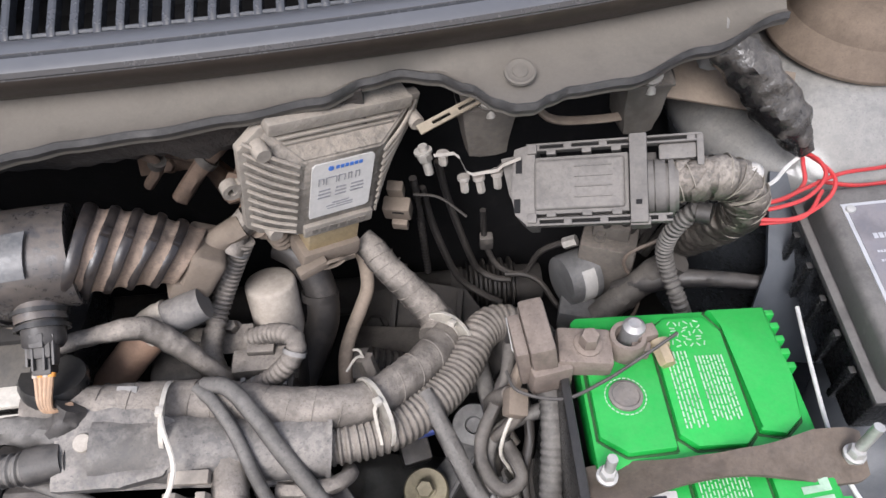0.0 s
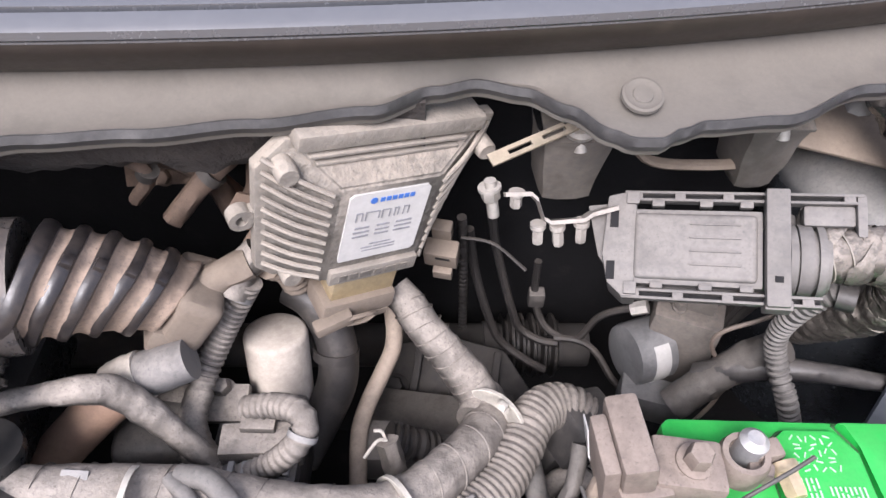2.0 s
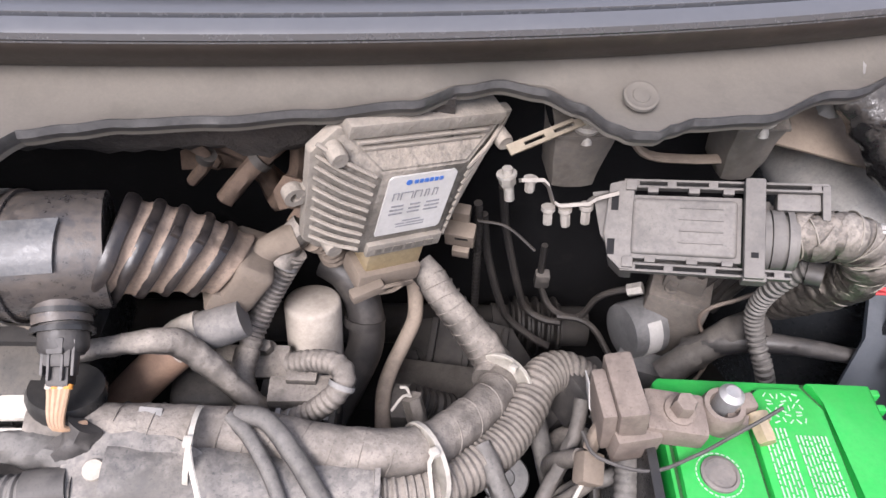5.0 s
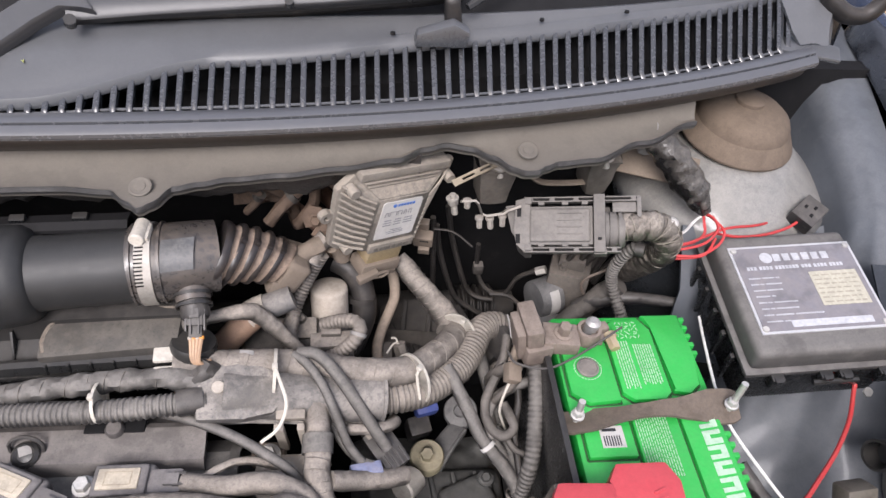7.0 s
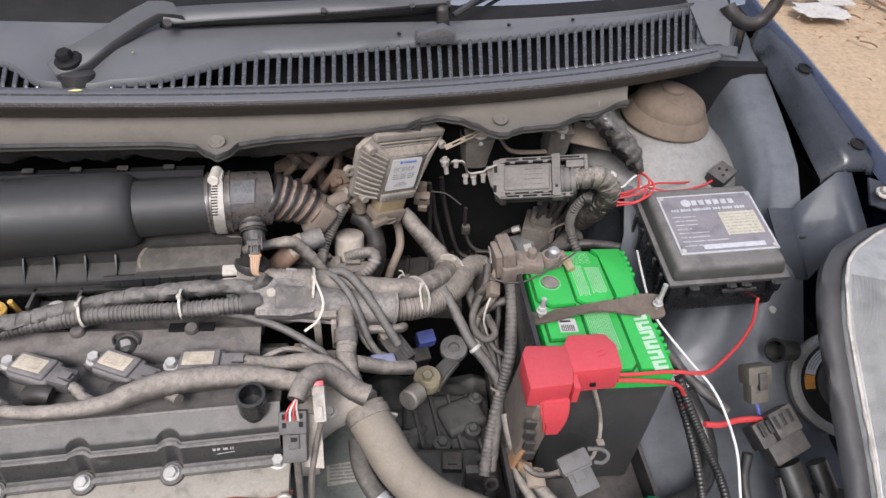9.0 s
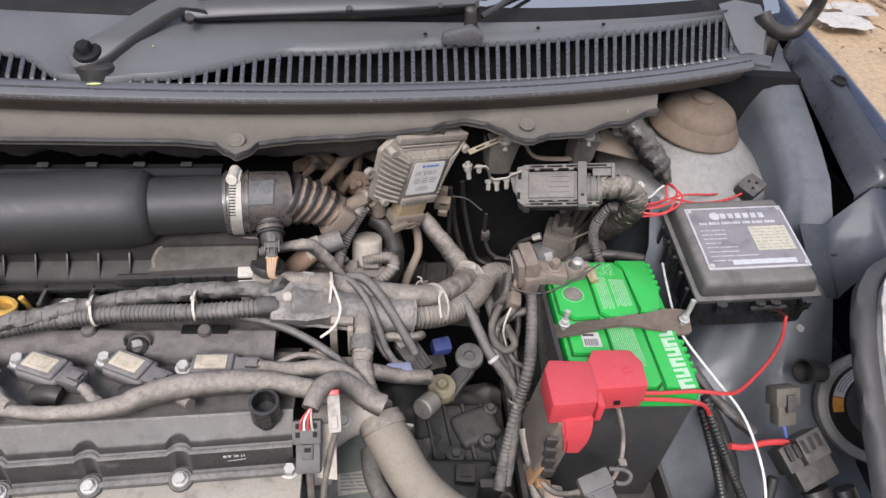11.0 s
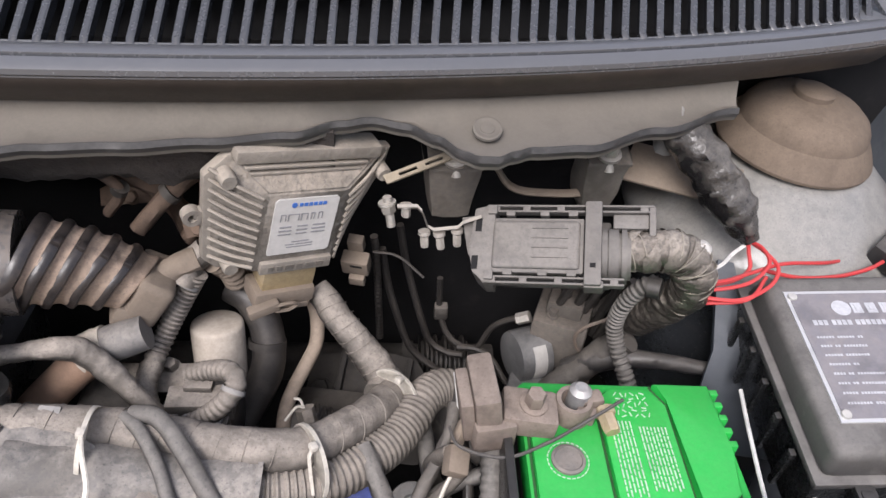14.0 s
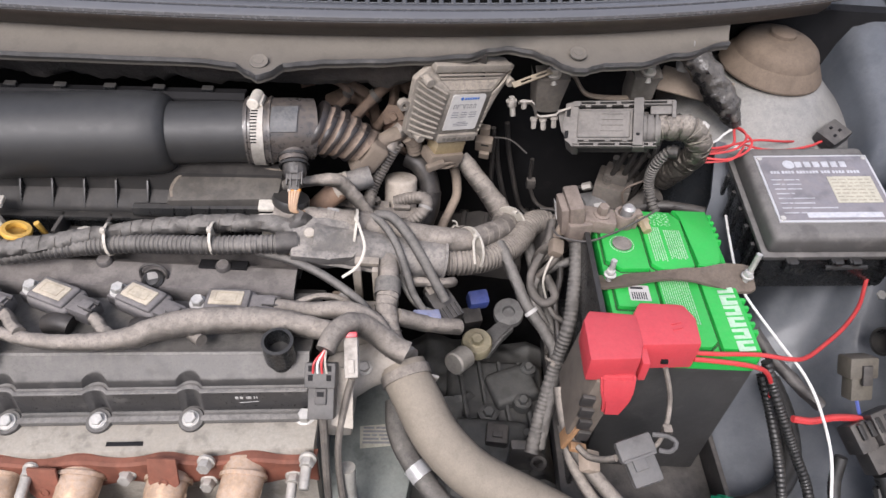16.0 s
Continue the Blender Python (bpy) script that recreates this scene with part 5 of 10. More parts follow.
FOLDR = surf("fold_rubber", (0.007, 0.007, 0.009), 0.32, dust=0.15, up=0.3, tint=(0.25, 0.20, 0.16), patch=55, mottle=1.9, soil=0.1)
BELL = surf("bellows_rubber", (0.05, 0.042, 0.036), 0.6, dust=0.97, up=0.15, tint=(0.42, 0.322, 0.248), patch=34, mottle=0.8, soil=0.8)


def bellows_at(s):
    """Centre, axis and radius of the bellows at s from 0 to 1."""
    c = Vector((-0.156, 0.219, 0.876)).lerp(Vector((-0.106, 0.247, 0.837)), s)
    c.z += 0.004 * math.sin(math.pi * s)
    d = Vector((0.86, 0.02, -0.52)).lerp(Vector((0.76, -0.12, -0.62)), s).normalized()
    return c, d, 0.0302 - 0.0090 * s ** 1.2


bm = B()
rows, n, folds = [], 40, 5
for i in range(91):
    s = i / 90
    c, d, q = bellows_at(s)
    up = (Vector((0, 0, 1)) - d * d.z).normalized()
    sd = d.cross(up)
    q *= 0.93 + 0.075 * (0.5 + 0.5 * math.cos(s * folds * 2 * math.pi)) ** 1.2
    rows.append([bm.verts.new(c + (sd * math.cos(2 * math.pi * k / n) + up * math.sin(2 * math.pi * k / n)) * q * (1 + 0.018 * noise.noise(Vector((i * 0.3, k * 0.4, 0))))) for k in range(n)])
for a, b in zip(rows, rows[1:]):
    for k in range(n):
        bm.faces.new((a[k], a[(k + 1) % n], b[(k + 1) % n], b[k]))
bm.faces.new(rows[-1])
bm.faces.new(rows[0][::-1])
part("bellows", bm, BELL, elbow, "earth-caked bellows folds", degrees=80)
for k in range(folds):
    c, d, q = bellows_at(k / folds)
    m, _ = axis(c, c + d)
    w = 0.0033 if k else 0.0040
    bm = B()
    lathe(bm, [(q * 0.95, -w), (q * 1.015, -w * 0.85), (q * 1.045, -w * 0.3), (q * 1.045, w * 0.3), (q * 1.015, w * 0.85), (q * 0.95, w)], m, 44)
    for v in bm.verts:
        v.co += (v.co - c).normalized() * 0.0007 * noise.noise(v.co * 90) + d * 0.0012 * noise.noise(v.co * 45 + Vector((k, 0, 0)))
    part("fold", bm, FOLDR, elbow, "black worn fold of the bellows")
    if k:
        # moulded cog on the crown of the fold
        up = (Vector((0, 0, 1)) - d * d.z).normalized()
        bm = B()
        box(bm, (0, 0, 0), (0.0052, 0.006, 0.005), basis(c + (up + Vector((0, -0.25, 0))).normalized() * q * 1.03, d, d.cross(up)), 0.0012)
        part("cog", bm, FOLDR, elbow)
bm = B()
sheet(bm, [[(x, 0.2105 + 0.20 * (x + 0.185) - 0.0340 * math.sin(a), 0.8790 - 0.04 * (x + 0.185) + 0.0336 * math.cos(a)) for a in span(0.25, 1.05, 7)] for x in span(-0.191, -0.166, 4)], 0.0012, (0, 1, -1))
part("flat_pad", bm, surf("worn_pad", (0.05, 0.055, 0.062), 0.30, dust=0.3, tint=(0.3, 0.28, 0.25), mottle=1.4, patch=40), elbow, "smooth blue-grey moulded pad")
bm = B()
box(bm, (-0.1005, 0.248, 0.832), (0.024, 0.040, 0.036), None, 0.006, (0, 36, 12), 3)
box(bm, (-0.112, 0.236, 0.824), (0.020, 0.022, 0.016), None, 0.004, (0, 30, 20), 2)
for v in bm.verts:
    v.co += Vector((1, 1, 1)) * 0.0012 * noise.noise(v.co * 70)
tube(bm, [(-0.098, 0.250, 0.838), (-0.084, 0.256, 0.844), (-0.070, 0.262, 0.848)], 0.0085, 16, 0.003, rough=0.2)
part("outlet", bm, EARTHY, elbow, "brown end boot of the bellows")

# ---- engine: valve cover, head, exhaust side ----
COVERL = surf("rubbed_cover_edge", (0.05, 0.05, 0.05), 0.4, dust=0.8, up=0.6, tint=(0.33, 0.315, 0.29), mottle=1.2, patch=30, soil=0.4)
eng = thing("engine", -0.30, 0.05, 0.60, "dusty four-cylinder petrol engine with a black ribbed valve cover", "engine")
bm = B()
BOLTX = (-0.249, -0.336, -0.421, -0.506)


def engine_at(x, y, z):
    """The engine's front edge sinks and comes forward a little towards its far end."""
    w = min(1.0, max(0.0, (0.06 - y) / 0.05))
    return Vector((x, y + 0.035 * (x + 0.249) * w, z + 0.050 * (x + 0.249) * w))


def pocket(x, half, reach, rest):
    """Front edge of a step, curving back round each screw well."""
    deep = [-0.0165 + reach * math.sqrt(max(0.0, 1 - ((x - b) / half) ** 2)) for b in BOLTX if abs(x - b) < half]
    return max([rest] + deep)


cols = [-0.80, -0.70, -0.62, -0.56] + span(-0.545, -0.1385, 300)
rows = []
for x in cols:
    ye, yl = pocket(x, 0.0158, 0.0212, -0.0020), pocket(x, 0.0128, 0.0125, -0.0092)
    ze = 0.7555 - (0.0165 - ye) * 0.78
    rows.append([engine_at(x, y, z) for y, z in ((0.125, 0.735), (0.105, 0.7500), (0.0225, 0.7530), (0.0205, 0.7560), (0.0175, 0.7564), (ye + 0.0020, ze + 0.0014), (ye + 0.0004, ze + 0.0002), (ye - 0.0005, ze - 0.0016), (min(ye - 0.0012, -0.0015 + 0.8 * (ye + 0.002)), 0.7318), (ye - 0.0032, 0.7306), (max(yl + 0.0008, -0.0078), 0.7312), (yl, 0.7309), (yl - 0.0008, 0.7298), (yl - 0.0018, 0.7040), (yl - 0.0032, 0.7022), (-0.0185, 0.7020), (-0.0205, 0.7012), (-0.0208, 0.6960))])
bm = B()
sheet(bm, rows, 0.006, (0, 0.3, -1))
part("valve_cover", bm, COVER, eng, degrees=32)
for lo, hi, lift in ((9, 12, 0.0007), (14, 17, 0.0006), (4, 6, 0.0006)):
    bm = B()
    sheet(bm, [[p + Vector((0, -0.0003, lift)) for p in (r[lo].lerp(r[lo + 1], 0.45), r[hi - 1], r[hi - 1].lerp(r[hi], 0.8))] if hi - lo > 2 else [r[4] + Vector((0, 0, lift)), r[4].lerp(r[5], 0.12) + Vector((0, 0, lift))] for r in rows[3:]], 0.0008, (0, 0.4, -1))
    part("cover_rib", bm, COVERL, eng, "pale rubbed edge of the cover step")
for x in BOLTX:
    o = engine_at(x, -0.0185, 0.7000)
    m = pose(o.x, o.y, o.z, 16, 0, 0)
    bm = B()
    lathe(bm, [(0.0124, -0.030), (0.0122, 0.0010), (0.0114, 0.0022), (0.0086, 0.0022), (0.0082, -0.001), (0, -0.001)], m, 30)
    part("bolt_post", bm, COVER, eng)
    bm = B()
    lathe(bm, [(0.0084, -0.001), (0.0084, 0.0030), (0.0078, 0.0038), (0.0062, 0.0038)], m, 26)
    hexbolt(bm, m @ Vector((0, 0, 0.003)), m @ Vector((0, 0, 0.0085)), 0.0058, 1.15)
    part("cover_bolt", bm, BOLT, eng)
bm = B()
random.seed(31)
for k, (u, w) in enumerate(((0, 0.003), (0.0045, 0.0028), (0.0095, 0.001), (0.012, 0.0032), (0.0165, 0.0012), (0.0188, 0.0012))):
    box(bm, engine_at(-0.205 + u, -0.0103, 0.7225), (w, 0.0006, 0.0034), None, 0, (0, 0, 2))
box(bm, engine_at(-0.194, -0.0107, 0.7160), (0.018, 0.0005, 0.0006), None, 0, (0, -9, 2))
part("chalk_mark", bm, surf("pale_chalk", (0.42, 0.41, 0.39), 0.8, soil=0.6), eng, "faint pale chalk marks")
bm = B()
hexbolt(bm, (-0.142, -0.012, 0.700), (-0.142, -0.016, 0.714), 0.0066, 1.4)
part("cover_bolt", bm, BOLT, eng)
bm = B()
lathe(bm, [(0.0, -0.01), (0.011, -0.01), (0.011, 0.0), (0.0145, 0.001), (0.0145, 0.028), (0.0115, 0.0285), (0.0105, 0.010), (0, 0.010)], pose(-0.164, 0.014, 0.760, 8, 0, 0), 28)
part("breather_stub", bm, BLACK, eng, "open black breather stub")
# raised corner plate of the cover
bm = B()
prism(bm, [(-0.80, 0.055), (-0.52, 0.050), (-0.440, 0.022), (-0.424, 0.002), (-0.428, -0.006), (-0.80, -0.006)], 0.772, Matrix.Identity(4), 0.004, 0.745)
part("cover_plate", bm, COVER, eng)
bm = B()
sheet(bm, [[engine_at(x, y, z) for y, z in ((-0.010, 0.6965), (-0.022, 0.6965), (-0.036, 0.6955), (-0.0465, 0.6925), (-0.0500, 0.6870), (-0.0500, 0.55))] for x in span(-0.80, -0.130, 16)], 0.02, (0, 0.6, -0.4))
part("cylinder_head", bm, HEAD, eng)
bm = B()
box(bm, engine_at(-0.306, -0.0405, 0.6950), (0.034, 0.004, 0.0012), None, 0.0004, (12, -3, 2))
part("casting_slot", bm, DARKM, eng)
bm = B()
box(bm, (-0.44, 0.065, 0.53), (0.62, 0.19, 0.26), None, 0.01)
part("block", bm, ENGINE, eng)
# exhaust manifold
bm = B()
pts = []
for x in span(-0.64, -0.126, 70):
    w = 0.5 + 0.5 * math.cos((x + 0.266) * 2 * math.pi / 0.079)
    top = 0.6870 + 0.0060 * w
    pts.append([engine_at(x, y, z) for y, z in ((-0.0490, top - 0.004), (-0.0500, top), (-0.0560, top), (-0.0585, top - 0.0025), (-0.0585, 0.662 - 0.010 * w), (-0.056, 0.655 - 0.010 * w))])
sheet(bm, pts, 0.005, (0, 1, -0.3))
part("exhaust_flange", bm, RUST, eng, "rust-brown exhaust manifold flange")
for x, top, lean in ((-0.194, 0.686, -0.020), (-0.266, 0.673, -0.006), (-0.346, 0.674, -0.010), (-0.421, 0.668, 0.004), (-0.500, 0.664, 0.0)):
    bm = B()
    tube(bm, [(x, -0.050, top - 0.010), (x, -0.070, top - 0.012), (x + lean * 0.3, -0.086, top - 0.024), (x + lean, -0.096, top - 0.060), (x + lean * 1.5, -0.098, top - 0.11), (x + lean * 1.5, -0.09, 0.46)], 0.0172, 22, 0.005, rough=0.05, radii=[0.0200, 0.0180, 0.0172, 0.0176, 0.0172, 0.0172])
    part("exhaust_pipe", bm, PIPE, eng, "heat-stained exhaust pipe")
    bm = B()
    ring(bm, (x, -0.0610, top - 0.011), (0, -0.95, -0.3), 0.0198, 0.004, 0.0022, 26)
    part("weld_bead", bm, PIPE, eng)
    bm = B()
    for side in (-1, 1):
        tube(bm, [(x + side * 0.0172, -0.072, top - 0.014), (x + lean * 0.3 + side * 0.0178, -0.088, top - 0.026), (x + lean + side * 0.0182, -0.097, top - 0.062), (x + lean * 1.5 + side * 0.0178, -0.099, top - 0.11)], 0.0022, 6, 0.004, rough=0.4)
    part("seam_weld", bm, PIPE, eng, "rough welded seam")
for x, y, z, long_ in ((-0.2265, -0.0595, 0.693, 0), (-0.2290, -0.0600, 0.660, 0), (-0.3030, -0.0615, 0.669, 0), (-0.388, -0.0645, 0.676, 1), (-0.1335, -0.056, 0.699, 1), (-0.1485, -0.057, 0.670, 1), (-0.455, -0.066, 0.660, 0)):
    bm = B()
    hexbolt(bm, (x, y + 0.003, z - 0.001), (x, y - 0.008, z + 0.002), 0.0066, 1.25)
    if long_:
        rod(bm, (x, y - 0.007, z + 0.002), (x, y - 0.027, z - 0.004), 0.0048, n=12, edge=0.001)
    part("manifold_stud", bm, ZINC, eng)
for x, y, z in ((-0.2635, -0.0625, 0.688), (-0.3735, -0.068, 0.672)):
    TM = basis((x, y - 0.004, z), (1, 0, 0), (0, 0.35, 0.94))
    bm = B()
    prism(bm, [(-0.014, -0.012), (-0.006, -0.020), (0.006, -0.020), (0.014, -0.012), (0.013, 0.016), (-0.013, 0.016)], 0.003, TM, 0.0008)
    part("shield_tab", bm, RUST, eng)
    bm = B()
    lathe(bm, [(0.0046, 0.0030), (0.0042, 0.0044), (0.0030, 0.0044), (0.0026, 0.0034), (0, 0.0034)], TM @ Matrix.Translation((0, -0.010, 0)), 16)
    part("tab_hole", bm, RUST, eng, "small threaded hole")


GREYD = surf("dusty_grey_steel", (0.07, 0.065, 0.06), 0.5, dust=0.8, up=0.5, tint=(0.205, 0.18, 0.15), mottle=1.6, patch=30, soil=0.7)
DULLZ = surf("dull_zinc", (0.34, 0.32, 0.29), 0.5, metal=0.5, dust=0.8, up=0.5, tint=(0.38, 0.345, 0.30))
STRIPM = surf("dusty_strip", (0.26, 0.22, 0.155), 0.5, metal=0.4, dust=0.75, up=0.4, tint=(0.40, 0.345, 0.27))


# ---- gas control unit on its strip ----
ecu = thing("control_unit", 0.0, 0.27, 0.84, "dust-caked finned aluminium engine control unit with a white label", "control unit")
EC = basis((0.0005, 0.2635, 0.878), (0.845, 0.493, -0.205), (0.11, -0.044, 0.99))


def loft(bm, lo, hi, z0, z1, m):
    a = [bm.verts.new(m @ Vector((x, y, z0))) for x, y in lo]
    b = [bm.verts.new(m @ Vector((x, y, z1))) for x, y in hi]
    k = len(a)
    bm.faces.new(a[::-1])
    bm.faces.new(b)
    for i in range(k):
        bm.faces.new((a[i], a[(i + 1) % k], b[(i + 1) % k], b[i]))


# Dusty casting like ALU, lightened so that the fin gaps look shaded
FINM = surf("dusty_fin_lightened", (0.14, 0.135, 0.125), 0.45, metal=0.4, dust=0.97, up=0.5, tint=(0.36, 0.318, 0.262), bump=0.6, mottle=0.5, soil=0.3)
EBASE = [(-0.061, 0.030), (-0.048, 0.0445), (0.062, 0.046), (0.060, 0.030), (0.040, -0.038), (0.030, -0.045), (-0.046, -0.045), (-0.056, -0.036)]
EPLAT = [(-0.0275, 0.022), (-0.0265, 0.0265), (0.0265, 0.0265), (0.0275, 0.024), (0.0265, -0.036), (0.0255, -0.037), (-0.026, -0.037), (-0.0275, -0.036)]
bm = B()
prism(bm, EBASE, -0.018, EC, 0.002, -0.026)
part("back_plate", bm, FINM, ecu)
bm = B()
loft(bm, [(x * 0.94, y * 0.93) for x, y in EBASE], EPLAT, -0.019, -0.0008, EC)
bmesh.ops.bevel(bm, geom=list(bm.edges), offset=0.0012, segments=2, affect="EDGES")
part("housing", bm, ALU, ecu)


def fin_blade(bm, p, q):
    n = (EC.to_3x3() @ Vector((-0.5 if p.x < q.x else 0.5, 0, 0.85))).normalized()
    tube(bm, [p + n * 0.0008, p.lerp(q, 0.5) + n * 0.0024, q + n * 0.0006], 0.0013, 6, 0.005)


for k in range(10):
    v0, v1 = 0.036 - 0.0076 * k, 0.0225 - 0.0062 * k
    bm = B()
    p, q = EC @ Vector((-0.058 + 0.0006 * k, v0, -0.0185)), EC @ Vector((-0.0285, v1, -0.0022))
    fin_blade(bm, p, q)
    part("cooling_fin", bm, FINM, ecu)
for k in range(10):
    v0, v1 = 0.037 - 0.0075 * k, 0.024 - 0.0060 * k
    bm = B()
    p, q = EC @ Vector((0.058 - 0.0024 * k, v0 + 0.004, -0.0185)), EC @ Vector((0.0285, v1 - 0.004, -0.0022))
    fin_blade(bm, p, q)
    part("cooling_fin", bm, FINM, ecu)
bm = B()
box(bm, (0.002, 0.0475, -0.018), (0.096, 0.009, 0.018), EC, 0.002)
part("top_ledge", bm, FINM, ecu)
for v, w in ((0.040, 0.082), (0.0355, 0.074)):
    bm = B()
    box(bm, (0.001, v, -0.0115), (w, 0.0018, 0.005), EC, 0.0006)
    part("top_rib", bm, FINM, ecu)
bm = B()
box(bm, (0.0, -0.0325, 0.0008), (0.050, 0.0095, 0.004), EC, 0.001)
part("lower_ledge", bm, FINM, ecu)
bm = B()
text_bars(bm, EC @ Vector((-0.020, -0.0325, 0.0030)), EC.to_3x3() @ Vector((1, 0, 0)), EC.to_3x3() @ Vector((0, 1, 0)), [[(0.0, 0.004), (0.006, 0.004), (0.012, 0.006), (0.020, 0.004), (0.026, 0.006), (0.034, 0.005)]], 0.004)
part("cast_marks", bm, ALU, ecu)
for x, y in ((-0.049, 0.032), (0.056, 0.030), (-0.040, -0.038)):
    bm = B()
    lathe(bm, [(0.0055, 0), (0.0052, 0.012), (0.0045, 0.013), (0, 0.013)], EC @ pose(x, y, -0.020), 16)
    part("screw_post", bm, FINM, ecu)
bm = B()
lathe(bm, [(0.0062, 0), (0.0062, 0.007), (0.003, 0.007), (0.003, 0.0), (0.0062, 0)], EC @ pose(-0.064, -0.002, -0.026), 18)
box(bm, (-0.058, -0.002, -0.0225), (0.010, 0.011, 0.006), EC, 0.001, (0, 0, 20))
part("mounting_ear", bm, FINM, ecu)
bm = B()
prism(bm, [(-0.0210, -0.0225), (0.0195, -0.0225), (0.0215, -0.0205), (0.0215, 0.0205), (0.0195, 0.0225), (-0.0195, 0.0225), (-0.0215, 0.0205), (-0.0215, -0.0205)], 0.0005, EC, 0, -0.0006)
lab = part("label", bm, WHITEL, ecu, "white dusty label with grey and blue print")
bm = B()
for k in range(6):
    box(bm, (-0.0045 + 0.0032 * k, 0.0178, 0.0008), (0.0023, 0.0025, 0.0004), EC)
lathe(bm, [(0.0019, 0), (0.0019, 0.0004), (0, 0.0004)], EC @ pose(-0.0090, 0.0178, 0.0006), 14)
part("logo_bars", bm, INKB, lab)
bm = B()
t = 0.0005
# rounded strokes standing for the product name
for x0, w in ((-0.0170, 0.0035), (-0.0120, 0.0075), (-0.0032, 0.0045), (0.0035, 0.0025), (0.0085, 0.003)):
    box(bm, (x0 + w / 2, 0.0105, 0.0008), (w, t, 0.0004), EC)
    box(bm, (x0 + 0.0004, 0.0080, 0.0008), (t, 0.0055, 0.0004), EC)
    box(bm, (x0 + w, 0.0080, 0.0008), (t, 0.0050, 0.0004), EC)
part("name_strokes", bm, INKG, lab)
bm = B()
for x0, w in ((-0.0165, 0.0085), (-0.0045, 0.0075), (0.0060, 0.0095)):
    for y in (0.0005, -0.0025, -0.0055):
        box(bm, (x0 + w / 2 + 0.0004 * y, y, 0.0008), (w * (0.9 if y > -0.001 else 1), 0.0010, 0.0004), EC)
text_bars(bm, EC @ Vector((-0.010, -0.0125, 0.0008)), EC.to_3x3() @ Vector((1, 0, 0)), EC.to_3x3() @ Vector((0, -1, 0)), [[(0.004, 0.012)], [(0.0, 0.006), (0.007, 0.012)], [(0.001, 0.018)]], 0.0009, 0.0022)
tagged(part("model_print", bm, INKG, lab), kind="stuff")
# plug and its cable
bm = B()
box(bm, (0.0, -0.050, -0.012), (0.038, 0.016, 0.020), EC, 0.002)
part("socket", bm, BRASS, ecu, "tan connector socket")
plug = thing("unit_plug", -0.005, 0.28, 0.79, "dusty multi-pin plug with a grey lever under the control unit", "plug")
bm = B()
box(bm, (-0.002, -0.064, -0.010), (0.044, 0.014, 0.024), EC, 0.003)
part("body", bm, EARTHY, plug)
bm = B()
box(bm, (-0.018, -0.068, 0.004), (0.022, 0.008, 0.008), EC, 0.002, (0, 0, 18))
tube(bm, [EC @ Vector(p) for p in ((-0.014, -0.066, 0.006), (-0.004, -0.0625, 0.008), (0.006, -0.066, 0.006), (0.0, -0.071, 0.006), (-0.01, -0.0705, 0.006))], 0.0014, 6, 0.003)
part("lever", bm, EARTHY, plug)
bm = B()
box(bm, (0.004, -0.073, -0.004), (0.026, 0.005, 0.012), EC, 0.001)
part("wire_cap", bm, EARTHY, plug)
cab = thing("unit_cable", 0.03, 0.26, 0.77, "thick taped cable running down from the control unit", "cable")
bm = B()
tube(bm, [(0.003, 0.287, 0.800), (0.010, 0.281, 0.796), (0.020, 0.270, 0.788), (0.032, 0.262, 0.777), (0.042, 0.256, 0.766), (0.052, 0.249, 0.755), (0.056, 0.240, 0.750), (0.052, 0.228, 0.752)], 0.0112, 18, 0.0015, rough=0.05, radii=[0.0095, 0.0105, 0.0105, 0.011, 0.0125, 0.0125, 0.0115], seed=3, wrap=0.0006, turn=0.010)
part("sleeve", bm, TAPE, cab)
winding([(0.010, 0.281, 0.796), (0.020, 0.270, 0.788), (0.032, 0.262, 0.777), (0.042, 0.256, 0.766), (0.052, 0.249, 0.755)], [0.0108, 0.0108, 0.0112, 0.0120, 0.0128], 0.008, cab, TAPE, seed=4)
bm = B()
for k in range(9):
    p = Vector((0.012, 0.279, 0.794)).lerp(Vector((0.052, 0.249, 0.755)), k / 8)
    ring(bm, p, (0.55, -0.4 + 0.1 * (k % 2), -0.5), 0.0108 + 0.00012 * k, 0.0006, 0.0005, 18)
part("tape_edge", bm, TAPE, cab)
# slotted strip and stud
strip = thing("slotted_strip", 0.075, 0.30, 0.905, "dull brass-coloured slotted metal strip", "metal strip")
SM = basis((0.057, 0.2885, 0.9015), (0.046, 0.021, 0.010), (0, 0.8, 0.35))
bm = B()
w, e = 0.0034, 0.0012
prism(bm, [(-0.006, e), (0.062, e), (0.062, w), (-0.006, w)], 0.0015, SM)
prism(bm, [(-0.006, -w), (0.062, -w), (0.062, -e), (-0.006, -e)], 0.0015, SM)
for a, b in ((-0.006, 0.004), (0.017, 0.023), (0.036, 0.062)):
    prism(bm, [(a, -e), (b, -e), (b, e), (a, e)], 0.0015, SM)
part("strip", bm, STRIPM, strip)
stud = thing("stud", 0.056, 0.288, 0.863, "pale steel stud with nut at the control unit corner", "stud")
bm = B()
rod(bm, (0.0565, 0.288, 0.862), (0.053, 0.291, 0.884), 0.0032, n=12)
part("shank", bm, ZINC, stud)
bm = B()
hexbolt(bm, (0.053, 0.291, 0.880), (0.0545, 0.2897, 0.872), 0.0052, 1.2)
part("nut", bm, ZINC, stud)
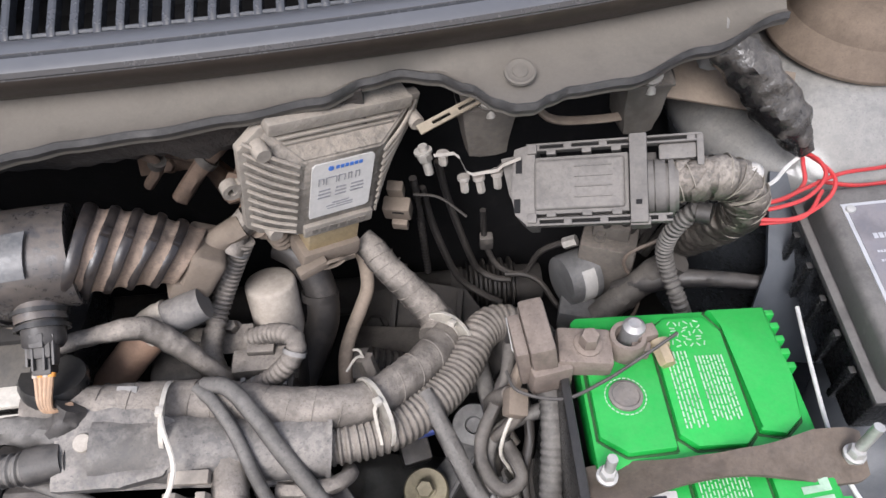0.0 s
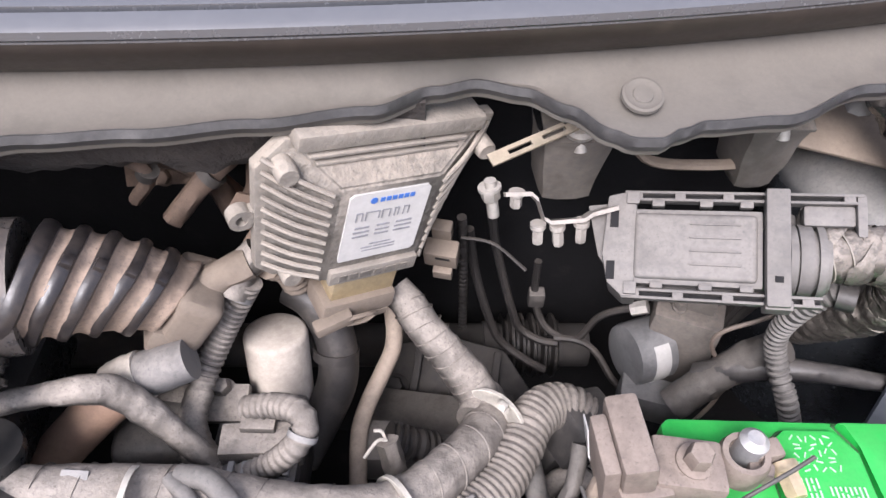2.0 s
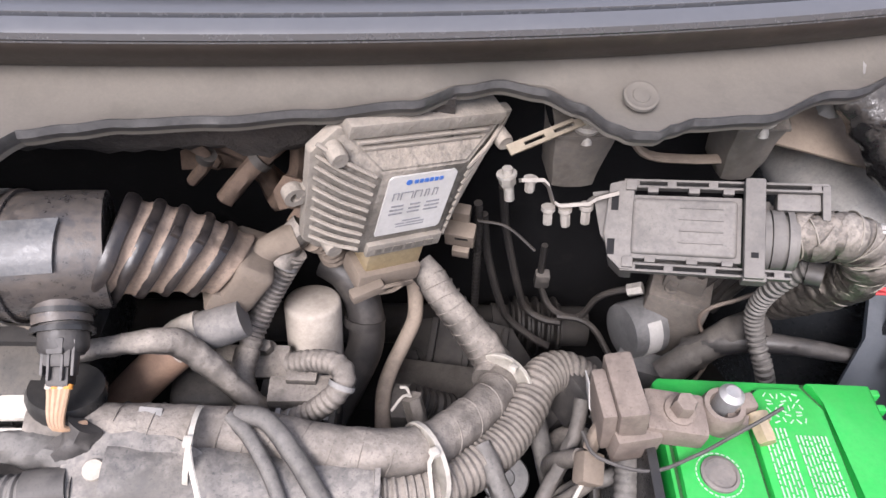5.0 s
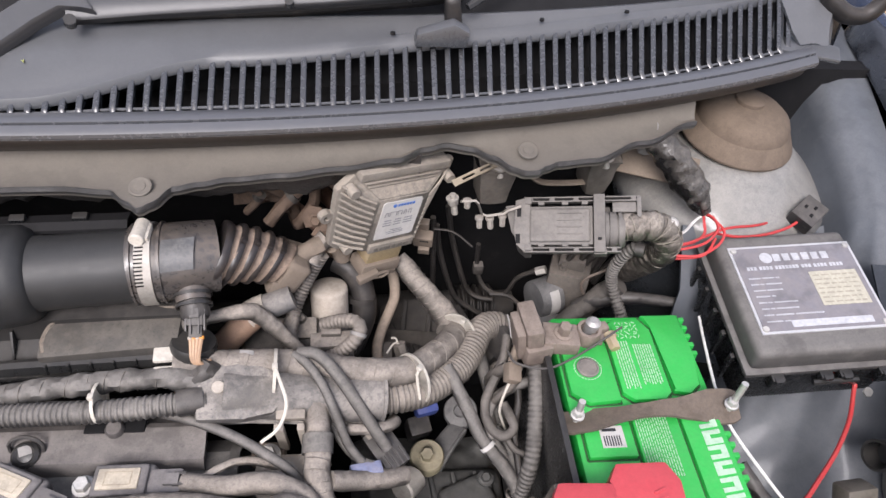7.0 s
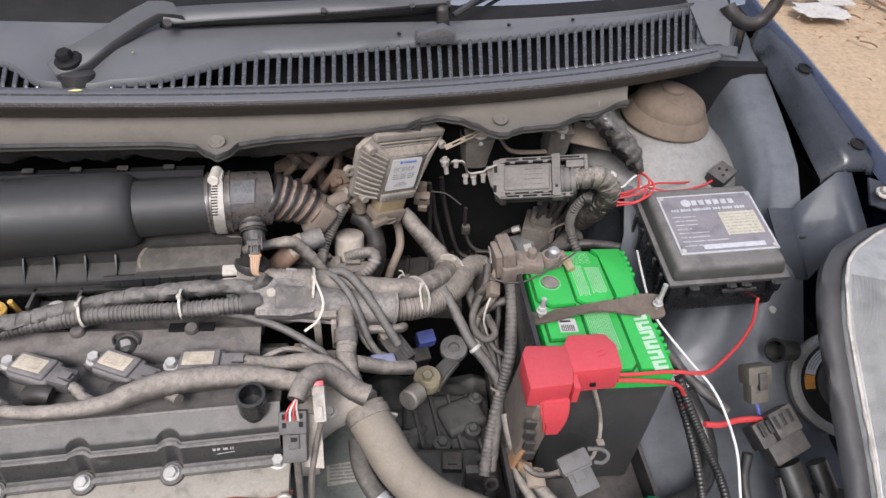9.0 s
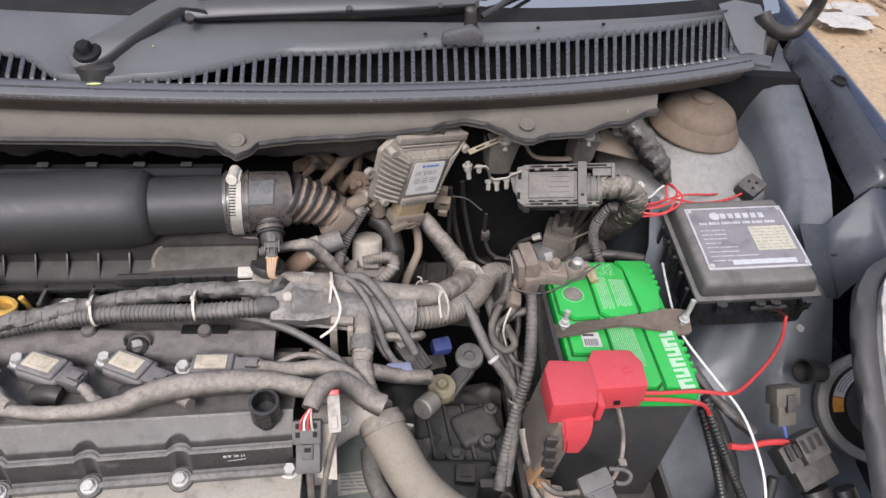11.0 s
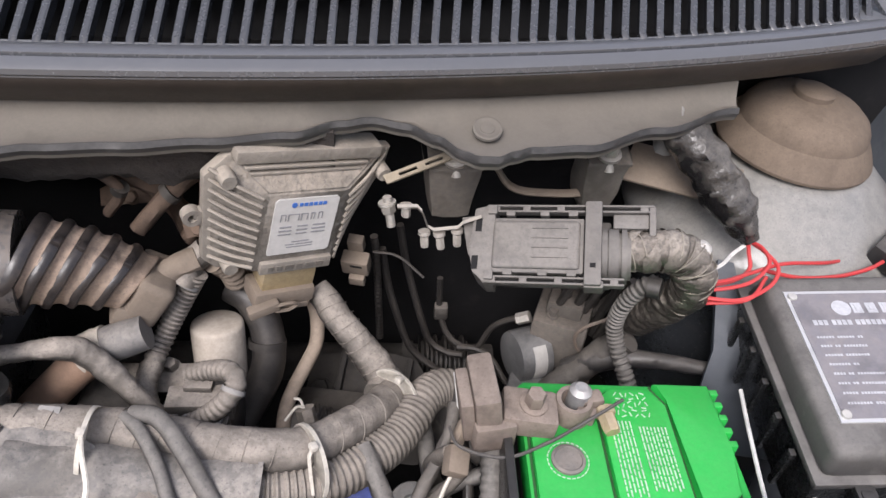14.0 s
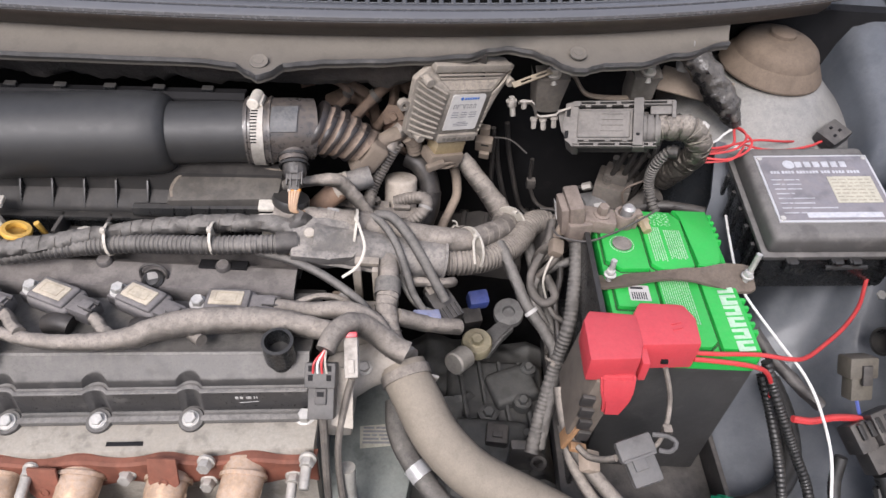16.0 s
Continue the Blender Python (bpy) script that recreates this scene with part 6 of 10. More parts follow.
for nm, (x, y, z), wd, lb in (("firewall_bracket", (0.098, 0.314, 0.882), 0.034, "dusty pressed bracket with a bolt on the firewall"), ("firewall_bracket", (0.206, 0.327, 0.884), 0.028, "dusty pressed bracket with a bolt on the firewall")):
    t = thing(nm, x, y, z, lb, "bracket", "brackets on the firewall")
    bm = B()
    m = basis((x, y, z), (1, 0.12, 0), (0, -0.15, 1))
    sheet(bm, [[m @ Vector((u * wd * (1 + 0.15 * v / 0.02), v, d)) for u, d in ((-0.56, -0.018), (-0.54, -0.002), (-0.48, 0.006), (-0.2, 0.008), (0.2, 0.008), (0.48, 0.006), (0.54, -0.002), (0.56, -0.018))] for v in span(-0.026, 0.020, 9)], 0.002, (0, 1, 0))
    sheet(bm, [[m @ Vector((u * wd, 0.020 + 0.004 * q / 0.018, 0.008 - q)) for u in span(-0.54, 0.54, 5)] for q in span(0, 0.02, 3)], 0.002, (0, 0, -1))
    for v in bm.verts:
        v.co += Vector((0.4, -1, 0.3)) * 0.0022 * noise.noise(v.co * 60)
    part("plate", bm, GREYD, t)
    bm = B()
    hexbolt(bm, (x, y - 0.004, z + 0.022), (x, y - 0.007, z + 0.032), 0.0065, 1.35)
    rod(bm, (x, y - 0.006, z + 0.024), (x + 0.001, y - 0.010, z + 0.012), 0.0035, n=10)
    part("bolt", bm, ZINC, t)
rail = thing("firewall_rail", 0.15, 0.335, 0.868, "dusty bent steel rail along the firewall", "rail")
bm = B()
tube(bm, [(0.110, 0.330, 0.895), (0.125, 0.330, 0.893), (0.143, 0.327, 0.872), (0.175, 0.328, 0.868), (0.21, 0.33, 0.870)], 0.004, 8, 0.004, flat=0.6)
part("bar", bm, EARTHY, rail)
bm = B()
prism(bm, [(-0.04, -0.012), (0.05, -0.016), (0.055, 0.018), (-0.03, 0.022)], 0.003, pose(0.262, 0.340, 0.880, 28, 6, -8), 0.001)
part("flange", bm, EARTHY, rail, "earth-brown sheet flange")

# ---- big engine loom plug with bail frame ----
PLUGG = surf("plug_grey_plastic", (0.075, 0.072, 0.068), 0.40, dust=0.62, up=0.9, tint=(0.285, 0.265, 0.24), mottle=0.8, patch=30, soil=0.35)
kp = thing("loom_plug", 0.165, 0.26, 0.87, "large dusty grey multi-pin plug locked by a bail frame", "plug")
KM = basis((0.1555, 0.2560, 0.8725), (0.95, -0.20, 0.195), (0.06, 0.86, 0.50))
bm = B()
box(bm, (-0.003, -0.001, 0.003), (0.056, 0.0330, 0.020), KM, 0.003, None, 3)
part("cover", bm, PLUGG, kp)
bm = B()
box(bm, (-0.003, -0.001, 0.0085), (0.0605, 0.0375, 0.005), KM, 0.0012)
part("cover_rim", bm, PLUGG, kp)
for k in range(4):
    bm = B()
    box(bm, (0.006, 0.010 - 0.0066 * k, 0.0132), (0.023, 0.0010, 0.0014), KM, 0.0003)
    part("grip_line", bm, PLUGG, kp)
bm = B()
box(bm, (0.002, 0, -0.010), (0.084, 0.042, 0.016), KM, 0.002)
part("body", bm, DARKP, kp)
bm = B()
prism(bm, [(-0.044, 0.024), (-0.034, 0.0265), (-0.030, 0.0265), (-0.030, -0.0265), (-0.036, -0.0265), (-0.043, -0.020), (-0.046, -0.006)], 0.012, KM, 0.0015, -0.012)
box(bm, (-0.0320, 0.0225, 0.0125), (0.006, 0.006, 0.003), KM, 0.0006)
box(bm, (-0.0320, -0.0225, 0.0125), (0.006, 0.006, 0.003), KM, 0.0006)
part("end_shell", bm, PLUGG, kp)
bm = B()
for u, v in ((-0.0405, 0.012), (-0.0415, -0.014)):
    box(bm, (u, v, 0.0123), (0.004, 0.009, 0.001), KM)
part("shell_slot", bm, DARKM, kp)
for v, u1 in ((0.0245, 0.070), (-0.0245, 0.052)):
    bm = B()
    w = u1 + 0.036
    box(bm, ((u1 - 0.036) / 2, v + 0.0018, 0.0085), (w, 0.0014, 0.006), KM, 0.0004)
    box(bm, ((u1 - 0.036) / 2, v - 0.0018, 0.0080), (w, 0.0014, 0.006), KM, 0.0004)
    for u in (-0.030, -0.010, 0.012, u1 - 0.006):
        box(bm, (u, v, 0.0085), (0.005, 0.0042, 0.0055), KM, 0.0005)
    part("frame_bar", bm, PLUGG, kp)
    # near-black strip painting the shade inside the bail slot
    bm = B()
    box(bm, ((u1 - 0.036) / 2, v, 0.0045), (w, 0.0030, 0.004), KM)
    part("frame_slot", bm, DARKM, kp)
    for u in (-0.020, 0.002, 0.020):
        bm = B()
        box(bm, (u, v - 0.0042 * (1 if v > 0 else -1), 0.0105), (0.006, 0.0032, 0.0045), KM, 0.0008)
        part("frame_lug", bm, PLUGG, kp)
bm = B()
box(bm, (0.0330, -0.0005, 0.0125), (0.0105, 0.056, 0.009), KM, 0.0013)
box(bm, (0.0335, -0.027, 0.008), (0.012, 0.005, 0.012), KM, 0.001)
part("frame_cross", bm, PLUGG, kp)
bm = B()
box(bm, (0.033, -0.016, 0.0174), (0.0035, 0.0028, 0.0008), KM)
part("frame_hole", bm, DARKM, kp)
bm = B()
box(bm, (0.0690, 0.0165, 0.0080), (0.0042, 0.020, 0.006), KM, 0.001)
box(bm, (0.0560, 0.0170, 0.0035), (0.022, 0.010, 0.010), KM, 0.0015)
part("frame_end", bm, PLUGG, kp)
for u, w in ((0.0400, 0.0016), (0.0455, 0.0030), (0.0520, 0.0016)):
    bm = B()
    lathe(bm, [(0.0150, -w), (0.0178, -w), (0.0178, w), (0.0150, w), (0.0150, -w)], KM @ pose(u, -0.003, -0.002, 0, 90, 0), 28)
    part("collar", bm, PLUGG, kp)
bm = B()
rod(bm, KM @ Vector((0.028, -0.003, -0.002)), KM @ Vector((0.056, -0.003, -0.002)), 0.0152, n=26)
part("neck", bm, PLUGG, kp)
karm = thing("plug_bracket", 0.09, 0.28, 0.87, "bent zinc bracket with pale bolts holding the plug", "bracket")
bm = B()
wv = Vector((0, 0.0050, -0.0044))
pts = [Vector(p) for p in ((0.060, 0.282, 0.884), (0.073, 0.282, 0.885), (0.0765, 0.281, 0.882), (0.081, 0.280, 0.870), (0.085, 0.280, 0.8675), (0.101, 0.278, 0.872), (0.104, 0.277, 0.877), (0.115, 0.275, 0.884))]
sheet(bm, [[p - wv, p + wv] for p in pts], 0.0022, (0.2, -0.5, -0.8))
part("arm", bm, DULLZ, karm)
bm = B()
prism(bm, [(-0.014, 0.016), (0.004, 0.018), (0.008, -0.020), (0.000, -0.022), (-0.008, -0.010)], 0.003, basis((0.117, 0.268, 0.868), (0.95, -0.2, 0.2), (0.06, 0.86, 0.5)), 0.001)
part("plate", bm, PLUGG, karm)
bm = B()
rod(bm, (0.1135, 0.2665, 0.873), (0.1125, 0.2650, 0.8755), 0.0022, n=10)
part("plate_hole", bm, DARKM, karm)
for p, q in (((0.079, 0.279, 0.866), (0.080, 0.2765, 0.854)), ((0.089, 0.279, 0.866), (0.091, 0.2765, 0.853)), ((0.101, 0.278, 0.870), (0.102, 0.2755, 0.857)), ((0.066, 0.281, 0.886), (0.0662, 0.279, 0.877))):
    bm = B()
    hexbolt(bm, p, q, 0.0031, 1.35)
    part("bolt", bm, DULLZ, karm)

TWINE = surf("twine", (0.22, 0.20, 0.165), 0.5, dust=0.4, tint=(0.36, 0.32, 0.27))
WRAPD = surf("dark_shiny_wrap", (0.014, 0.0125, 0.011), 0.30, dust=0.85, up=0.92, tint=(0.32, 0.285, 0.245), bump=0.9, scale=90, patch=48, mottle=1.6, soil=0.6)
WRAPT = surf("dusty_wrap_tape", (0.02, 0.018, 0.016), 0.30, dust=0.95, up=0.85, tint=(0.36, 0.325, 0.28), bump=0.9, scale=110, patch=55, mottle=1.3, soil=0.8)
# taped branch from the plug, silver patch, corrugated run, red wires
br = thing("plug_harness", 0.235, 0.235, 0.86, "thick shiny taped loom bending down from the plug", "wiring loom")
HLINE = [(0.203, 0.2455, 0.8810), (0.218, 0.2440, 0.8850), (0.234, 0.2440, 0.8860), (0.247, 0.2430, 0.8800), (0.2545, 0.2415, 0.8670), (0.2555, 0.2450, 0.8510), (0.2520, 0.2550, 0.8320), (0.2465, 0.2660, 0.8110), (0.2420, 0.2760, 0.7900)]
bm = B()
tube(bm, HLINE, 0.0155, 26, 0.0016, rough=0.14, wrap=0.0013, turn=0.0075, radii=[0.0118, 0.0118, 0.0124, 0.0128, 0.0130, 0.0132, 0.0130, 0.0125, 0.0115], seed=7)
part("sleeve", bm, WRAPD, br)
# torn, overlapping ends of tape lying on the sleeve
hl_pts = path(HLINE, 0.002)
rnd = random.Random(21)
for k in range(15):
    i = 3 + k * 3
    if i + 5 >= len(hl_pts):
        break
    q = 0.0121 + 0.0010 * math.sin(math.pi * min(1.0, i / 34))
    bm = B()
    rows = []
    a0, wide = rnd.uniform(0, 6.28), rnd.uniform(1.6, 3.6)
    for j in range(6):
        c = hl_pts[i + j]
        d = (hl_pts[min(i + j + 1, len(hl_pts) - 1)] - hl_pts[i + j - 1]).normalized()
        up = (Vector((0, 0, 1)) - d * d.z).normalized()
        sd = d.cross(up)
        row = []
        for n in range(15):
            a = a0 + 0.22 * j + wide * n / 14
            r = q + 0.0011 + 0.0011 * noise.noise(Vector((j * 0.8 + k * 7, n * 0.55, 0))) - (0.0010 if j in (0, 5) else 0)
            row.append(c + (sd * math.cos(a) + up * math.sin(a)) * r)
        rows.append(row)
    sheet(bm, rows, 0.0006, (0, 0, -1))
    part("tape_lap", bm, WRAPT if k < 7 else WRAPD, br, degrees=60)
for k, i in enumerate(list(range(2, 8, 2)) + list(range(16, len(hl_pts) - 2, 2))):
    d = (hl_pts[i + 1] - hl_pts[i - 1]).normalized() + Vector([rnd.uniform(-0.30, 0.30) for _ in range(3)])
    q = 0.0126 if i < 8 else 0.0140 - 0.00010 * max(0, i - 22)
    bm = B()
    ring(bm, hl_pts[i] + Vector([rnd.uniform(-0.0008, 0.0008) for _ in range(3)]), d, q, 0.0007, 0.0005, 22)
    part("twine_turn", bm, TWINE, br, "pale thread wound round the loom" if k == 0 else "")
bm = B()
sheet(bm, [[Vector((0.2475, 0.2430, 0.8780)) + Vector((0.0162 * math.sin(b) * math.cos(a) + 0.006 * math.sin(a), 0.0162 * math.sin(b) * math.sin(a) - 0.002, 0.0162 * math.cos(b))) * (1 + 0.05 * noise.noise(Vector((a * 2, b * 4, 1)))) for b in span(0.12, 0.80, 6)] for a in span(-0.2, 2.4, 10)], 0.0008, (0, 0, -1))
part("foil_patch", bm, surf("pale_foil", (0.66, 0.63, 0.58), 0.38, dust=0.25, tint=(0.45, 0.41, 0.36), soil=0.3), br, "pale shiny foil patch", degrees=60)
sp = thing("corrugated_conduit", 0.225, 0.255, 0.80, "dusty black corrugated conduit hanging behind the battery", "conduit")
bm = B()
tube(bm, [(0.238, 0.250, 0.853), (0.229, 0.251, 0.849), (0.2205, 0.254, 0.830), (0.2195, 0.257, 0.805), (0.225, 0.250, 0.785), (0.232, 0.238, 0.770), (0.240, 0.230, 0.750)], 0.0064, 14, corr=0.0013, pitch=0.0034)
part("tube", bm, LOOM, sp)
bm = B()
rod(bm, (0.2375, 0.2445, 0.8525), (0.2300, 0.2485, 0.8510), 0.0072, n=16)
part("end_cuff", bm, DARKP, sp)
pt = thing("taped_loom", 0.28, 0.30, 0.89, "black plastic-wrapped loom running past the strut tower", "wiring loom")
bm = B()
tube(bm, [(0.243, 0.335, 0.932), (0.253, 0.322, 0.927), (0.266, 0.315, 0.916), (0.279, 0.308, 0.902), (0.292, 0.299, 0.888), (0.303, 0.291, 0.873), (0.309, 0.286, 0.864)], 0.015, 18, 0.002, rough=0.22, wrap=0.0008, radii=[0.011, 0.014, 0.0165, 0.0165, 0.016, 0.014, 0.006], seed=9)
part("sleeve", bm, surf("black_wrap", (0.006, 0.006, 0.007), 0.16, dust=0.42, up=1.0, tint=(0.34, 0.315, 0.28), bump=1.0, scale=60, patch=40, soil=0.9), pt)
bm = B()
tube(bm, [(0.240, 0.32, 0.945), (0.246, 0.325, 0.925), (0.245, 0.33, 0.91)], 0.008, 8, 0.004, rough=0.3)
part("clip", bm, GREYP, pt)
rw = thing("red_wires", 0.29, 0.265, 0.855, "bunch of bright red wires coming out of a taped loom", "wires")
wires = [
    [(0.309, 0.286, 0.864), (0.318, 0.276, 0.862), (0.322, 0.262, 0.860), (0.312, 0.248, 0.856), (0.290, 0.237, 0.853), (0.268, 0.237, 0.853), (0.252, 0.243, 0.853)],
    [(0.309, 0.286, 0.864), (0.314, 0.276, 0.866), (0.314, 0.262, 0.864), (0.300, 0.250, 0.858), (0.280, 0.245, 0.855), (0.262, 0.246, 0.852), (0.250, 0.249, 0.850)],
    [(0.308, 0.285, 0.863), (0.305, 0.275, 0.862), (0.302, 0.262, 0.858), (0.288, 0.253, 0.855), (0.268, 0.252, 0.850), (0.250, 0.252, 0.846)],
    [(0.250, 0.242, 0.864), (0.275, 0.244, 0.862), (0.300, 0.256, 0.860), (0.330, 0.270, 0.858), (0.37, 0.283, 0.850), (0.405, 0.305, 0.838), (0.425, 0.318, 0.834)],
    [(0.250, 0.246, 0.842), (0.270, 0.240, 0.846), (0.295, 0.238, 0.853), (0.312, 0.256, 0.857)],
]
for k, w in enumerate(wires):
    bm = B()
    tube(bm, w, 0.0014, 7, 0.003)
    part("wire", bm, REDW, rw)
bm = B()
tube(bm, [(0.308, 0.285, 0.863), (0.296, 0.278, 0.859), (0.285, 0.268, 0.856), (0.268, 0.26, 0.853)], 0.0014, 6, 0.003)
part("wire", bm, WHITEW, rw, "white striped wire")
bm = B()
tube(bm, [(0.318, 0.272, 0.850), (0.345, 0.270, 0.846), (0.375, 0.273, 0.846), (0.400, 0.280, 0.848), (0.414, 0.287, 0.850)], 0.0015, 8, 0.004)
part("wire", bm, REDW, rw)
bc = thing("relay_socket", 0.430, 0.300, 0.842, "small dark relay socket lying on the strut tower", "relay")
bm = B()
box(bm, (0.430, 0.298, 0.851), (0.036, 0.026, 0.016), None, 0.002, (12, -8, 38))
part("body", bm, DARKP, bc)
bm = B()
for u, v in ((-0.006, -0.004), (0.006, -0.002), (0.0, 0.006)):
    box(bm, (u, v, 0.0085), (0.004, 0.003, 0.001), pose(0.430, 0.298, 0.851, 12, -8, 38))
part("slot", bm, DARKM, bc)

# ---- brake modulator and pipes ----
ABSM = surf("dusty_modulator", (0.09, 0.083, 0.075), 0.6, dust=0.85, up=0.55, tint=(0.225, 0.195, 0.165), mottle=1.2, patch=30, soil=0.5)
abs_ = thing("brake_modulator", 0.19, 0.31, 0.69, "dusty brake modulator block with a round grey motor", "brake modulator")
bm = B()
box(bm, (0.204, 0.328, 0.702), (0.046, 0.050, 0.10), None, 0.004, (0, 0, -20))
box(bm, (0.205, 0.330, 0.757), (0.030, 0.030, 0.016), None, 0.003, (0, 0, -20))
part("block", bm, ABSM, abs_)
for k in range(3):
    bm = B()
    hexbolt(bm, (0.192 + 0.011 * k, 0.318 + 0.004 * k, 0.752), (0.192 + 0.011 * k, 0.317 + 0.004 * k, 0.760), 0.0042, 1.2)
    part("union_nut", bm, ABSM, abs_)
bm = B()
m, h = axis((0.188, 0.316, 0.712), (0.160, 0.305, 0.713))
lathe(bm, [(0, 0), (0.0225, 0), (0.0225, h - 0.006), (0.0215, h - 0.002), (0.012, h), (0, h)], m, 36)
part("motor", bm, MOTOR, abs_, "grey cylindrical motor", degrees=50)
bm = B()
lathe(bm, [(0.0227, 0.006), (0.0230, 0.006), (0.0230, 0.018), (0.0227, 0.018)], m, 20, -30, 60)
part("motor_label", bm, WHITEL, abs_)
bm = B()
box(bm, (0.180, 0.285, 0.690), (0.044, 0.022, 0.026), None, 0.004, (0, 0, -15))
part("connector", bm, MOTOR, abs_)
for k in range(4):
    bm = B()
    x0 = 0.205 + 0.012 * k
    tube(bm, [(x0, 0.30 + 0.006 * k, 0.845), (x0 - 0.004, 0.31, 0.80), (x0 - 0.010 + 0.004 * (k % 2), 0.325, 0.75), (x0 - 0.008, 0.33, 0.72)], 0.0036, 8, 0.005)
    part("feed_hose", bm, HOSE, abs_)
for k, (a, b) in enumerate((((0.232, 0.315, 0.80), (0.205, 0.335, 0.725)), ((0.250, 0.315, 0.795), (0.222, 0.335, 0.72)), ((0.212, 0.318, 0.795), (0.238, 0.337, 0.728)), ((0.196, 0.320, 0.79), (0.226, 0.338, 0.715)), ((0.262, 0.318, 0.785), (0.240, 0.335, 0.71)))):
    bm = B()
    a, b = Vector(a), Vector(b)
    tube(bm, [a, a.lerp(b, 0.5) + Vector((0.003 * (k % 3 - 1), 0.004, 0)), b], 0.0042, 10, 0.006, rough=0.12, seed=k)
    part("feed_hose", bm, HOSE, abs_)
sw = thing("stray_wire", 0.21, 0.29, 0.74, "thin brown wire curling down over the brake modulator", "wire")
bm = B()
tube(bm, [(0.235, 0.285, 0.790), (0.222, 0.284, 0.782), (0.209, 0.284, 0.774), (0.203, 0.284, 0.764), (0.206, 0.284, 0.752), (0.215, 0.283, 0.738), (0.221, 0.280, 0.722), (0.219, 0.275, 0.705), (0.208, 0.268, 0.690)], 0.0015, 8, 0.003)
part("strand", bm, surf("brown_wire", (0.10, 0.075, 0.06), 0.5, dust=0.4), sw)
PIPED = surf("dark_steel_pipe", (0.016, 0.015, 0.015), 0.4, dust=0.5, up=0.9, tint=(0.16, 0.14, 0.12))
bp = thing("brake_pipes", 0.12, 0.335, 0.69, "thin dusty steel brake pipes with a fitting", "pipes")
for pts in (
    [(0.176, 0.329, 0.738), (0.160, 0.333, 0.730), (0.146, 0.336, 0.716), (0.135, 0.336, 0.690), (0.118, 0.340, 0.690), (0.107, 0.345, 0.700), (0.100, 0.35, 0.722), (0.098, 0.35, 0.76)],
    [(0.189, 0.300, 0.678), (0.176, 0.304, 0.666), (0.163, 0.314, 0.669), (0.150, 0.328, 0.683), (0.136, 0.334, 0.690), (0.118, 0.338, 0.688)],
    [(0.048, 0.350, 0.79), (0.055, 0.35, 0.745), (0.070, 0.343, 0.694), (0.080, 0.340, 0.676), (0.100, 0.333, 0.663), (0.114, 0.330, 0.656)],
    [(0.062, 0.37, 0.80), (0.070, 0.37, 0.752), (0.088, 0.362, 0.686), (0.097, 0.36, 0.667), (0.112, 0.354, 0.662), (0.126, 0.350, 0.664)],
):
    bm = B()
    tube(bm, pts, 0.0028 if pts[0][0] > 0.1 else 0.0034, 8, 0.004)
    part("pipe", bm, PIPED, bp)
bm = B()
rod(bm, (0.176, 0.329, 0.739), (0.166, 0.331, 0.733), 0.0052, n=6)
part("fitting", bm, ZINC, bp)
bm = B()
box(bm, (0.101, 0.349, 0.722), (0.012, 0.010, 0.014), None, 0.002)
part("joint", bm, HOSE, bp)
rt = thing("drain_tube", 0.045, 0.34, 0.75, "thin dusty rubber tube hanging behind the unit", "tube")
bm = B()
tube(bm, [(0.042, 0.338, 0.812), (0.044, 0.340, 0.79), (0.046, 0.340, 0.745), (0.048, 0.340, 0.695)], 0.0033, 10, 0.005, corr=0.0004, pitch=0.004)
part("tube", bm, PIPED, rt)
tw = thing("twig_wire", 0.07, 0.31, 0.81, "thin stray wire end behind the unit", "wire")
bm = B()
tube(bm, [(0.042, 0.325, 0.807), (0.062, 0.318, 0.809), (0.082, 0.305, 0.800)], 0.0011, 6, 0.003)
part("strand", bm, PIPED, tw)
sc = thing("small_connector", 0.030, 0.312, 0.806, "small dusty beige two-pin connector hanging on its bracket", "connector")
bm = B()
box(bm, (0.030, 0.312, 0.806), (0.021, 0.012, 0.018), None, 0.002, (20, 0, -10))
part("body", bm, EARTHY, sc)
bm = B()
box(bm, (0.0305, 0.3055, 0.8085), (0.009, 0.002, 0.003), None, 0, (20, 0, -10))
part("slot", bm, DARKM, sc)
bm = B()
box(bm, (0.030, 0.316, 0.822), (0.012, 0.008, 0.014), None, 0.001, (20, 0, -10))
box(bm, (0.031, 0.309, 0.792), (0.012, 0.006, 0.010), None, 0.001, (20, 0, -10))
part("tail", bm, EARTHY, sc)
# long grey arm behind the battery
gl = thing("clutch_line", 0.27, 0.255, 0.765, "dusty grey plastic channel behind the battery", "channel")
bm = B()
tube(bm, [(0.200, 0.278, 0.732), (0.222, 0.270, 0.752), (0.250, 0.263, 0.763), (0.290, 0.256, 0.764), (0.325, 0.252, 0.762), (0.338, 0.250, 0.760)], 0.0065, 16, 0.003, flat=1.1, rough=0.12, radii=[0.0080, 0.0080, 0.0068, 0.0058, 0.0052, 0.0060])
part("channel", bm, DARKP, gl, "dull grey plastic channel")
bm = B()
tube(bm, [(0.185, 0.265, 0.715), (0.205, 0.272, 0.733), (0.225, 0.275, 0.755), (0.24, 0.272, 0.775)], 0.011, 14, 0.002, rough=0.14, wrap=0.0006)
part("sleeve", bm, HOSE, gl)


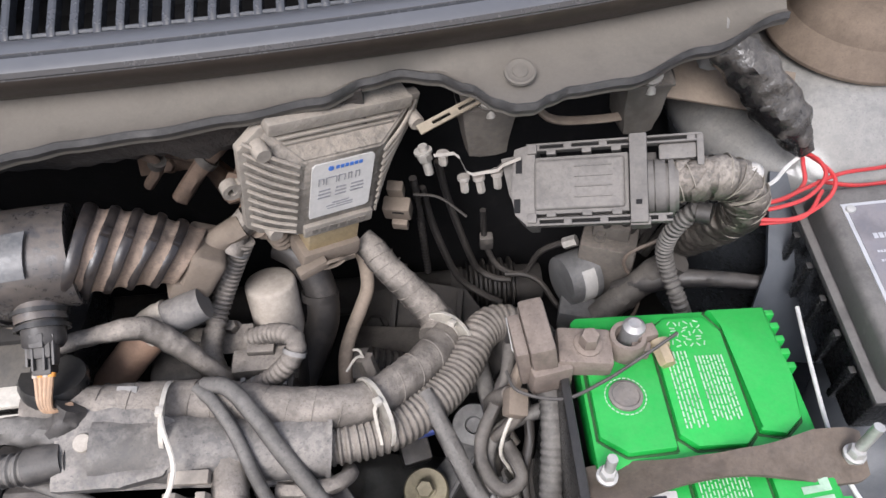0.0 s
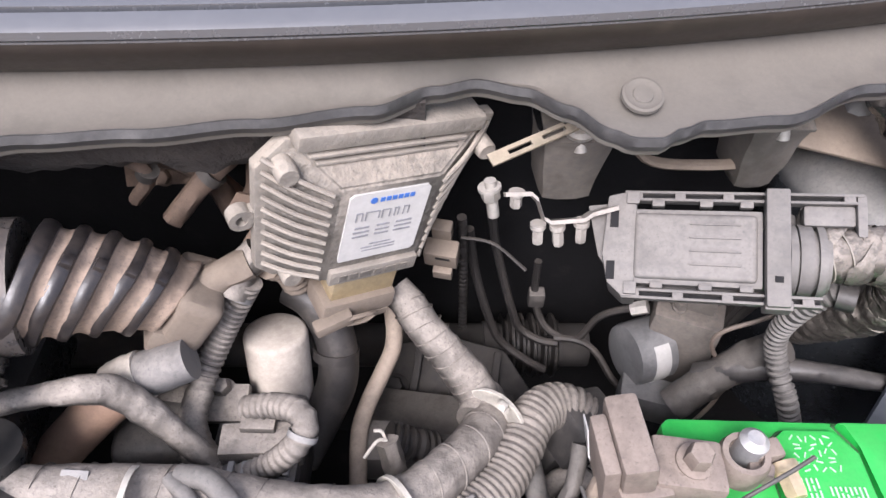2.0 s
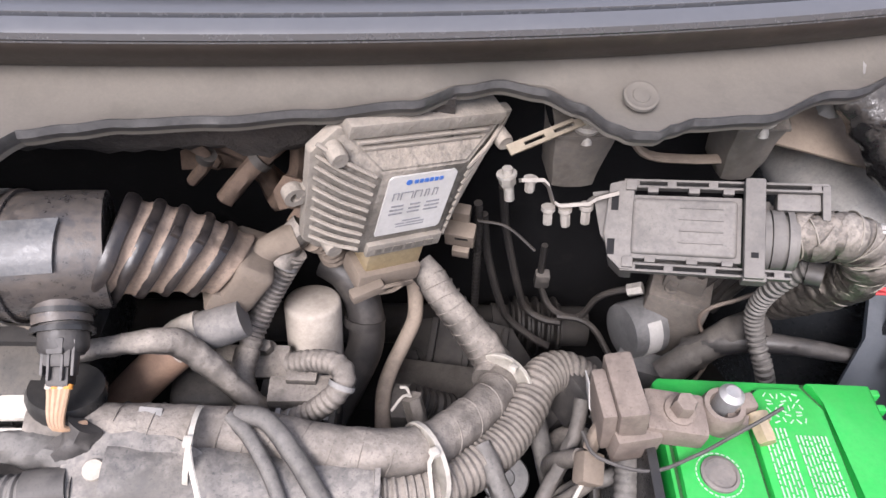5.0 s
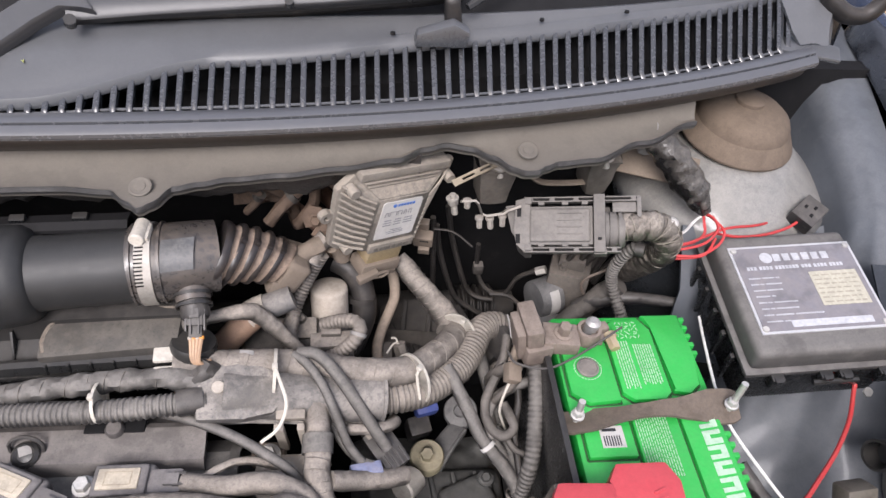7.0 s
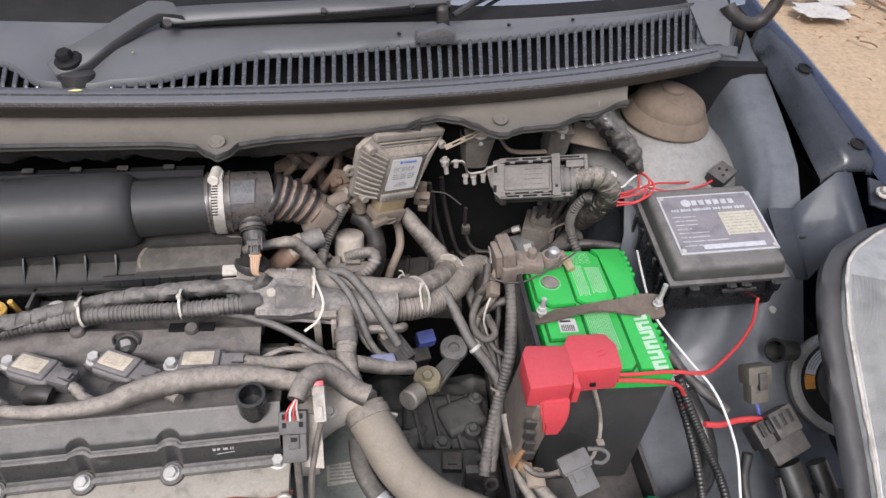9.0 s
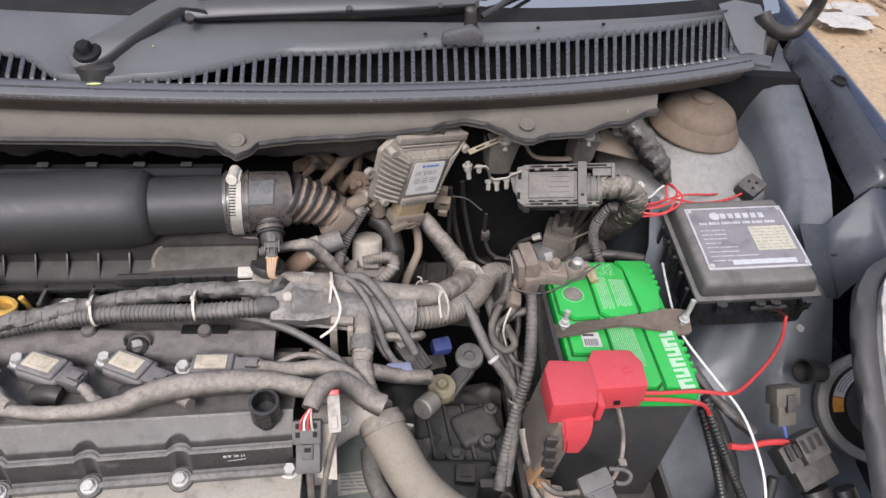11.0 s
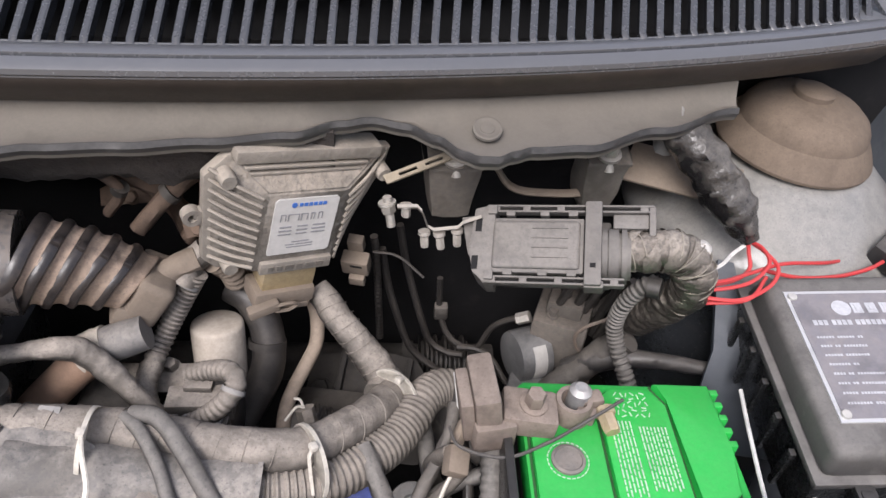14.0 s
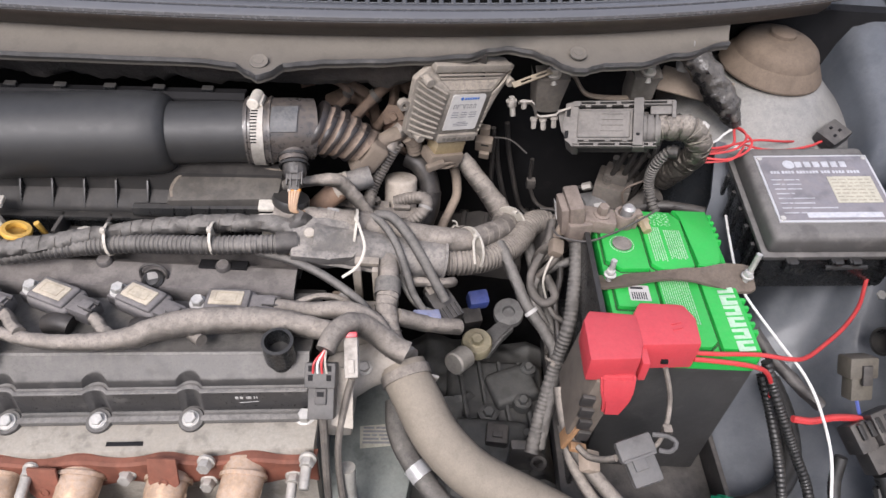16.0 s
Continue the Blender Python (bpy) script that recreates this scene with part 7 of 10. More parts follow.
# ---- fuel filter, vapour hoses, throttle side ----
ff = thing("gas_filter", -0.062, 0.25, 0.745, "cream plastic filter canister thick with dust", "filter")
bm = B()
m, h = axis((-0.066, 0.246, 0.705), (-0.067, 0.266, 0.784))
lathe(bm, [(0, 0), (0.0188, 0), (0.0190, h - 0.0035), (0.0184, h - 0.0012), (0.0165, h), (0, h)], m, 40)
part("canister", bm, surf("cream_canister", (0.46, 0.41, 0.35), 0.6, dust=0.7, up=0.3, tint=(0.42, 0.37, 0.315), soil=0.35), ff, degrees=50)
bm = B()
rod(bm, (-0.0665, 0.222, 0.752), (-0.066, 0.224, 0.768), 0.0035, n=10)
part("nib", bm, CREAM, ff)
CHANG = surf("grey_sleeve", (0.06, 0.062, 0.066), 0.35, dust=0.8, up=0.8, tint=(0.33, 0.305, 0.275), mottle=1.0, patch=30, soil=0.4)
yh = thing("vapour_hose", -0.09, 0.225, 0.80, "dusty corrugated vapour hose with taped ends", "hose")
bm = B()
tube(bm, [(-0.071, 0.258, 0.838), (-0.080, 0.254, 0.822), (-0.089, 0.247, 0.806), (-0.097, 0.236, 0.791), (-0.101, 0.222, 0.782)], 0.0074, 18, corr=0.0010, pitch=0.0036)
part("tube", bm, TAPE, yh)
bm = B()
tube(bm, [(-0.1005, 0.224, 0.783), (-0.1025, 0.210, 0.777), (-0.098, 0.199, 0.769), (-0.090, 0.192, 0.765), (-0.080, 0.187, 0.764)], 0.0074, 16, 0.0015, rough=0.06, wrap=0.0007, turn=0.005)
part("taped_end", bm, TAPE, yh)
bm = B()
tube(bm, [(-0.081, 0.254, 0.832), (-0.075, 0.262, 0.843), (-0.066, 0.268, 0.850)], 0.0095, 14, 0.003, rough=0.2, seed=4)
part("elbow", bm, TAPE, yh, "lumpy taped elbow")
bm = B()
ring(bm, (-0.0775, 0.2555, 0.8300), (0.4, 0.6, 0.7), 0.0066, 0.005, 0.0016)
part("clamp", bm, GREYP, yh)
bm = B()
tube(bm, [(-0.062, 0.268, 0.842), (-0.055, 0.275, 0.83), (-0.052, 0.28, 0.812)], 0.0095, 12, 0.003, corr=0.001, pitch=0.005)
part("branch", bm, EARTHY, yh)
uh = thing("loop_hose", -0.05, 0.195, 0.79, "dusty grey ribbed hose looping over a plug", "hose")
bm = B()
tube(bm, [(-0.100, 0.192, 0.778), (-0.090, 0.186, 0.774), (-0.078, 0.182, 0.773), (-0.064, 0.180, 0.780), (-0.050, 0.181, 0.790), (-0.038, 0.186, 0.802), (-0.0355, 0.193, 0.808), (-0.042, 0.200, 0.808), (-0.055, 0.206, 0.801), (-0.070, 0.208, 0.794)], 0.0070, 18, corr=0.0007, pitch=0.0040)
part("tube", bm, TAPE, uh)
for c, d in (((-0.0365, 0.188, 0.804), (0.3, 0.7, 0.6)), ((-0.072, 0.181, 0.776), (1, 0, 0.3))):
    bm = B()
    ring(bm, c, d, 0.0070, 0.003, 0.0008)
    part("band", bm, GREYP, uh)
tp = thing("taped_branch", -0.14, 0.20, 0.815, "dusty taped wiring branch", "wiring loom")
bm = B()
tube(bm, [(-0.200, 0.178, 0.826), (-0.175, 0.185, 0.830), (-0.153, 0.190, 0.832), (-0.134, 0.195, 0.830), (-0.125, 0.198, 0.822), (-0.112, 0.196, 0.806), (-0.096, 0.190, 0.787), (-0.086, 0.188, 0.773)], 0.0062, 14, 0.0015, rough=0.09, wrap=0.0006, radii=[0.0058, 0.0055, 0.0055, 0.0075, 0.0075, 0.0062, 0.0066])
part("sleeve", bm, TAPE, tp)
bm = B()
tube(bm, [(-0.188, 0.1815, 0.8285), (-0.176, 0.1848, 0.8300)], 0.0070, 14, 0.003, corr=0.0008, pitch=0.004)
part("end_collar", bm, HOSE, tp, "darker ribbed collar")
gs = thing("grey_sleeve_hose", -0.15, 0.21, 0.78, "rust-brown coolant hose ending in a grey sleeve", "hose")
bm = B()
tube(bm, [(-0.097, 0.222, 0.818), (-0.108, 0.219, 0.815), (-0.122, 0.2155, 0.811)], 0.0118, 22, 0.003, radii=[0.0112, 0.0122, 0.0120])
part("sleeve", bm, CHANG, gs)
bm = B()
tube(bm, [(-0.120, 0.216, 0.8115), (-0.128, 0.2140, 0.8085), (-0.136, 0.2115, 0.8045)], 0.0128, 22, 0.0015, rough=0.10, wrap=0.0008, turn=0.006)
part("collar", bm, CREAM, gs, "pale dusty taped collar")
bm = B()
tube(bm, [(-0.131, 0.2125, 0.805), (-0.140, 0.2095, 0.797), (-0.152, 0.2050, 0.786), (-0.170, 0.1975, 0.768), (-0.188, 0.1905, 0.747), (-0.202, 0.183, 0.720), (-0.210, 0.175, 0.69)], 0.0125, 20, 0.004)
part("hose", bm, surf("brown_hose", (0.26, 0.165, 0.115), 0.5, dust=0.6, tint=(0.36, 0.255, 0.19), soil=0.35), gs)
pc = thing("sensor_plug", -0.056, 0.19, 0.78, "dusty grey multi-pin plug with open latch", "plug")
bm = B()
box(bm, (-0.060, 0.193, 0.784), (0.042, 0.018, 0.016), None, 0.002, (0, 0, 4))
box(bm, (-0.062, 0.200, 0.794), (0.018, 0.010, 0.005), None, 0.001)
part("body", bm, TAPE, pc)
bm = B()
box(bm, (-0.060, 0.180, 0.776), (0.038, 0.012, 0.012), None, 0.001)
part("socket", bm, DARKP, pc)
for k in range(5):
    bm = B()
    box(bm, (-0.074 + 0.007 * k, 0.1825, 0.7835), (0.003, 0.012, 0.003), None, 0.0004)
    part("pin_rib", bm, GREYP, pc)
th = thing("throttle_motor", -0.11, 0.19, 0.73, "dark dusty throttle motor housing", "throttle body")
bm = B()
box(bm, (-0.128, 0.212, 0.745), (0.044, 0.040, 0.046), None, 0.010, (0, 4, 6), 3)
box(bm, (-0.07, 0.215, 0.735), (0.05, 0.05, 0.05), None, 0.006)
part("housing", bm, DARKP, th)
bm = B()
hexbolt(bm, (-0.131, 0.178, 0.769), (-0.132, 0.174, 0.773), 0.004)
part("bolt", bm, ZINC, th)
bm = B()
hexbolt(bm, (-0.093, 0.236, 0.766), (-0.0935, 0.233, 0.776), 0.0050, 1.3)
part("bolt", bm, TAPE, th)
bm = B()
box(bm, (-0.114, 0.228, 0.763), (0.072, 0.022, 0.008), None, 0.002, (20, 0, 2))
part("flange", bm, TAPE, th)
bh = thing("heater_hose", -0.03, 0.26, 0.75, "dark rubber elbow hose behind the filter canister", "hose")
bm = B()
tube(bm, [(-0.060, 0.292, 0.795), (-0.045, 0.284, 0.790), (-0.034, 0.273, 0.772), (-0.032, 0.258, 0.748), (-0.042, 0.242, 0.726), (-0.055, 0.225, 0.705)], 0.0125, 18, 0.004)
part("hose", bm, RUBBER, bh)
bm = B()
ring(bm, (-0.033, 0.267, 0.762), (0.05, 0.5, 0.9), 0.0128, 0.006, 0.0014)
part("clip", bm, RUBBER, bh)
rh = thing("vacuum_hose", -0.01, 0.25, 0.73, "bent tan rubber vacuum hose", "hose")
bm = B()
tube(bm, [(-0.004, 0.306, 0.772), (0.0, 0.298, 0.759), (0.0005, 0.284, 0.746), (-0.006, 0.270, 0.736), (-0.014, 0.254, 0.726), (-0.0185, 0.238, 0.718), (-0.0175, 0.215, 0.711), (-0.016, 0.195, 0.70)], 0.0056, 14, 0.003)
part("hose", bm, surf("tan_hose", (0.22, 0.18, 0.14), 0.7, dust=0.7, tint=(0.38, 0.31, 0.25)), rh)
te = thing("loom_stub", 0.004, 0.207, 0.755, "taped loom end with bare wire ends", "wiring loom")
bm = B()
tube(bm, [(0.010, 0.195, 0.735), (0.006, 0.203, 0.748), (0.002, 0.210, 0.760)], 0.0065, 12, 0.003, rough=0.2)
part("sleeve", bm, TAPE, te)
bm = B()
tube(bm, [(0.002, 0.210, 0.760), (-0.003, 0.208, 0.763), (-0.010, 0.200, 0.758)], 0.0010, 6, 0.002)
tube(bm, [(0.001, 0.211, 0.760), (-0.001, 0.213, 0.765), (-0.005, 0.212, 0.767)], 0.0010, 6, 0.002)
part("wire_end", bm, NYLON, te)
# deep dusty lumps in the gap behind: gearbox top, bolts, boots
gb2 = thing("gear_linkage", 0.03, 0.25, 0.66, "dusty gearbox linkage with rubber boot in the gap", "linkage")
bm = B()
box(bm, (0.035, 0.27, 0.66), (0.11, 0.05, 0.03), None, 0.006, (0, 0, -6))
box(bm, (-0.005, 0.235, 0.70), (0.03, 0.03, 0.03), None, 0.006)
part("bracket", bm, HOSE, gb2)
bm = B()
tube(bm, [(0.0, 0.232, 0.722), (0.015, 0.232, 0.715), (0.03, 0.235, 0.705)], 0.011, 14, corr=0.0025, pitch=0.005)
part("boot", bm, RUBBER, gb2)
bm = B()
rod(bm, (0.028, 0.236, 0.706), (0.062, 0.245, 0.69), 0.007, n=12)
part("rod", bm, LOOM, gb2)
for x, y, z, s in ((-0.11, 0.35, 0.82, 0.03), (-0.05, 0.355, 0.80, 0.025)):
    t = thing("heater_pipe", x, y, z, "rust-brown pipe stub in the dark firewall gap", "pipe", "pipe stubs")
    bm = B()
    tube(bm, [(x - 0.03, y + 0.03, z + 0.01), (x, y, z), (x + s, y - 0.01, z - 0.02)], 0.0085, 12, 0.005)
    part("pipe", bm, surf("brown_pipe", (0.09, 0.05, 0.036), 0.8, dust=0.6, tint=(0.24, 0.155, 0.115)) if "brown_pipe" not in bpy.data.materials else bpy.data.materials["brown_pipe"], t)

# The gap's gloom is put into the colour of the added rack and mount
DIM = surf("dusty_metal_dimmed_for_gap", (0.030, 0.029, 0.028), 0.6, dust=0.7, up=0.7, tint=(0.10, 0.09, 0.08), mottle=1.0, patch=20)
rack = thing("steering_rack", 0.05, 0.37, 0.60, "added dusty steering rack low behind the engine, dimmed in its colour", "steering rack")
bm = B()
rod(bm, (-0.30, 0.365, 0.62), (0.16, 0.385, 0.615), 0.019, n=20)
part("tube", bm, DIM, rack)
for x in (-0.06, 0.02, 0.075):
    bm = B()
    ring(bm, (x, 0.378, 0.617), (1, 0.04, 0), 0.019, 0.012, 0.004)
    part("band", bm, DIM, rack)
bm = B()
tube(bm, [(0.085, 0.382, 0.616), (0.135, 0.384, 0.615)], 0.028, 20, corr=0.006, pitch=0.009)
part("boot", bm, RUBBER, rack)
xm = thing("rear_mount", 0.02, 0.315, 0.66, "added dusty ribbed rear engine mount bracket, the gap's gloom put into its colour", "engine mount")
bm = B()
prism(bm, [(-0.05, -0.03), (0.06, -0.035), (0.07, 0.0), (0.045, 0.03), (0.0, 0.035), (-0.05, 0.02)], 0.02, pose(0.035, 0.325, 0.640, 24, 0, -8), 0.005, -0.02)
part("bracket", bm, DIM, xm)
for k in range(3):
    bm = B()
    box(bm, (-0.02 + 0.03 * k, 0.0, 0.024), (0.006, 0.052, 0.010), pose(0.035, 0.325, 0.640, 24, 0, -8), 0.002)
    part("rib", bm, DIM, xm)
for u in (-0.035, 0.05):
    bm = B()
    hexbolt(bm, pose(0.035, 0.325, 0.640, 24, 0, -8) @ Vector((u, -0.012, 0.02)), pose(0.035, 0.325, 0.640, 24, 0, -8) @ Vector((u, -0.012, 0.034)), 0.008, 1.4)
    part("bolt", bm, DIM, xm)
GAPM = surf("gap_brown", (0.06, 0.042, 0.033), 0.75, dust=0.8, up=0.5, tint=(0.27, 0.195, 0.145))
for nm, lb, pts, r in (
    ("heater_pipe", "rust-brown heater pipe in the dark firewall gap", [(-0.20, 0.33, 0.90), (-0.17, 0.325, 0.885), (-0.14, 0.32, 0.875), (-0.11, 0.33, 0.85), (-0.10, 0.34, 0.80)], 0.007),
    ("heater_pipe", "rust-brown heater pipe in the dark firewall gap", [(-0.09, 0.34, 0.90), (-0.08, 0.335, 0.875), (-0.082, 0.33, 0.84), (-0.10, 0.33, 0.81)], 0.006),
    ("brake_hose", "thin dusty hose in the dark firewall gap", [(-0.24, 0.32, 0.895), (-0.18, 0.315, 0.89), (-0.12, 0.32, 0.895), (-0.06, 0.325, 0.885), (0.0, 0.33, 0.86)], 0.0035),
    ("heater_pipe", "rust-brown heater pipe in the dark firewall gap", [(-0.26, 0.325, 0.885), (-0.20, 0.318, 0.880), (-0.155, 0.316, 0.884), (-0.10, 0.318, 0.888)], 0.0055),
    ("heater_pipe", "rust-brown heater pipe in the dark firewall gap", [(-0.125, 0.305, 0.835), (-0.10, 0.315, 0.862), (-0.075, 0.322, 0.882)], 0.0065),
    ("brake_hose", "thin dusty hose in the dark firewall gap", [(-0.15, 0.30, 0.895), (-0.13, 0.305, 0.87), (-0.145, 0.31, 0.845)], 0.004),
    ("brake_hose", "thin dusty hose in the dark firewall gap", [(-0.075, 0.305, 0.80), (-0.05, 0.30, 0.79), (-0.02, 0.305, 0.80), (0.0, 0.315, 0.82)], 0.0045),
):
    t = thing(nm, *pts[0], lb, "pipe", "pipes in the firewall gap")
    bm = B()
    tube(bm, pts, r, 10, 0.005, rough=0.15)
    part("pipe", bm, GAPM, t)
    bm = B()
    ring(bm, pts[1], Vector(pts[2]) - Vector(pts[1]), r * 1.15, 0.006, 0.0012)
    part("clip", bm, HOSE, t)
for x, y, z, w, a in ((-0.135, 0.335, 0.845, 0.030, 20), (-0.06, 0.345, 0.855, 0.022, -15), (-0.175, 0.34, 0.865, 0.018, 35), (-0.078, 0.300, 0.846, 0.014, 40), (-0.066, 0.292, 0.830, 0.016, -25), (-0.052, 0.297, 0.815, 0.012, 15)):
    t = thing("firewall_clip", x, y, z, "small rusty bracket deep in the firewall gap", "bracket", "brackets in the gap")
    bm = B()
    prism(bm, [(-w, -0.006), (w, -0.009), (w * 0.8, 0.008), (0, 0.014), (-w * 0.9, 0.007)], 0.003, basis((x, y, z), (1, -0.2, math.sin(radians(a))), (0, 0.4, 0.9)), 0.001)
    part("plate", bm, GAPM, t)
    bm = B()
    hexbolt(bm, (x, y - 0.003, z), (x, y - 0.009, z + 0.003), 0.005)
    part("bolt", bm, GAPM, t)

# ---- intake sensor on the elbow ----
iat = thing("air_sensor", -0.168, 0.178, 0.85, "dusty black air temperature sensor plugged with a grey connector", "sensor")
bm = B()
tube(bm, [(-0.176, 0.203, 0.872), (-0.173, 0.189, 0.866), (-0.171, 0.180, 0.861)], 0.0145, 24, 0.003, radii=[0.0165, 0.0145, 0.0140])
part("seat", bm, SLEEVE, iat)
for c, r in (((-0.1722, 0.1850, 0.8635), 0.0140), ((-0.1705, 0.1775, 0.8590), 0.0132)):
    bm = B()
    ring(bm, c, (0.12, -0.75, -0.42), r, 0.0026, 0.0018, 28)
    part("collar", bm, BLACK, iat)
bm = B()
lathe(bm, [(0.0, -0.004), (0.0118, -0.004), (0.0118, 0.010), (0.0095, 0.013), (0, 0.013)], axis((-0.1705, 0.1785, 0.8595), (-0.168, 0.166, 0.852))[0], 20)
part("sensor_body", bm, DARKP, iat)
PM = basis((-0.1680, 0.1655, 0.8545), (1, 0.05, 0.0), (0.0, 0.80, 0.60)) @ Matrix.Scale(0.80, 4)
bm = B()
box(bm, (0, 0.004, 0.0), (0.0170, 0.020, 0.015), PM, 0.0022)
box(bm, (0, -0.011, -0.001), (0.0140, 0.014, 0.012), PM, 0.0018)
part("plug", bm, DARKP, iat)
bm = B()
box(bm, (0.0, 0.007, 0.0085), (0.0100, 0.010, 0.004), PM, 0.001)
box(bm, (-0.0092, 0.0, 0.002), (0.002, 0.022, 0.008), PM, 0.0006)
box(bm, (0.0092, 0.0, 0.002), (0.002, 0.022, 0.008), PM, 0.0006)
part("latch", bm, BOXP, iat)
for u in (-0.004, 0.004):
    bm = B()
    box(bm, (u, -0.006, 0.0065), (0.0016, 0.016, 0.004), PM, 0.0004)
    part("latch_rib", bm, BOXP, iat)
COPPER = surf("bare_copper", (0.50, 0.30, 0.17), 0.5, dust=0.45, soil=0.4)
for k in range(4):
    bm = B()
    u = -0.0055 + 0.0037 * k
    tube(bm, [PM @ Vector((u, -0.017, 0.001)), PM @ Vector((u * 0.9, -0.022, 0.002)), (-0.167 + u * 0.4, 0.139, 0.833), (-0.158, 0.146, 0.826)], 0.0016, 7, 0.002)
    part("lead", bm, COPPER, iat)
    bm = B()
    rod(bm, PM @ Vector((u, -0.0165, 0.001)), PM @ Vector((u, -0.0195, 0.0015)), 0.0022, n=10)
    part("lead_seal", bm, ORANGE if k % 2 else CREAM, iat)
fun = thing("resonator_neck", -0.178, 0.155, 0.80, "black funnel-shaped neck beside the air cleaner", "intake part")
bm = B()
lathe(bm, [(0.008, -0.045), (0.010, -0.03), (0.017, -0.01), (0.0195, 0.012), (0.018, 0.016)], pose(-0.176, 0.160, 0.815, -14, 10, 0), 24)
part("funnel", bm, BLACK, fun)
bm = B()
tube(bm, [(-0.158, 0.146, 0.826), (-0.164, 0.139, 0.818), (-0.172, 0.137, 0.812), (-0.178, 0.140, 0.806)], 0.0085, 14, 0.002, rough=0.35, wrap=0.0008, seed=31)
part("crumpled_tape", bm, DARKP, fun, "crumpled black tape")

# ---- main loom across the engine ----
ml = thing("main_loom", -0.02, 0.16, 0.78, "thick dust-covered taped engine loom", "wiring loom")
bm = B()
tube(bm, [(-0.190, 0.148, 0.818), (-0.150, 0.152, 0.812), (-0.102, 0.157, 0.803), (-0.070, 0.157, 0.797), (-0.044, 0.155, 0.792), (-0.015, 0.156, 0.788), (0.007, 0.161, 0.783), (0.026, 0.176, 0.776), (0.043, 0.196, 0.767), (0.056, 0.217, 0.757), (0.060, 0.235, 0.749), (0.058, 0.25, 0.742)], 0.0132, 22, 0.002, rough=0.07, wrap=0.0007, turn=0.016, radii=[0.010, 0.0125, 0.0135, 0.0135, 0.0130, 0.0130, 0.0130], seed=1)
part("upper_strand", bm, TAPE, ml)
winding([(-0.150, 0.152, 0.812), (-0.102, 0.157, 0.803), (-0.070, 0.157, 0.797), (-0.044, 0.155, 0.792), (-0.015, 0.156, 0.788), (0.007, 0.161, 0.783), (0.026, 0.176, 0.776), (0.043, 0.196, 0.767), (0.056, 0.217, 0.757), (0.060, 0.235, 0.749)], [0.0130, 0.0138, 0.0138, 0.0134, 0.0134], 0.017, ml, TAPE, seed=3)
bm = B()
tube(bm, [(-0.03, 0.139, 0.771), (-0.005, 0.141, 0.770), (0.022, 0.150, 0.766), (0.044, 0.166, 0.761), (0.062, 0.186, 0.756), (0.076, 0.210, 0.752), (0.084, 0.228, 0.750), (0.096, 0.242, 0.746), (0.110, 0.246, 0.741), (0.122, 0.242, 0.735)], 0.0145, 22, corr=0.0016, pitch=0.0042)
part("conduit", bm, TAPE, ml, "dusty grey corrugated conduit")
bm = B()
tube(bm, [(-0.150, 0.129, 0.800), (-0.10, 0.134, 0.789), (-0.06, 0.136, 0.780), (-0.030, 0.139, 0.775), (-0.017, 0.140, 0.772)], 0.0215, 28, 0.004, flat=0.98, rough=0.04)
CHAN = surf("channel_plastic", (0.024, 0.027, 0.033), 0.30, dust=0.82, tint=(0.385, 0.355, 0.315), mottle=1.3, patch=24, soil=0.75)
part("channel", bm, CHAN, ml, "dusty plastic loom channel", degrees=70)
bm = B()
tube(bm, [(-0.160, 0.108, 0.796), (-0.10, 0.1135, 0.782), (-0.05, 0.1165, 0.770), (-0.018, 0.1195, 0.764)], 0.0028, 8, 0.004, flat=0.7)
part("channel_lip", bm, CHAN, ml)
bm = B()
ring(bm, (-0.0165, 0.140, 0.772), (1, 0.06, -0.2), 0.0215, 0.003, 0.0012, 28)
part("channel_end", bm, CHAN, ml)
bm = B()
tube(bm, [(-0.088, 0.162, 0.812), (-0.072, 0.158, 0.815), (-0.055, 0.142, 0.808), (-0.040, 0.125, 0.795), (-0.022, 0.108, 0.770), (-0.012, 0.10, 0.755)], 0.0055, 12, 0.003, rough=0.05)
part("branch", bm, LOOM, ml)
bm = B()
tube(bm, [(-0.092, 0.16, 0.813), (-0.080, 0.15, 0.812), (-0.066, 0.132, 0.804), (-0.055, 0.112, 0.790), (-0.045, 0.098, 0.765), (-0.030, 0.088, 0.745)], 0.0042, 10, 0.003)
part("branch", bm, LOOM, ml)
jb = thing("loom_box", -0.135, 0.135, 0.82, "dusty black plastic loom junction cover", "junction cover")
bm = B()
m = basis((-0.136, 0.128, 0.805), (1, 0.04, -0.16), (0.05, 0.93, 0.36))
prism(bm, [(-0.032, -0.026), (0.006, -0.024), (0.030, -0.018), (0.040, -0.004), (0.034, 0.016), (0.018, 0.022), (0.0, 0.025), (-0.034, 0.022)], 0.0075, m, 0.0055, -0.018)
part("cover", bm, CHAN, jb)
bm = B()
lathe(bm, [(0.0055, 0), (0.005, 0.0015), (0, 0.002)], m @ pose(-0.016, 0.002, 0.008), 16)
part("rivet", bm, CREAM, jb)
bm = B()
box(bm, (0.004, 0.030, 0.004), (0.012, 0.010, 0.004), m, 0.001)
part("clip", bm, GREYP, jb)
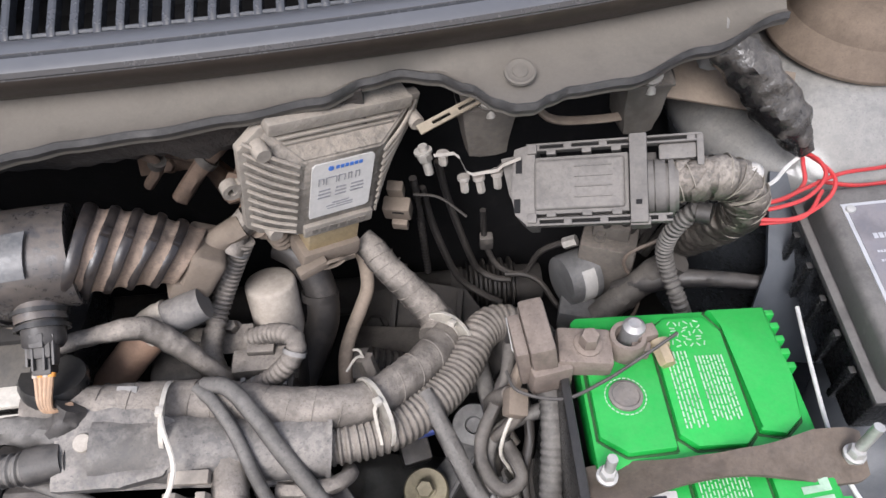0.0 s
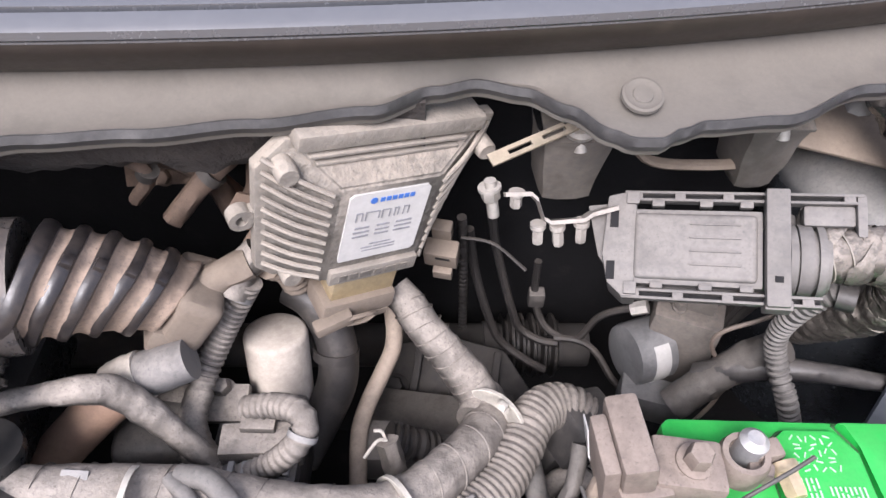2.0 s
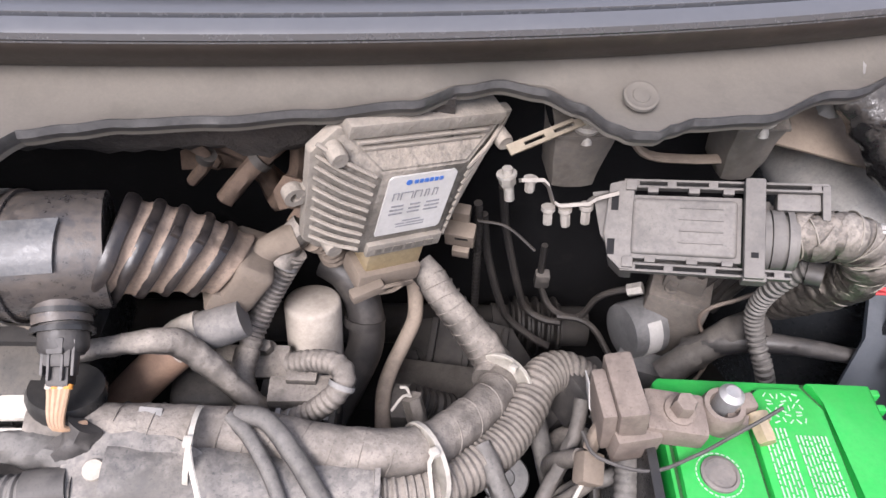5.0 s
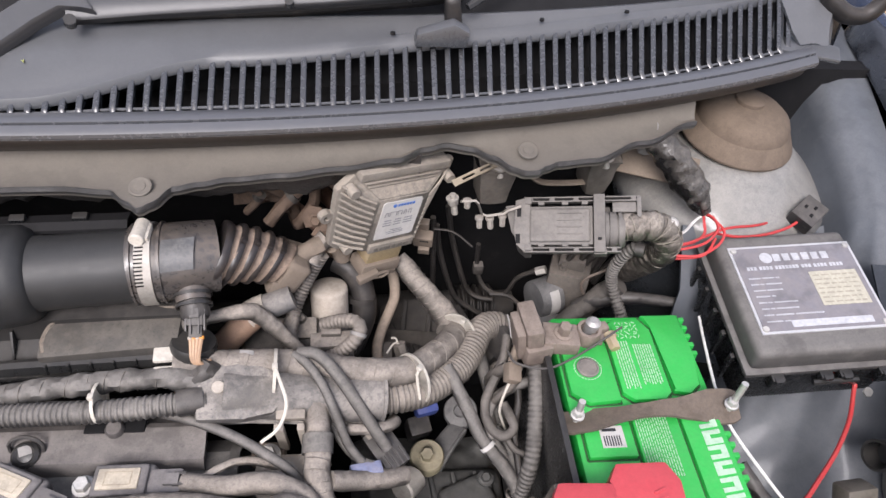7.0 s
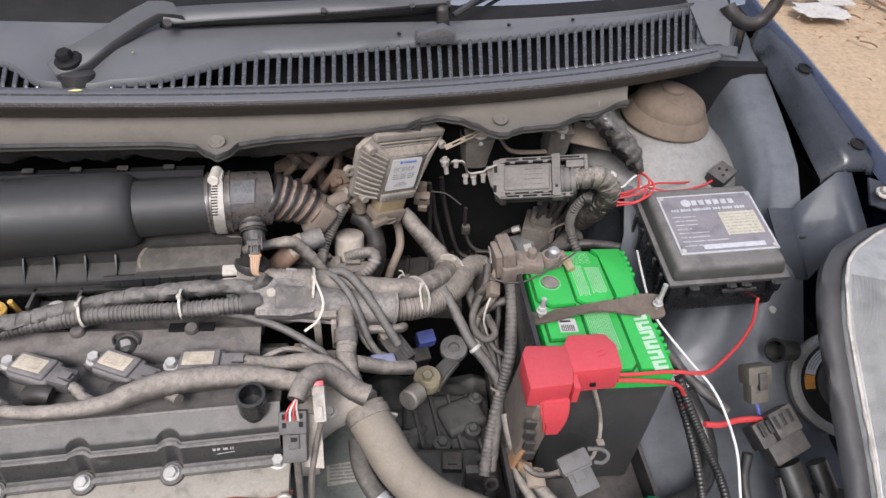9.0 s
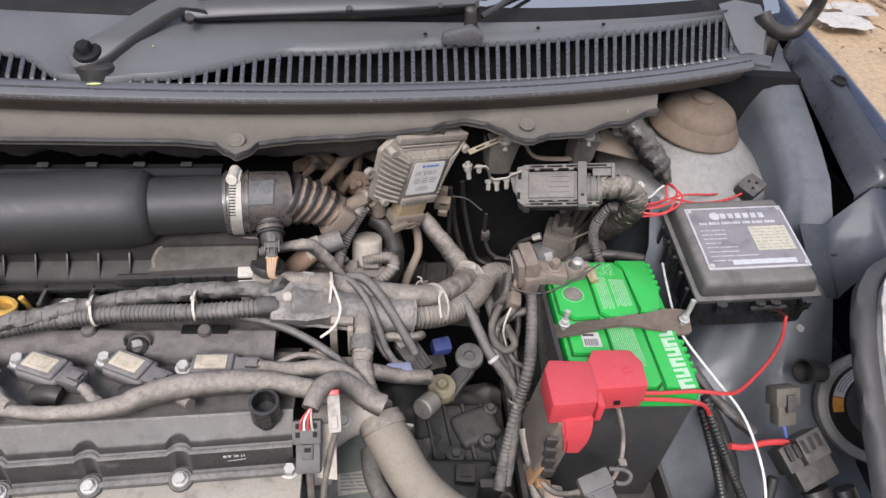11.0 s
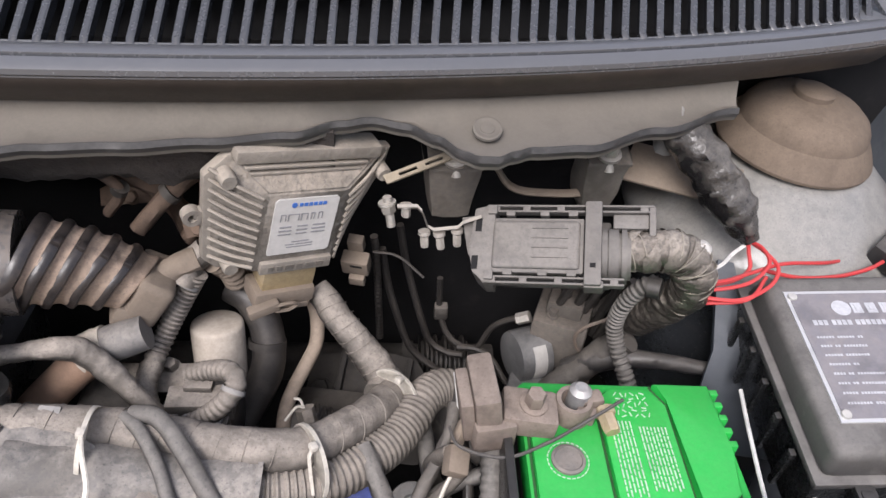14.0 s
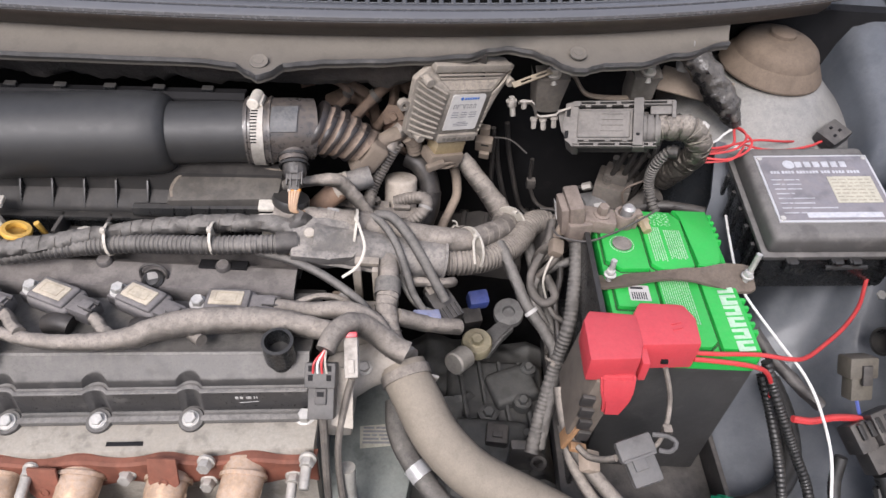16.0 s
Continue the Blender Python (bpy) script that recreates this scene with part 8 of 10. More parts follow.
# tail of loom to the left, two strands
ll = thing("coil_side_loom", -0.34, 0.115, 0.80, "dusty black corrugated loom lying behind the ignition coils", "wiring loom")
bm = B()
tube(bm, [(-0.53, 0.135, 0.800), (-0.503, 0.112, 0.792), (-0.452, 0.100, 0.790), (-0.40, 0.107, 0.795), (-0.331, 0.114, 0.800), (-0.243, 0.113, 0.805), (-0.195, 0.115, 0.808), (-0.16, 0.120, 0.806)], 0.0098, 16, corr=0.0012, pitch=0.0042)
part("conduit", bm, LOOM, ll)
bm = B()
tube(bm, [(-0.57, 0.112, 0.798), (-0.48, 0.096, 0.799), (-0.43, 0.101, 0.801), (-0.38, 0.114, 0.804), (-0.313, 0.129, 0.809), (-0.252, 0.134, 0.814), (-0.197, 0.136, 0.817), (-0.155, 0.133, 0.808), (-0.140, 0.133, 0.802)], 0.0085, 14, 0.002, rough=0.28, wrap=0.0008, turn=0.018, seed=12)
part("strand", bm, LOOM, ll)
winding([(-0.48, 0.096, 0.799), (-0.43, 0.101, 0.801), (-0.38, 0.114, 0.804), (-0.313, 0.129, 0.809), (-0.252, 0.134, 0.814), (-0.197, 0.136, 0.817)], [0.0088, 0.0090, 0.0090], 0.015, ll, TAPE, seed=8, loose=0.6)
bm = B()
tube(bm, [(-0.182, 0.1165, 0.808), (-0.175, 0.118, 0.808), (-0.163, 0.121, 0.807)], 0.0112, 14, 0.004)
part("clip_end", bm, DARKP, ll)
cable_tie((-0.454, 0.105, 0.793), (1, 0.1, 0.0), 0.0150)
cable_tie((-0.347, 0.118, 0.802), (1, 0.1, 0.05), 0.0158)
cable_tie((-0.244, 0.120, 0.808), (1, 0.0, 0.05), 0.0158)
cable_tie((0.013, 0.157, 0.776), (0.8, 0.5, -0.2), 0.0235, [(0.015, 0.148, 0.795), (0.018, 0.135, 0.775)])
cable_tie((0.062, 0.228, 0.751), (0.55, 0.75, -0.3), 0.0215, None)
cable_tie((-0.108, 0.145, 0.805), (1, 0.05, -0.15), 0.0215, [(-0.100, 0.125, 0.826), (-0.094, 0.108, 0.816), (-0.100, 0.093, 0.805), (-0.114, 0.085, 0.797)])
# battery-side loom plug at conduit end
cp = thing("loom_end_plug", 0.122, 0.24, 0.728, "dusty grey square plug at the end of a conduit", "plug")
bm = B()
box(bm, (0.119, 0.238, 0.731), (0.038, 0.034, 0.034), None, 0.004, (0, 22, 28))
part("body", bm, DARKP, cp)
bm = B()
box(bm, (0.108, 0.236, 0.708), (0.030, 0.026, 0.022), None, 0.003, (0, 25, 20))
part("lower_body", bm, DARKP, cp)
bm = B()
tube(bm, [(0.095, 0.205, 0.70), (0.105, 0.212, 0.712), (0.118, 0.212, 0.716), (0.13, 0.206, 0.712)], 0.0068, 12, 0.003)
part("hose", bm, TAPE, cp)


# ---- ignition coils ----
COILM = surf("dusty_coil_plastic", (0.030, 0.030, 0.034), 0.38, dust=0.72, tint=(0.31, 0.29, 0.275), up=0.7, mottle=0.6)
coil = thing("ignition_coil", -0.222, 0.068, 0.76, "dusty dark ignition coil with a cream top label and plug", "ignition coil", "ignition coils")
bm = B()
box(bm, (-0.222, 0.068, 0.767), (0.048, 0.032, 0.016), None, 0.006, None, 3)
box(bm, (-0.2235, 0.068, 0.7755), (0.042, 0.027, 0.006), None, 0.003, None, 3)
part("body", bm, COILM, coil)
bm = B()
box(bm, (-0.2245, 0.068, 0.7785), (0.032, 0.0175, 0.003), None, 0.0012)
part("top_label", bm, surf("cream_label", (0.52, 0.455, 0.35), 0.55, dust=0.3, tint=(0.45, 0.40, 0.33)), coil)
bm = B()
for dx, dy, w, d in ((0, 0.0055, 0.020, 0.0008), (0, -0.0055, 0.020, 0.0008), (0.010, 0, 0.0008, 0.0115), (-0.010, 0, 0.0008, 0.0115)):
    box(bm, (-0.2245 + dx, 0.068 + dy, 0.7801), (w, d, 0.0004))
part("label_print", bm, surf("faint_print", (0.42, 0.36, 0.27), 0.6), coil)
bm = B()
box(bm, (-0.189, 0.067, 0.7680), (0.026, 0.021, 0.016), None, 0.003)
box(bm, (-0.184, 0.067, 0.777), (0.012, 0.010, 0.004), None, 0.001)
part("plug", bm, COILM, coil)
bm = B()
box(bm, (-0.178, 0.0715, 0.7768), (0.010, 0.0025, 0.003), None, 0.0006)
box(bm, (-0.178, 0.0625, 0.7768), (0.010, 0.0025, 0.003), None, 0.0006)
part("latch", bm, DARKP, coil)
bm = B()
prism(bm, [(-0.009, -0.010), (0.012, -0.010), (0.012, 0.010), (-0.009, 0.010)], 0.768, pose(-0.252, 0.068, 0), 0.002, 0.755)
part("foot", bm, COILM, coil)
bm = B()
hexbolt(bm, (-0.253, 0.068, 0.768), (-0.253, 0.067, 0.777), 0.0064, 1.35)
part("bolt", bm, BOLT, coil)
for k in (1, 2, 3):
    copy_thing(coil, pose(-0.222 - 0.083 * k, 0.067, 0.76, 0, 0, -27 + 3 * k))
for k in (1, 2, 3, 4):
    x = -0.300 - 0.083 * (k - 1) + 0.012
    t = thing("coil_boot_cap", x - 0.012, 0.040, 0.758, "black rubber plug stub between the coils", "cap", "caps between coils")
    bm = B()
    tube(bm, [(x - 0.02, 0.044, 0.756), (x - 0.006, 0.042, 0.762), (x + 0.004, 0.040, 0.760)], 0.0105, 14, 0.003)
    part("cap", bm, RUBBER, t)
# loom that feeds the coils
cl = thing("coil_loom", -0.26, 0.03, 0.775, "dusty grey taped loom feeding the ignition coils", "wiring loom")
bm = B()
tube(bm, [(-0.46, 0.036, 0.766), (-0.43, 0.025, 0.766), (-0.395, 0.016, 0.767), (-0.354, 0.013, 0.769), (-0.306, 0.018, 0.772), (-0.270, 0.030, 0.778), (-0.227, 0.038, 0.780), (-0.176, 0.042, 0.778), (-0.135, 0.038, 0.775), (-0.118, 0.035, 0.772)], 0.0105, 16, 0.002, rough=0.10, wrap=0.0006, turn=0.014, radii=[0.005, 0.006, 0.0075, 0.009, 0.0125, 0.0125, 0.0115, 0.010], seed=2)
part("trunk", bm, TAPE, cl)
bm = B()
tube(bm, [(-0.176, 0.066, 0.770), (-0.144, 0.060, 0.774), (-0.111, 0.060, 0.778), (-0.085, 0.052, 0.777), (-0.07, 0.04, 0.768)], 0.0090, 12, 0.004, rough=0.08)
part("branch", bm, TAPE, cl)
for k in (1, 2, 3):
    x = -0.222 - 0.083 * k
    bm = B()
    tube(bm, [(x + 0.034, 0.050, 0.768), (x + 0.046, 0.042, 0.766), (x + 0.056, 0.030, 0.768), (x + 0.068, 0.020, 0.771)], 0.0062, 10, 0.003, rough=0.1)
    part("branch", bm, TAPE, cl)
# upright junction of looms near the thermostat
uj = thing("upright_loom", -0.07, 0.06, 0.76, "bundle of dusty taped looms meeting above the thermostat", "wiring loom")
bm = B()
tube(bm, [(-0.072, 0.128, 0.79), (-0.071, 0.105, 0.780), (-0.070, 0.085, 0.774), (-0.070, 0.066, 0.768), (-0.064, 0.048, 0.755), (-0.058, 0.036, 0.745)], 0.0112, 14, 0.003, rough=0.10, seed=6)
part("trunk", bm, TAPE, uj)
winding([(-0.071, 0.105, 0.780), (-0.070, 0.085, 0.774), (-0.070, 0.066, 0.768), (-0.064, 0.048, 0.755)], [0.0116, 0.0116, 0.0116], 0.008, uj, TAPE, seed=7)
bm = B()
tube(bm, [(-0.118, -0.008, 0.800), (-0.113, 0.006, 0.804), (-0.104, 0.022, 0.800), (-0.092, 0.034, 0.788), (-0.076, 0.036, 0.772), (-0.060, 0.030, 0.762), (-0.048, 0.026, 0.758)], 0.0102, 14, 0.003, rough=0.08, radii=[0.0085, 0.0095, 0.0105, 0.011, 0.0115, 0.012], seed=8)
part("branch", bm, TAPE, uj)
bm = B()
tube(bm, [(-0.205, 0.122, 0.79), (-0.17, 0.108, 0.795), (-0.135, 0.094, 0.790), (-0.10, 0.078, 0.775), (-0.083, 0.068, 0.760)], 0.0044, 10, 0.003)
part("thin_branch", bm, LOOM, uj)
bm = B()
tube(bm, [(-0.060, 0.066, 0.765), (-0.035, 0.074, 0.748), (-0.012, 0.080, 0.738), (0.004, 0.088, 0.728)], 0.0085, 12, 0.003, rough=0.1)
part("branch", bm, TAPE, uj)
cable_tie((-0.083, 0.060, 0.766), (0.6, -0.5, -0.4), 0.0075, [(-0.08, 0.05, 0.77), (-0.074, 0.04, 0.762)])
ub = thing("loom_bracket", -0.092, 0.105, 0.76, "dusty cream steel bracket carrying the loom", "bracket")
bm = B()
box(bm, (-0.1015, 0.106, 0.768), (0.008, 0.006, 0.058), None, 0.001, (14, 0, 0))
box(bm, (-0.0835, 0.106, 0.768), (0.006, 0.006, 0.058), None, 0.001, (14, 0, 0))
box(bm, (-0.0925, 0.1115, 0.794), (0.024, 0.008, 0.006), None, 0.001, (14, 0, 0))
box(bm, (-0.0925, 0.099, 0.742), (0.024, 0.008, 0.008), None, 0.001, (14, 0, 0))
part("frame", bm, surf("cream_dust_steel", (0.24, 0.21, 0.17), 0.6, dust=0.85, up=0.3, tint=(0.42, 0.375, 0.32)), ub)
bm = B()
hexbolt(bm, (-0.114, 0.102, 0.745), (-0.1145, 0.099, 0.757), 0.0068, 1.5)
part("bolt", bm, ZINC, ub)
bm = B()
box(bm, (-0.116, 0.108, 0.735), (0.030, 0.020, 0.018), None, 0.004, (14, 0, 0))
part("foot", bm, EARTHY, ub)
tb2 = thing("thin_branch", -0.12, 0.08, 0.76, "thin dusty taped wires running to the loom junction", "wires")
bm = B()
tube(bm, [(-0.176, 0.060, 0.766), (-0.165, 0.068, 0.769), (-0.136, 0.084, 0.770), (-0.105, 0.084, 0.760), (-0.083, 0.074, 0.752)], 0.0036, 10, 0.003, rough=0.1)
part("wire", bm, TAPE, tb2)
bm = B()
tube(bm, [(-0.062, 0.118, 0.776), (-0.052, 0.104, 0.762), (-0.040, 0.094, 0.752), (-0.022, 0.088, 0.748)], 0.0030, 8, 0.003)
part("wire", bm, LOOM, tb2)
bm = B()
tube(bm, [(-0.046, 0.112, 0.768), (-0.030, 0.110, 0.770), (-0.014, 0.114, 0.766), (-0.004, 0.124, 0.758), (-0.006, 0.132, 0.748)], 0.0052, 10, 0.003, rough=0.12)
part("wire", bm, TAPE, tb2)
bm = B()
ring(bm, (-0.0705, 0.094, 0.776), (0, 0.9, 0.35), 0.0120, 0.016, 0.0012)
part("tape_band", bm, LOOM, tb2)
bc1 = thing("six_pin_connector", -0.120, -0.018, 0.77, "dusty grey six-pin connector with red and white wires", "connector")
CM = basis((-0.1205, -0.021, 0.776), (1, 0.0, 0.05), (0.05, 0.75, 0.65))
bm = B()
box(bm, (0, 0.004, 0), (0.027, 0.022, 0.020), CM, 0.002)
box(bm, (0.001, -0.020, -0.002), (0.023, 0.028, 0.018), CM, 0.002)
part("body", bm, surf("dark_grey_plastic", (0.045, 0.045, 0.045), 0.4, dust=0.45, up=0.85, tint=(0.27, 0.25, 0.225)), bc1)
bm = B()
box(bm, (0.001, -0.014, 0.0085), (0.010, 0.014, 0.003), CM, 0.001)
part("latch", bm, DARKP, bc1)
bm = B()
box(bm, (0.001, -0.012, 0.0104), (0.006, 0.004, 0.001), CM)
for k in range(2):
    for u in (-0.008, 0.008):
        box(bm, (u, 0.002 + 0.008 * k, 0.0102), (0.004, 0.005, 0.001), CM)
part("cavity", bm, DARKM, bc1)
for k, mt in enumerate((REDW, WHITEW, REDW, CREAM)):
    bm = B()
    tube(bm, [CM @ Vector((-0.006 + 0.004 * k, 0.006, 0.010)), CM @ Vector((-0.004 + 0.003 * k, 0.016, 0.014)), (-0.117, -0.006, 0.801)], 0.0011, 6, 0.002)
    part("wire", bm, mt, bc1)
wc1 = thing("white_connector", -0.097, 0.0, 0.785, "cream-white connector with a red lock on dusty wires", "connector")
WM = basis((-0.096, -0.001, 0.783), (1, 0.05, 0.08), (-0.02, 0.8, 0.6))
bm = B()
box(bm, (0, 0, 0), (0.0125, 0.036, 0.012), WM, 0.002)
box(bm, (0, -0.008, 0.007), (0.006, 0.012, 0.003), WM, 0.001)
part("body", bm, surf("dusty_white_plastic", (0.44, 0.41, 0.37), 0.5, dust=0.6, tint=(0.38, 0.34, 0.295), soil=0.9), wc1)
bm = B()
box(bm, (0.0, 0.020, 0.004), (0.012, 0.005, 0.008), WM, 0.001)
part("lock", bm, RED, wc1)
bm = B()
tube(bm, [WM @ Vector((0, -0.018, 0)), (-0.100, -0.025, 0.75), (-0.106, -0.045, 0.71), (-0.104, -0.06, 0.66), (-0.095, -0.075, 0.60)], 0.0035, 8, 0.004)
tube(bm, [CM @ Vector((0.002, -0.03, 0)), (-0.117, -0.05, 0.73), (-0.116, -0.062, 0.68), (-0.115, -0.07, 0.62)], 0.0038, 8, 0.004)
part("lead", bm, TAPE, wc1)
ins = thing("beige_bracket", -0.105, -0.01, 0.75, "beige plastic connector bracket", "bracket")
bm = B()
prism(bm, [(-0.012, -0.03), (0.008, -0.034), (0.010, 0.02), (-0.008, 0.026)], 0.004, basis((-0.103, -0.016, 0.752), (1, 0, 0.1), (0, 0.6, 0.8)), 0.001)
part("plate", bm, CREAM, ins)
# dark ribbed connector
dc = thing("ribbed_connector", -0.012, 0.105, 0.735, "dark ribbed connector lying on the wiring", "connector")
DM = basis((-0.013, 0.108, 0.737), (0.55, -0.75, -0.3), (0.8, 0.6, 0.1))
bm = B()
box(bm, (0, 0, 0), (0.040, 0.026, 0.018), DM, 0.002)
part("body", bm, DARKP, dc)
for k in range(5):
    bm = B()
    box(bm, (0.012, -0.010 + 0.005 * k, 0.0095), (0.016, 0.0022, 0.003), DM, 0.0005)
    part("rib", bm, DARKP, dc)
bm = B()
box(bm, (-0.020, 0.0, 0.002), (0.012, 0.020, 0.016), DM, 0.003)
part("boot", bm, TAPE, dc)
bp2 = thing("blue_plug", 0.036, 0.222, 0.615, "blue plastic plug deep in the bay", "plug")
bm = B()
box(bm, (0.036, 0.224, 0.625), (0.026, 0.020, 0.022), None, 0.004, (20, 0, 15))
part("body", bm, BLUEP, bp2)
bm = B()
box(bm, (0.028, 0.212, 0.600), (0.026, 0.022, 0.034), None, 0.004, (20, 0, 15))
part("socket", bm, DARKP, bp2)
bp3 = thing("blue_clip", -0.022, 0.085, 0.725, "small faded blue clip on a grey loom", "clip")
bm = B()
box(bm, (-0.030, 0.083, 0.7485), (0.028, 0.012, 0.008), None, 0.002, (0, 10, 14))
part("body", bm, surf("faded_blue", (0.16, 0.20, 0.36), 0.5, dust=0.5), bp3)

# ---- mount arm with big washer ----
mt_ = thing("engine_mount", 0.06, 0.21, 0.575, "dusty gearbox mount arm with large washer and bolt", "engine mount")
bm = B()
m, h = axis((0.083, 0.246, 0.575), (0.082, 0.243, 0.584))
lathe(bm, [(0.0205, 0), (0.0205, h * 0.8), (0.0195, h), (0.0085, h), (0.0075, h * 0.4), (0, h * 0.4)], m, 32)
part("washer", bm, MOTOR, mt_)
bm = B()
sheet(bm, [[(0.068, 0.232, 0.578), (0.090, 0.224, 0.578)], [(0.048, 0.205, 0.585), (0.070, 0.195, 0.585)], [(0.028, 0.180, 0.590), (0.052, 0.165, 0.588)]], 0.014)
bmesh.ops.bevel(bm, geom=list(bm.edges), offset=0.003, segments=2, affect="EDGES")
part("arm", bm, MOTOR, mt_)
bm = B()
m, h = axis((0.037, 0.180, 0.583), (0.0365, 0.177, 0.603))
lathe(bm, [(0.0195, 0), (0.0195, h * 0.7), (0.018, h * 0.8), (0.0085, h * 0.8), (0.0085, h * 0.95), (0, h)], m, 28)
part("bush", bm, surf("olive_metal", (0.33, 0.30, 0.19), 0.5, metal=0.4, dust=0.5), mt_, "olive-tinted mount bush")
bm = B()
hexbolt(bm, (0.0365, 0.177, 0.597), (0.036, 0.174, 0.609), 0.0078, 1.2)
part("bolt", bm, bpy.data.materials["olive_metal"], mt_)
bm = B()
rod(bm, (0.022, 0.152, 0.600), (0.006, 0.132, 0.607), 0.0145, n=24, edge=0.002)
part("bushing_sleeve", bm, ZINC, mt_)

# ---- gearbox casting ----
gx = thing("gearbox", 0.06, 0.08, 0.50, "dusty grey cast gearbox housing with bolts", "gearbox")
bm = B()
box(bm, (0.065, 0.10, 0.49), (0.125, 0.19, 0.10), None, 0.016, (6, 0, 0), 3)
box(bm, (0.055, 0.055, 0.545), (0.09, 0.07, 0.03), None, 0.010, (8, 4, 0), 3)
box(bm, (0.085, 0.145, 0.545), (0.06, 0.05, 0.03), None, 0.010, (4, -6, 20), 3)
part("housing", bm, ENGINE, gx, degrees=50)
bm = B()
rows = []
for x in span(-0.05, 0.135, 56):
    row = []
    for y in span(-0.04, 0.25, 80):
        z = 0.528 + 0.020 * noise.noise(Vector((x * 14, y * 14, 2))) + 0.006 * noise.noise(Vector((x * 45, y * 45, 5)))
        z += 0.016 * math.exp(-((y - 0.135 - 0.2 * (x - 0.05)) / 0.006) ** 2) + 0.012 * math.exp(-((y - 0.018) / 0.007) ** 2) + 0.012 * math.exp(-((x - 0.02 - 0.3 * (y - 0.1)) / 0.006) ** 2)
        z -= 0.9 * max(0, abs(x - 0.045) - 0.07) + 0.7 * max(0, abs(y - 0.11) - 0.12)
        row.append((x, y, z))
    rows.append(row)
sheet(bm, rows, 0.01)
part("casing", bm, ENGINE, gx, "dust-dulled cast casing", degrees=50)
for x, y, z, r in ((0.052, 0.098, 0.555, 0.009), (0.095, 0.115, 0.558, 0.008), (0.105, 0.165, 0.560, 0.007), (0.04, 0.03, 0.562, 0.007), (0.098, 0.075, 0.548, 0.007)):
    bm = B()
    lathe(bm, [(r * 1.5, -0.006), (r * 1.4, 0.004), (0, 0.004)], pose(x, y, z), 20)
    hexbolt(bm, (x, y, z + 0.003), (x, y - 0.002, z + 0.012), r * 0.8)
    part("bolt_boss", bm, ENGINE, gx)
for k in range(4):
    bm = B()
    box(bm, (0.025 + 0.026 * k, 0.115, 0.546), (0.005, 0.13, 0.012), None, 0.002, (5, 0, 8))
    part("casting_rib", bm, ENGINE, gx)
bm = B()
box(bm, (0.060, 0.062, 0.566), (0.026, 0.024, 0.018), None, 0.003, (10, 0, -5))
box(bm, (0.060, 0.058, 0.576), (0.012, 0.008, 0.004), None, 0.001, (10, 0, -5))
part("sensor_block", bm, DARKP, gx)
bh2 = thing("bell_housing", -0.075, 0.03, 0.52, "grey-green gearbox bell housing with a paper label", "bell housing")
bm = B()
prism(bm, [(-0.055, -0.10), (0.03, -0.10), (0.045, 0.0), (0.035, 0.09), (-0.055, 0.09)], 0.02, pose(-0.080, 0.02, 0.568, 14, 0, 0), 0.006, -0.08)
part("housing", bm, surf("grey_green_casting", (0.17, 0.19, 0.175), 0.5, metal=0.3, dust=0.4, tint=(0.26, 0.26, 0.235)), bh2)
bm = B()
prism(bm, [(-0.020, -0.014), (0.020, -0.010), (0.019, 0.015), (-0.021, 0.011)], 0.001, pose(-0.077, 0.038, 0.593, 14, 0, 2))
lb2 = part("label", bm, surf("aged_label", (0.42, 0.41, 0.34), 0.6, dust=0.3), bh2, "faded paper label with dark bars")
bm = B()
text_bars(bm, pose(-0.077, 0.038, 0.5942, 14, 0, 2) @ Vector((-0.017, 0.009, 0.0006)), (1, 0.04, 0), (0, -1, -0.25), [[(0, 0.012), (0.014, 0.018)], [(0, 0.034)], [(0.0, 0.008), (0.010, 0.006), (0.018, 0.014)], [(0, 0.018), (0.02, 0.012)], [(0, 0.034)]], 0.0022, 0.0042)
part("label_bars", bm, INKG, lb2)
for x, y in ((-0.105, -0.035), (-0.06, -0.06)):
    bm = B()
    hexbolt(bm, (x, y, 0.585), (x, y - 0.004, 0.596), 0.007)
    part("bolt", bm, ZINC, bh2)

# ---- radiator hose with its housing ----
rdh = thing("radiator_hose", 0.02, -0.02, 0.66, "large dusty rubber radiator hose", "hose")
bm = B()
tube(bm, [(-0.052, 0.038, 0.722), (-0.046, 0.026, 0.717), (-0.036, 0.010, 0.710), (-0.014, -0.022, 0.692), (0.020, -0.046, 0.672), (0.060, -0.060, 0.658), (0.10, -0.073, 0.645), (0.15, -0.092, 0.628), (0.19, -0.12, 0.61), (0.21, -0.17, 0.60)], 0.0235, 26, 0.005, rough=0.012)
part("hose", bm, surf("dusty_radiator_hose", (0.09, 0.08, 0.065), 0.7, dust=0.8, up=0.35, tint=(0.325, 0.285, 0.23), mottle=0.3, soil=0.15), rdh, degrees=60)
bm = B()
ring(bm, (-0.0475, 0.029, 0.7185), (0.35, -0.8, -0.35), 0.0237, 0.010, 0.0016, 30)
part("spring_clip", bm, TAPE, rdh)
bm = B()
box(bm, (-0.022, 0.030, 0.716), (0.012, 0.003, 0.010), None, 0.001, (0, 20, 0))
box(bm, (-0.016, 0.014, 0.71), (0.008, 0.003, 0.006), None, 0.001, (0, 20, 0))
part("clip_tab", bm, ZINC, rdh)
tm = thing("thermostat_housing", -0.075, 0.045, 0.71, "dusty alloy thermostat housing with outlet neck", "thermostat housing")
bm = B()
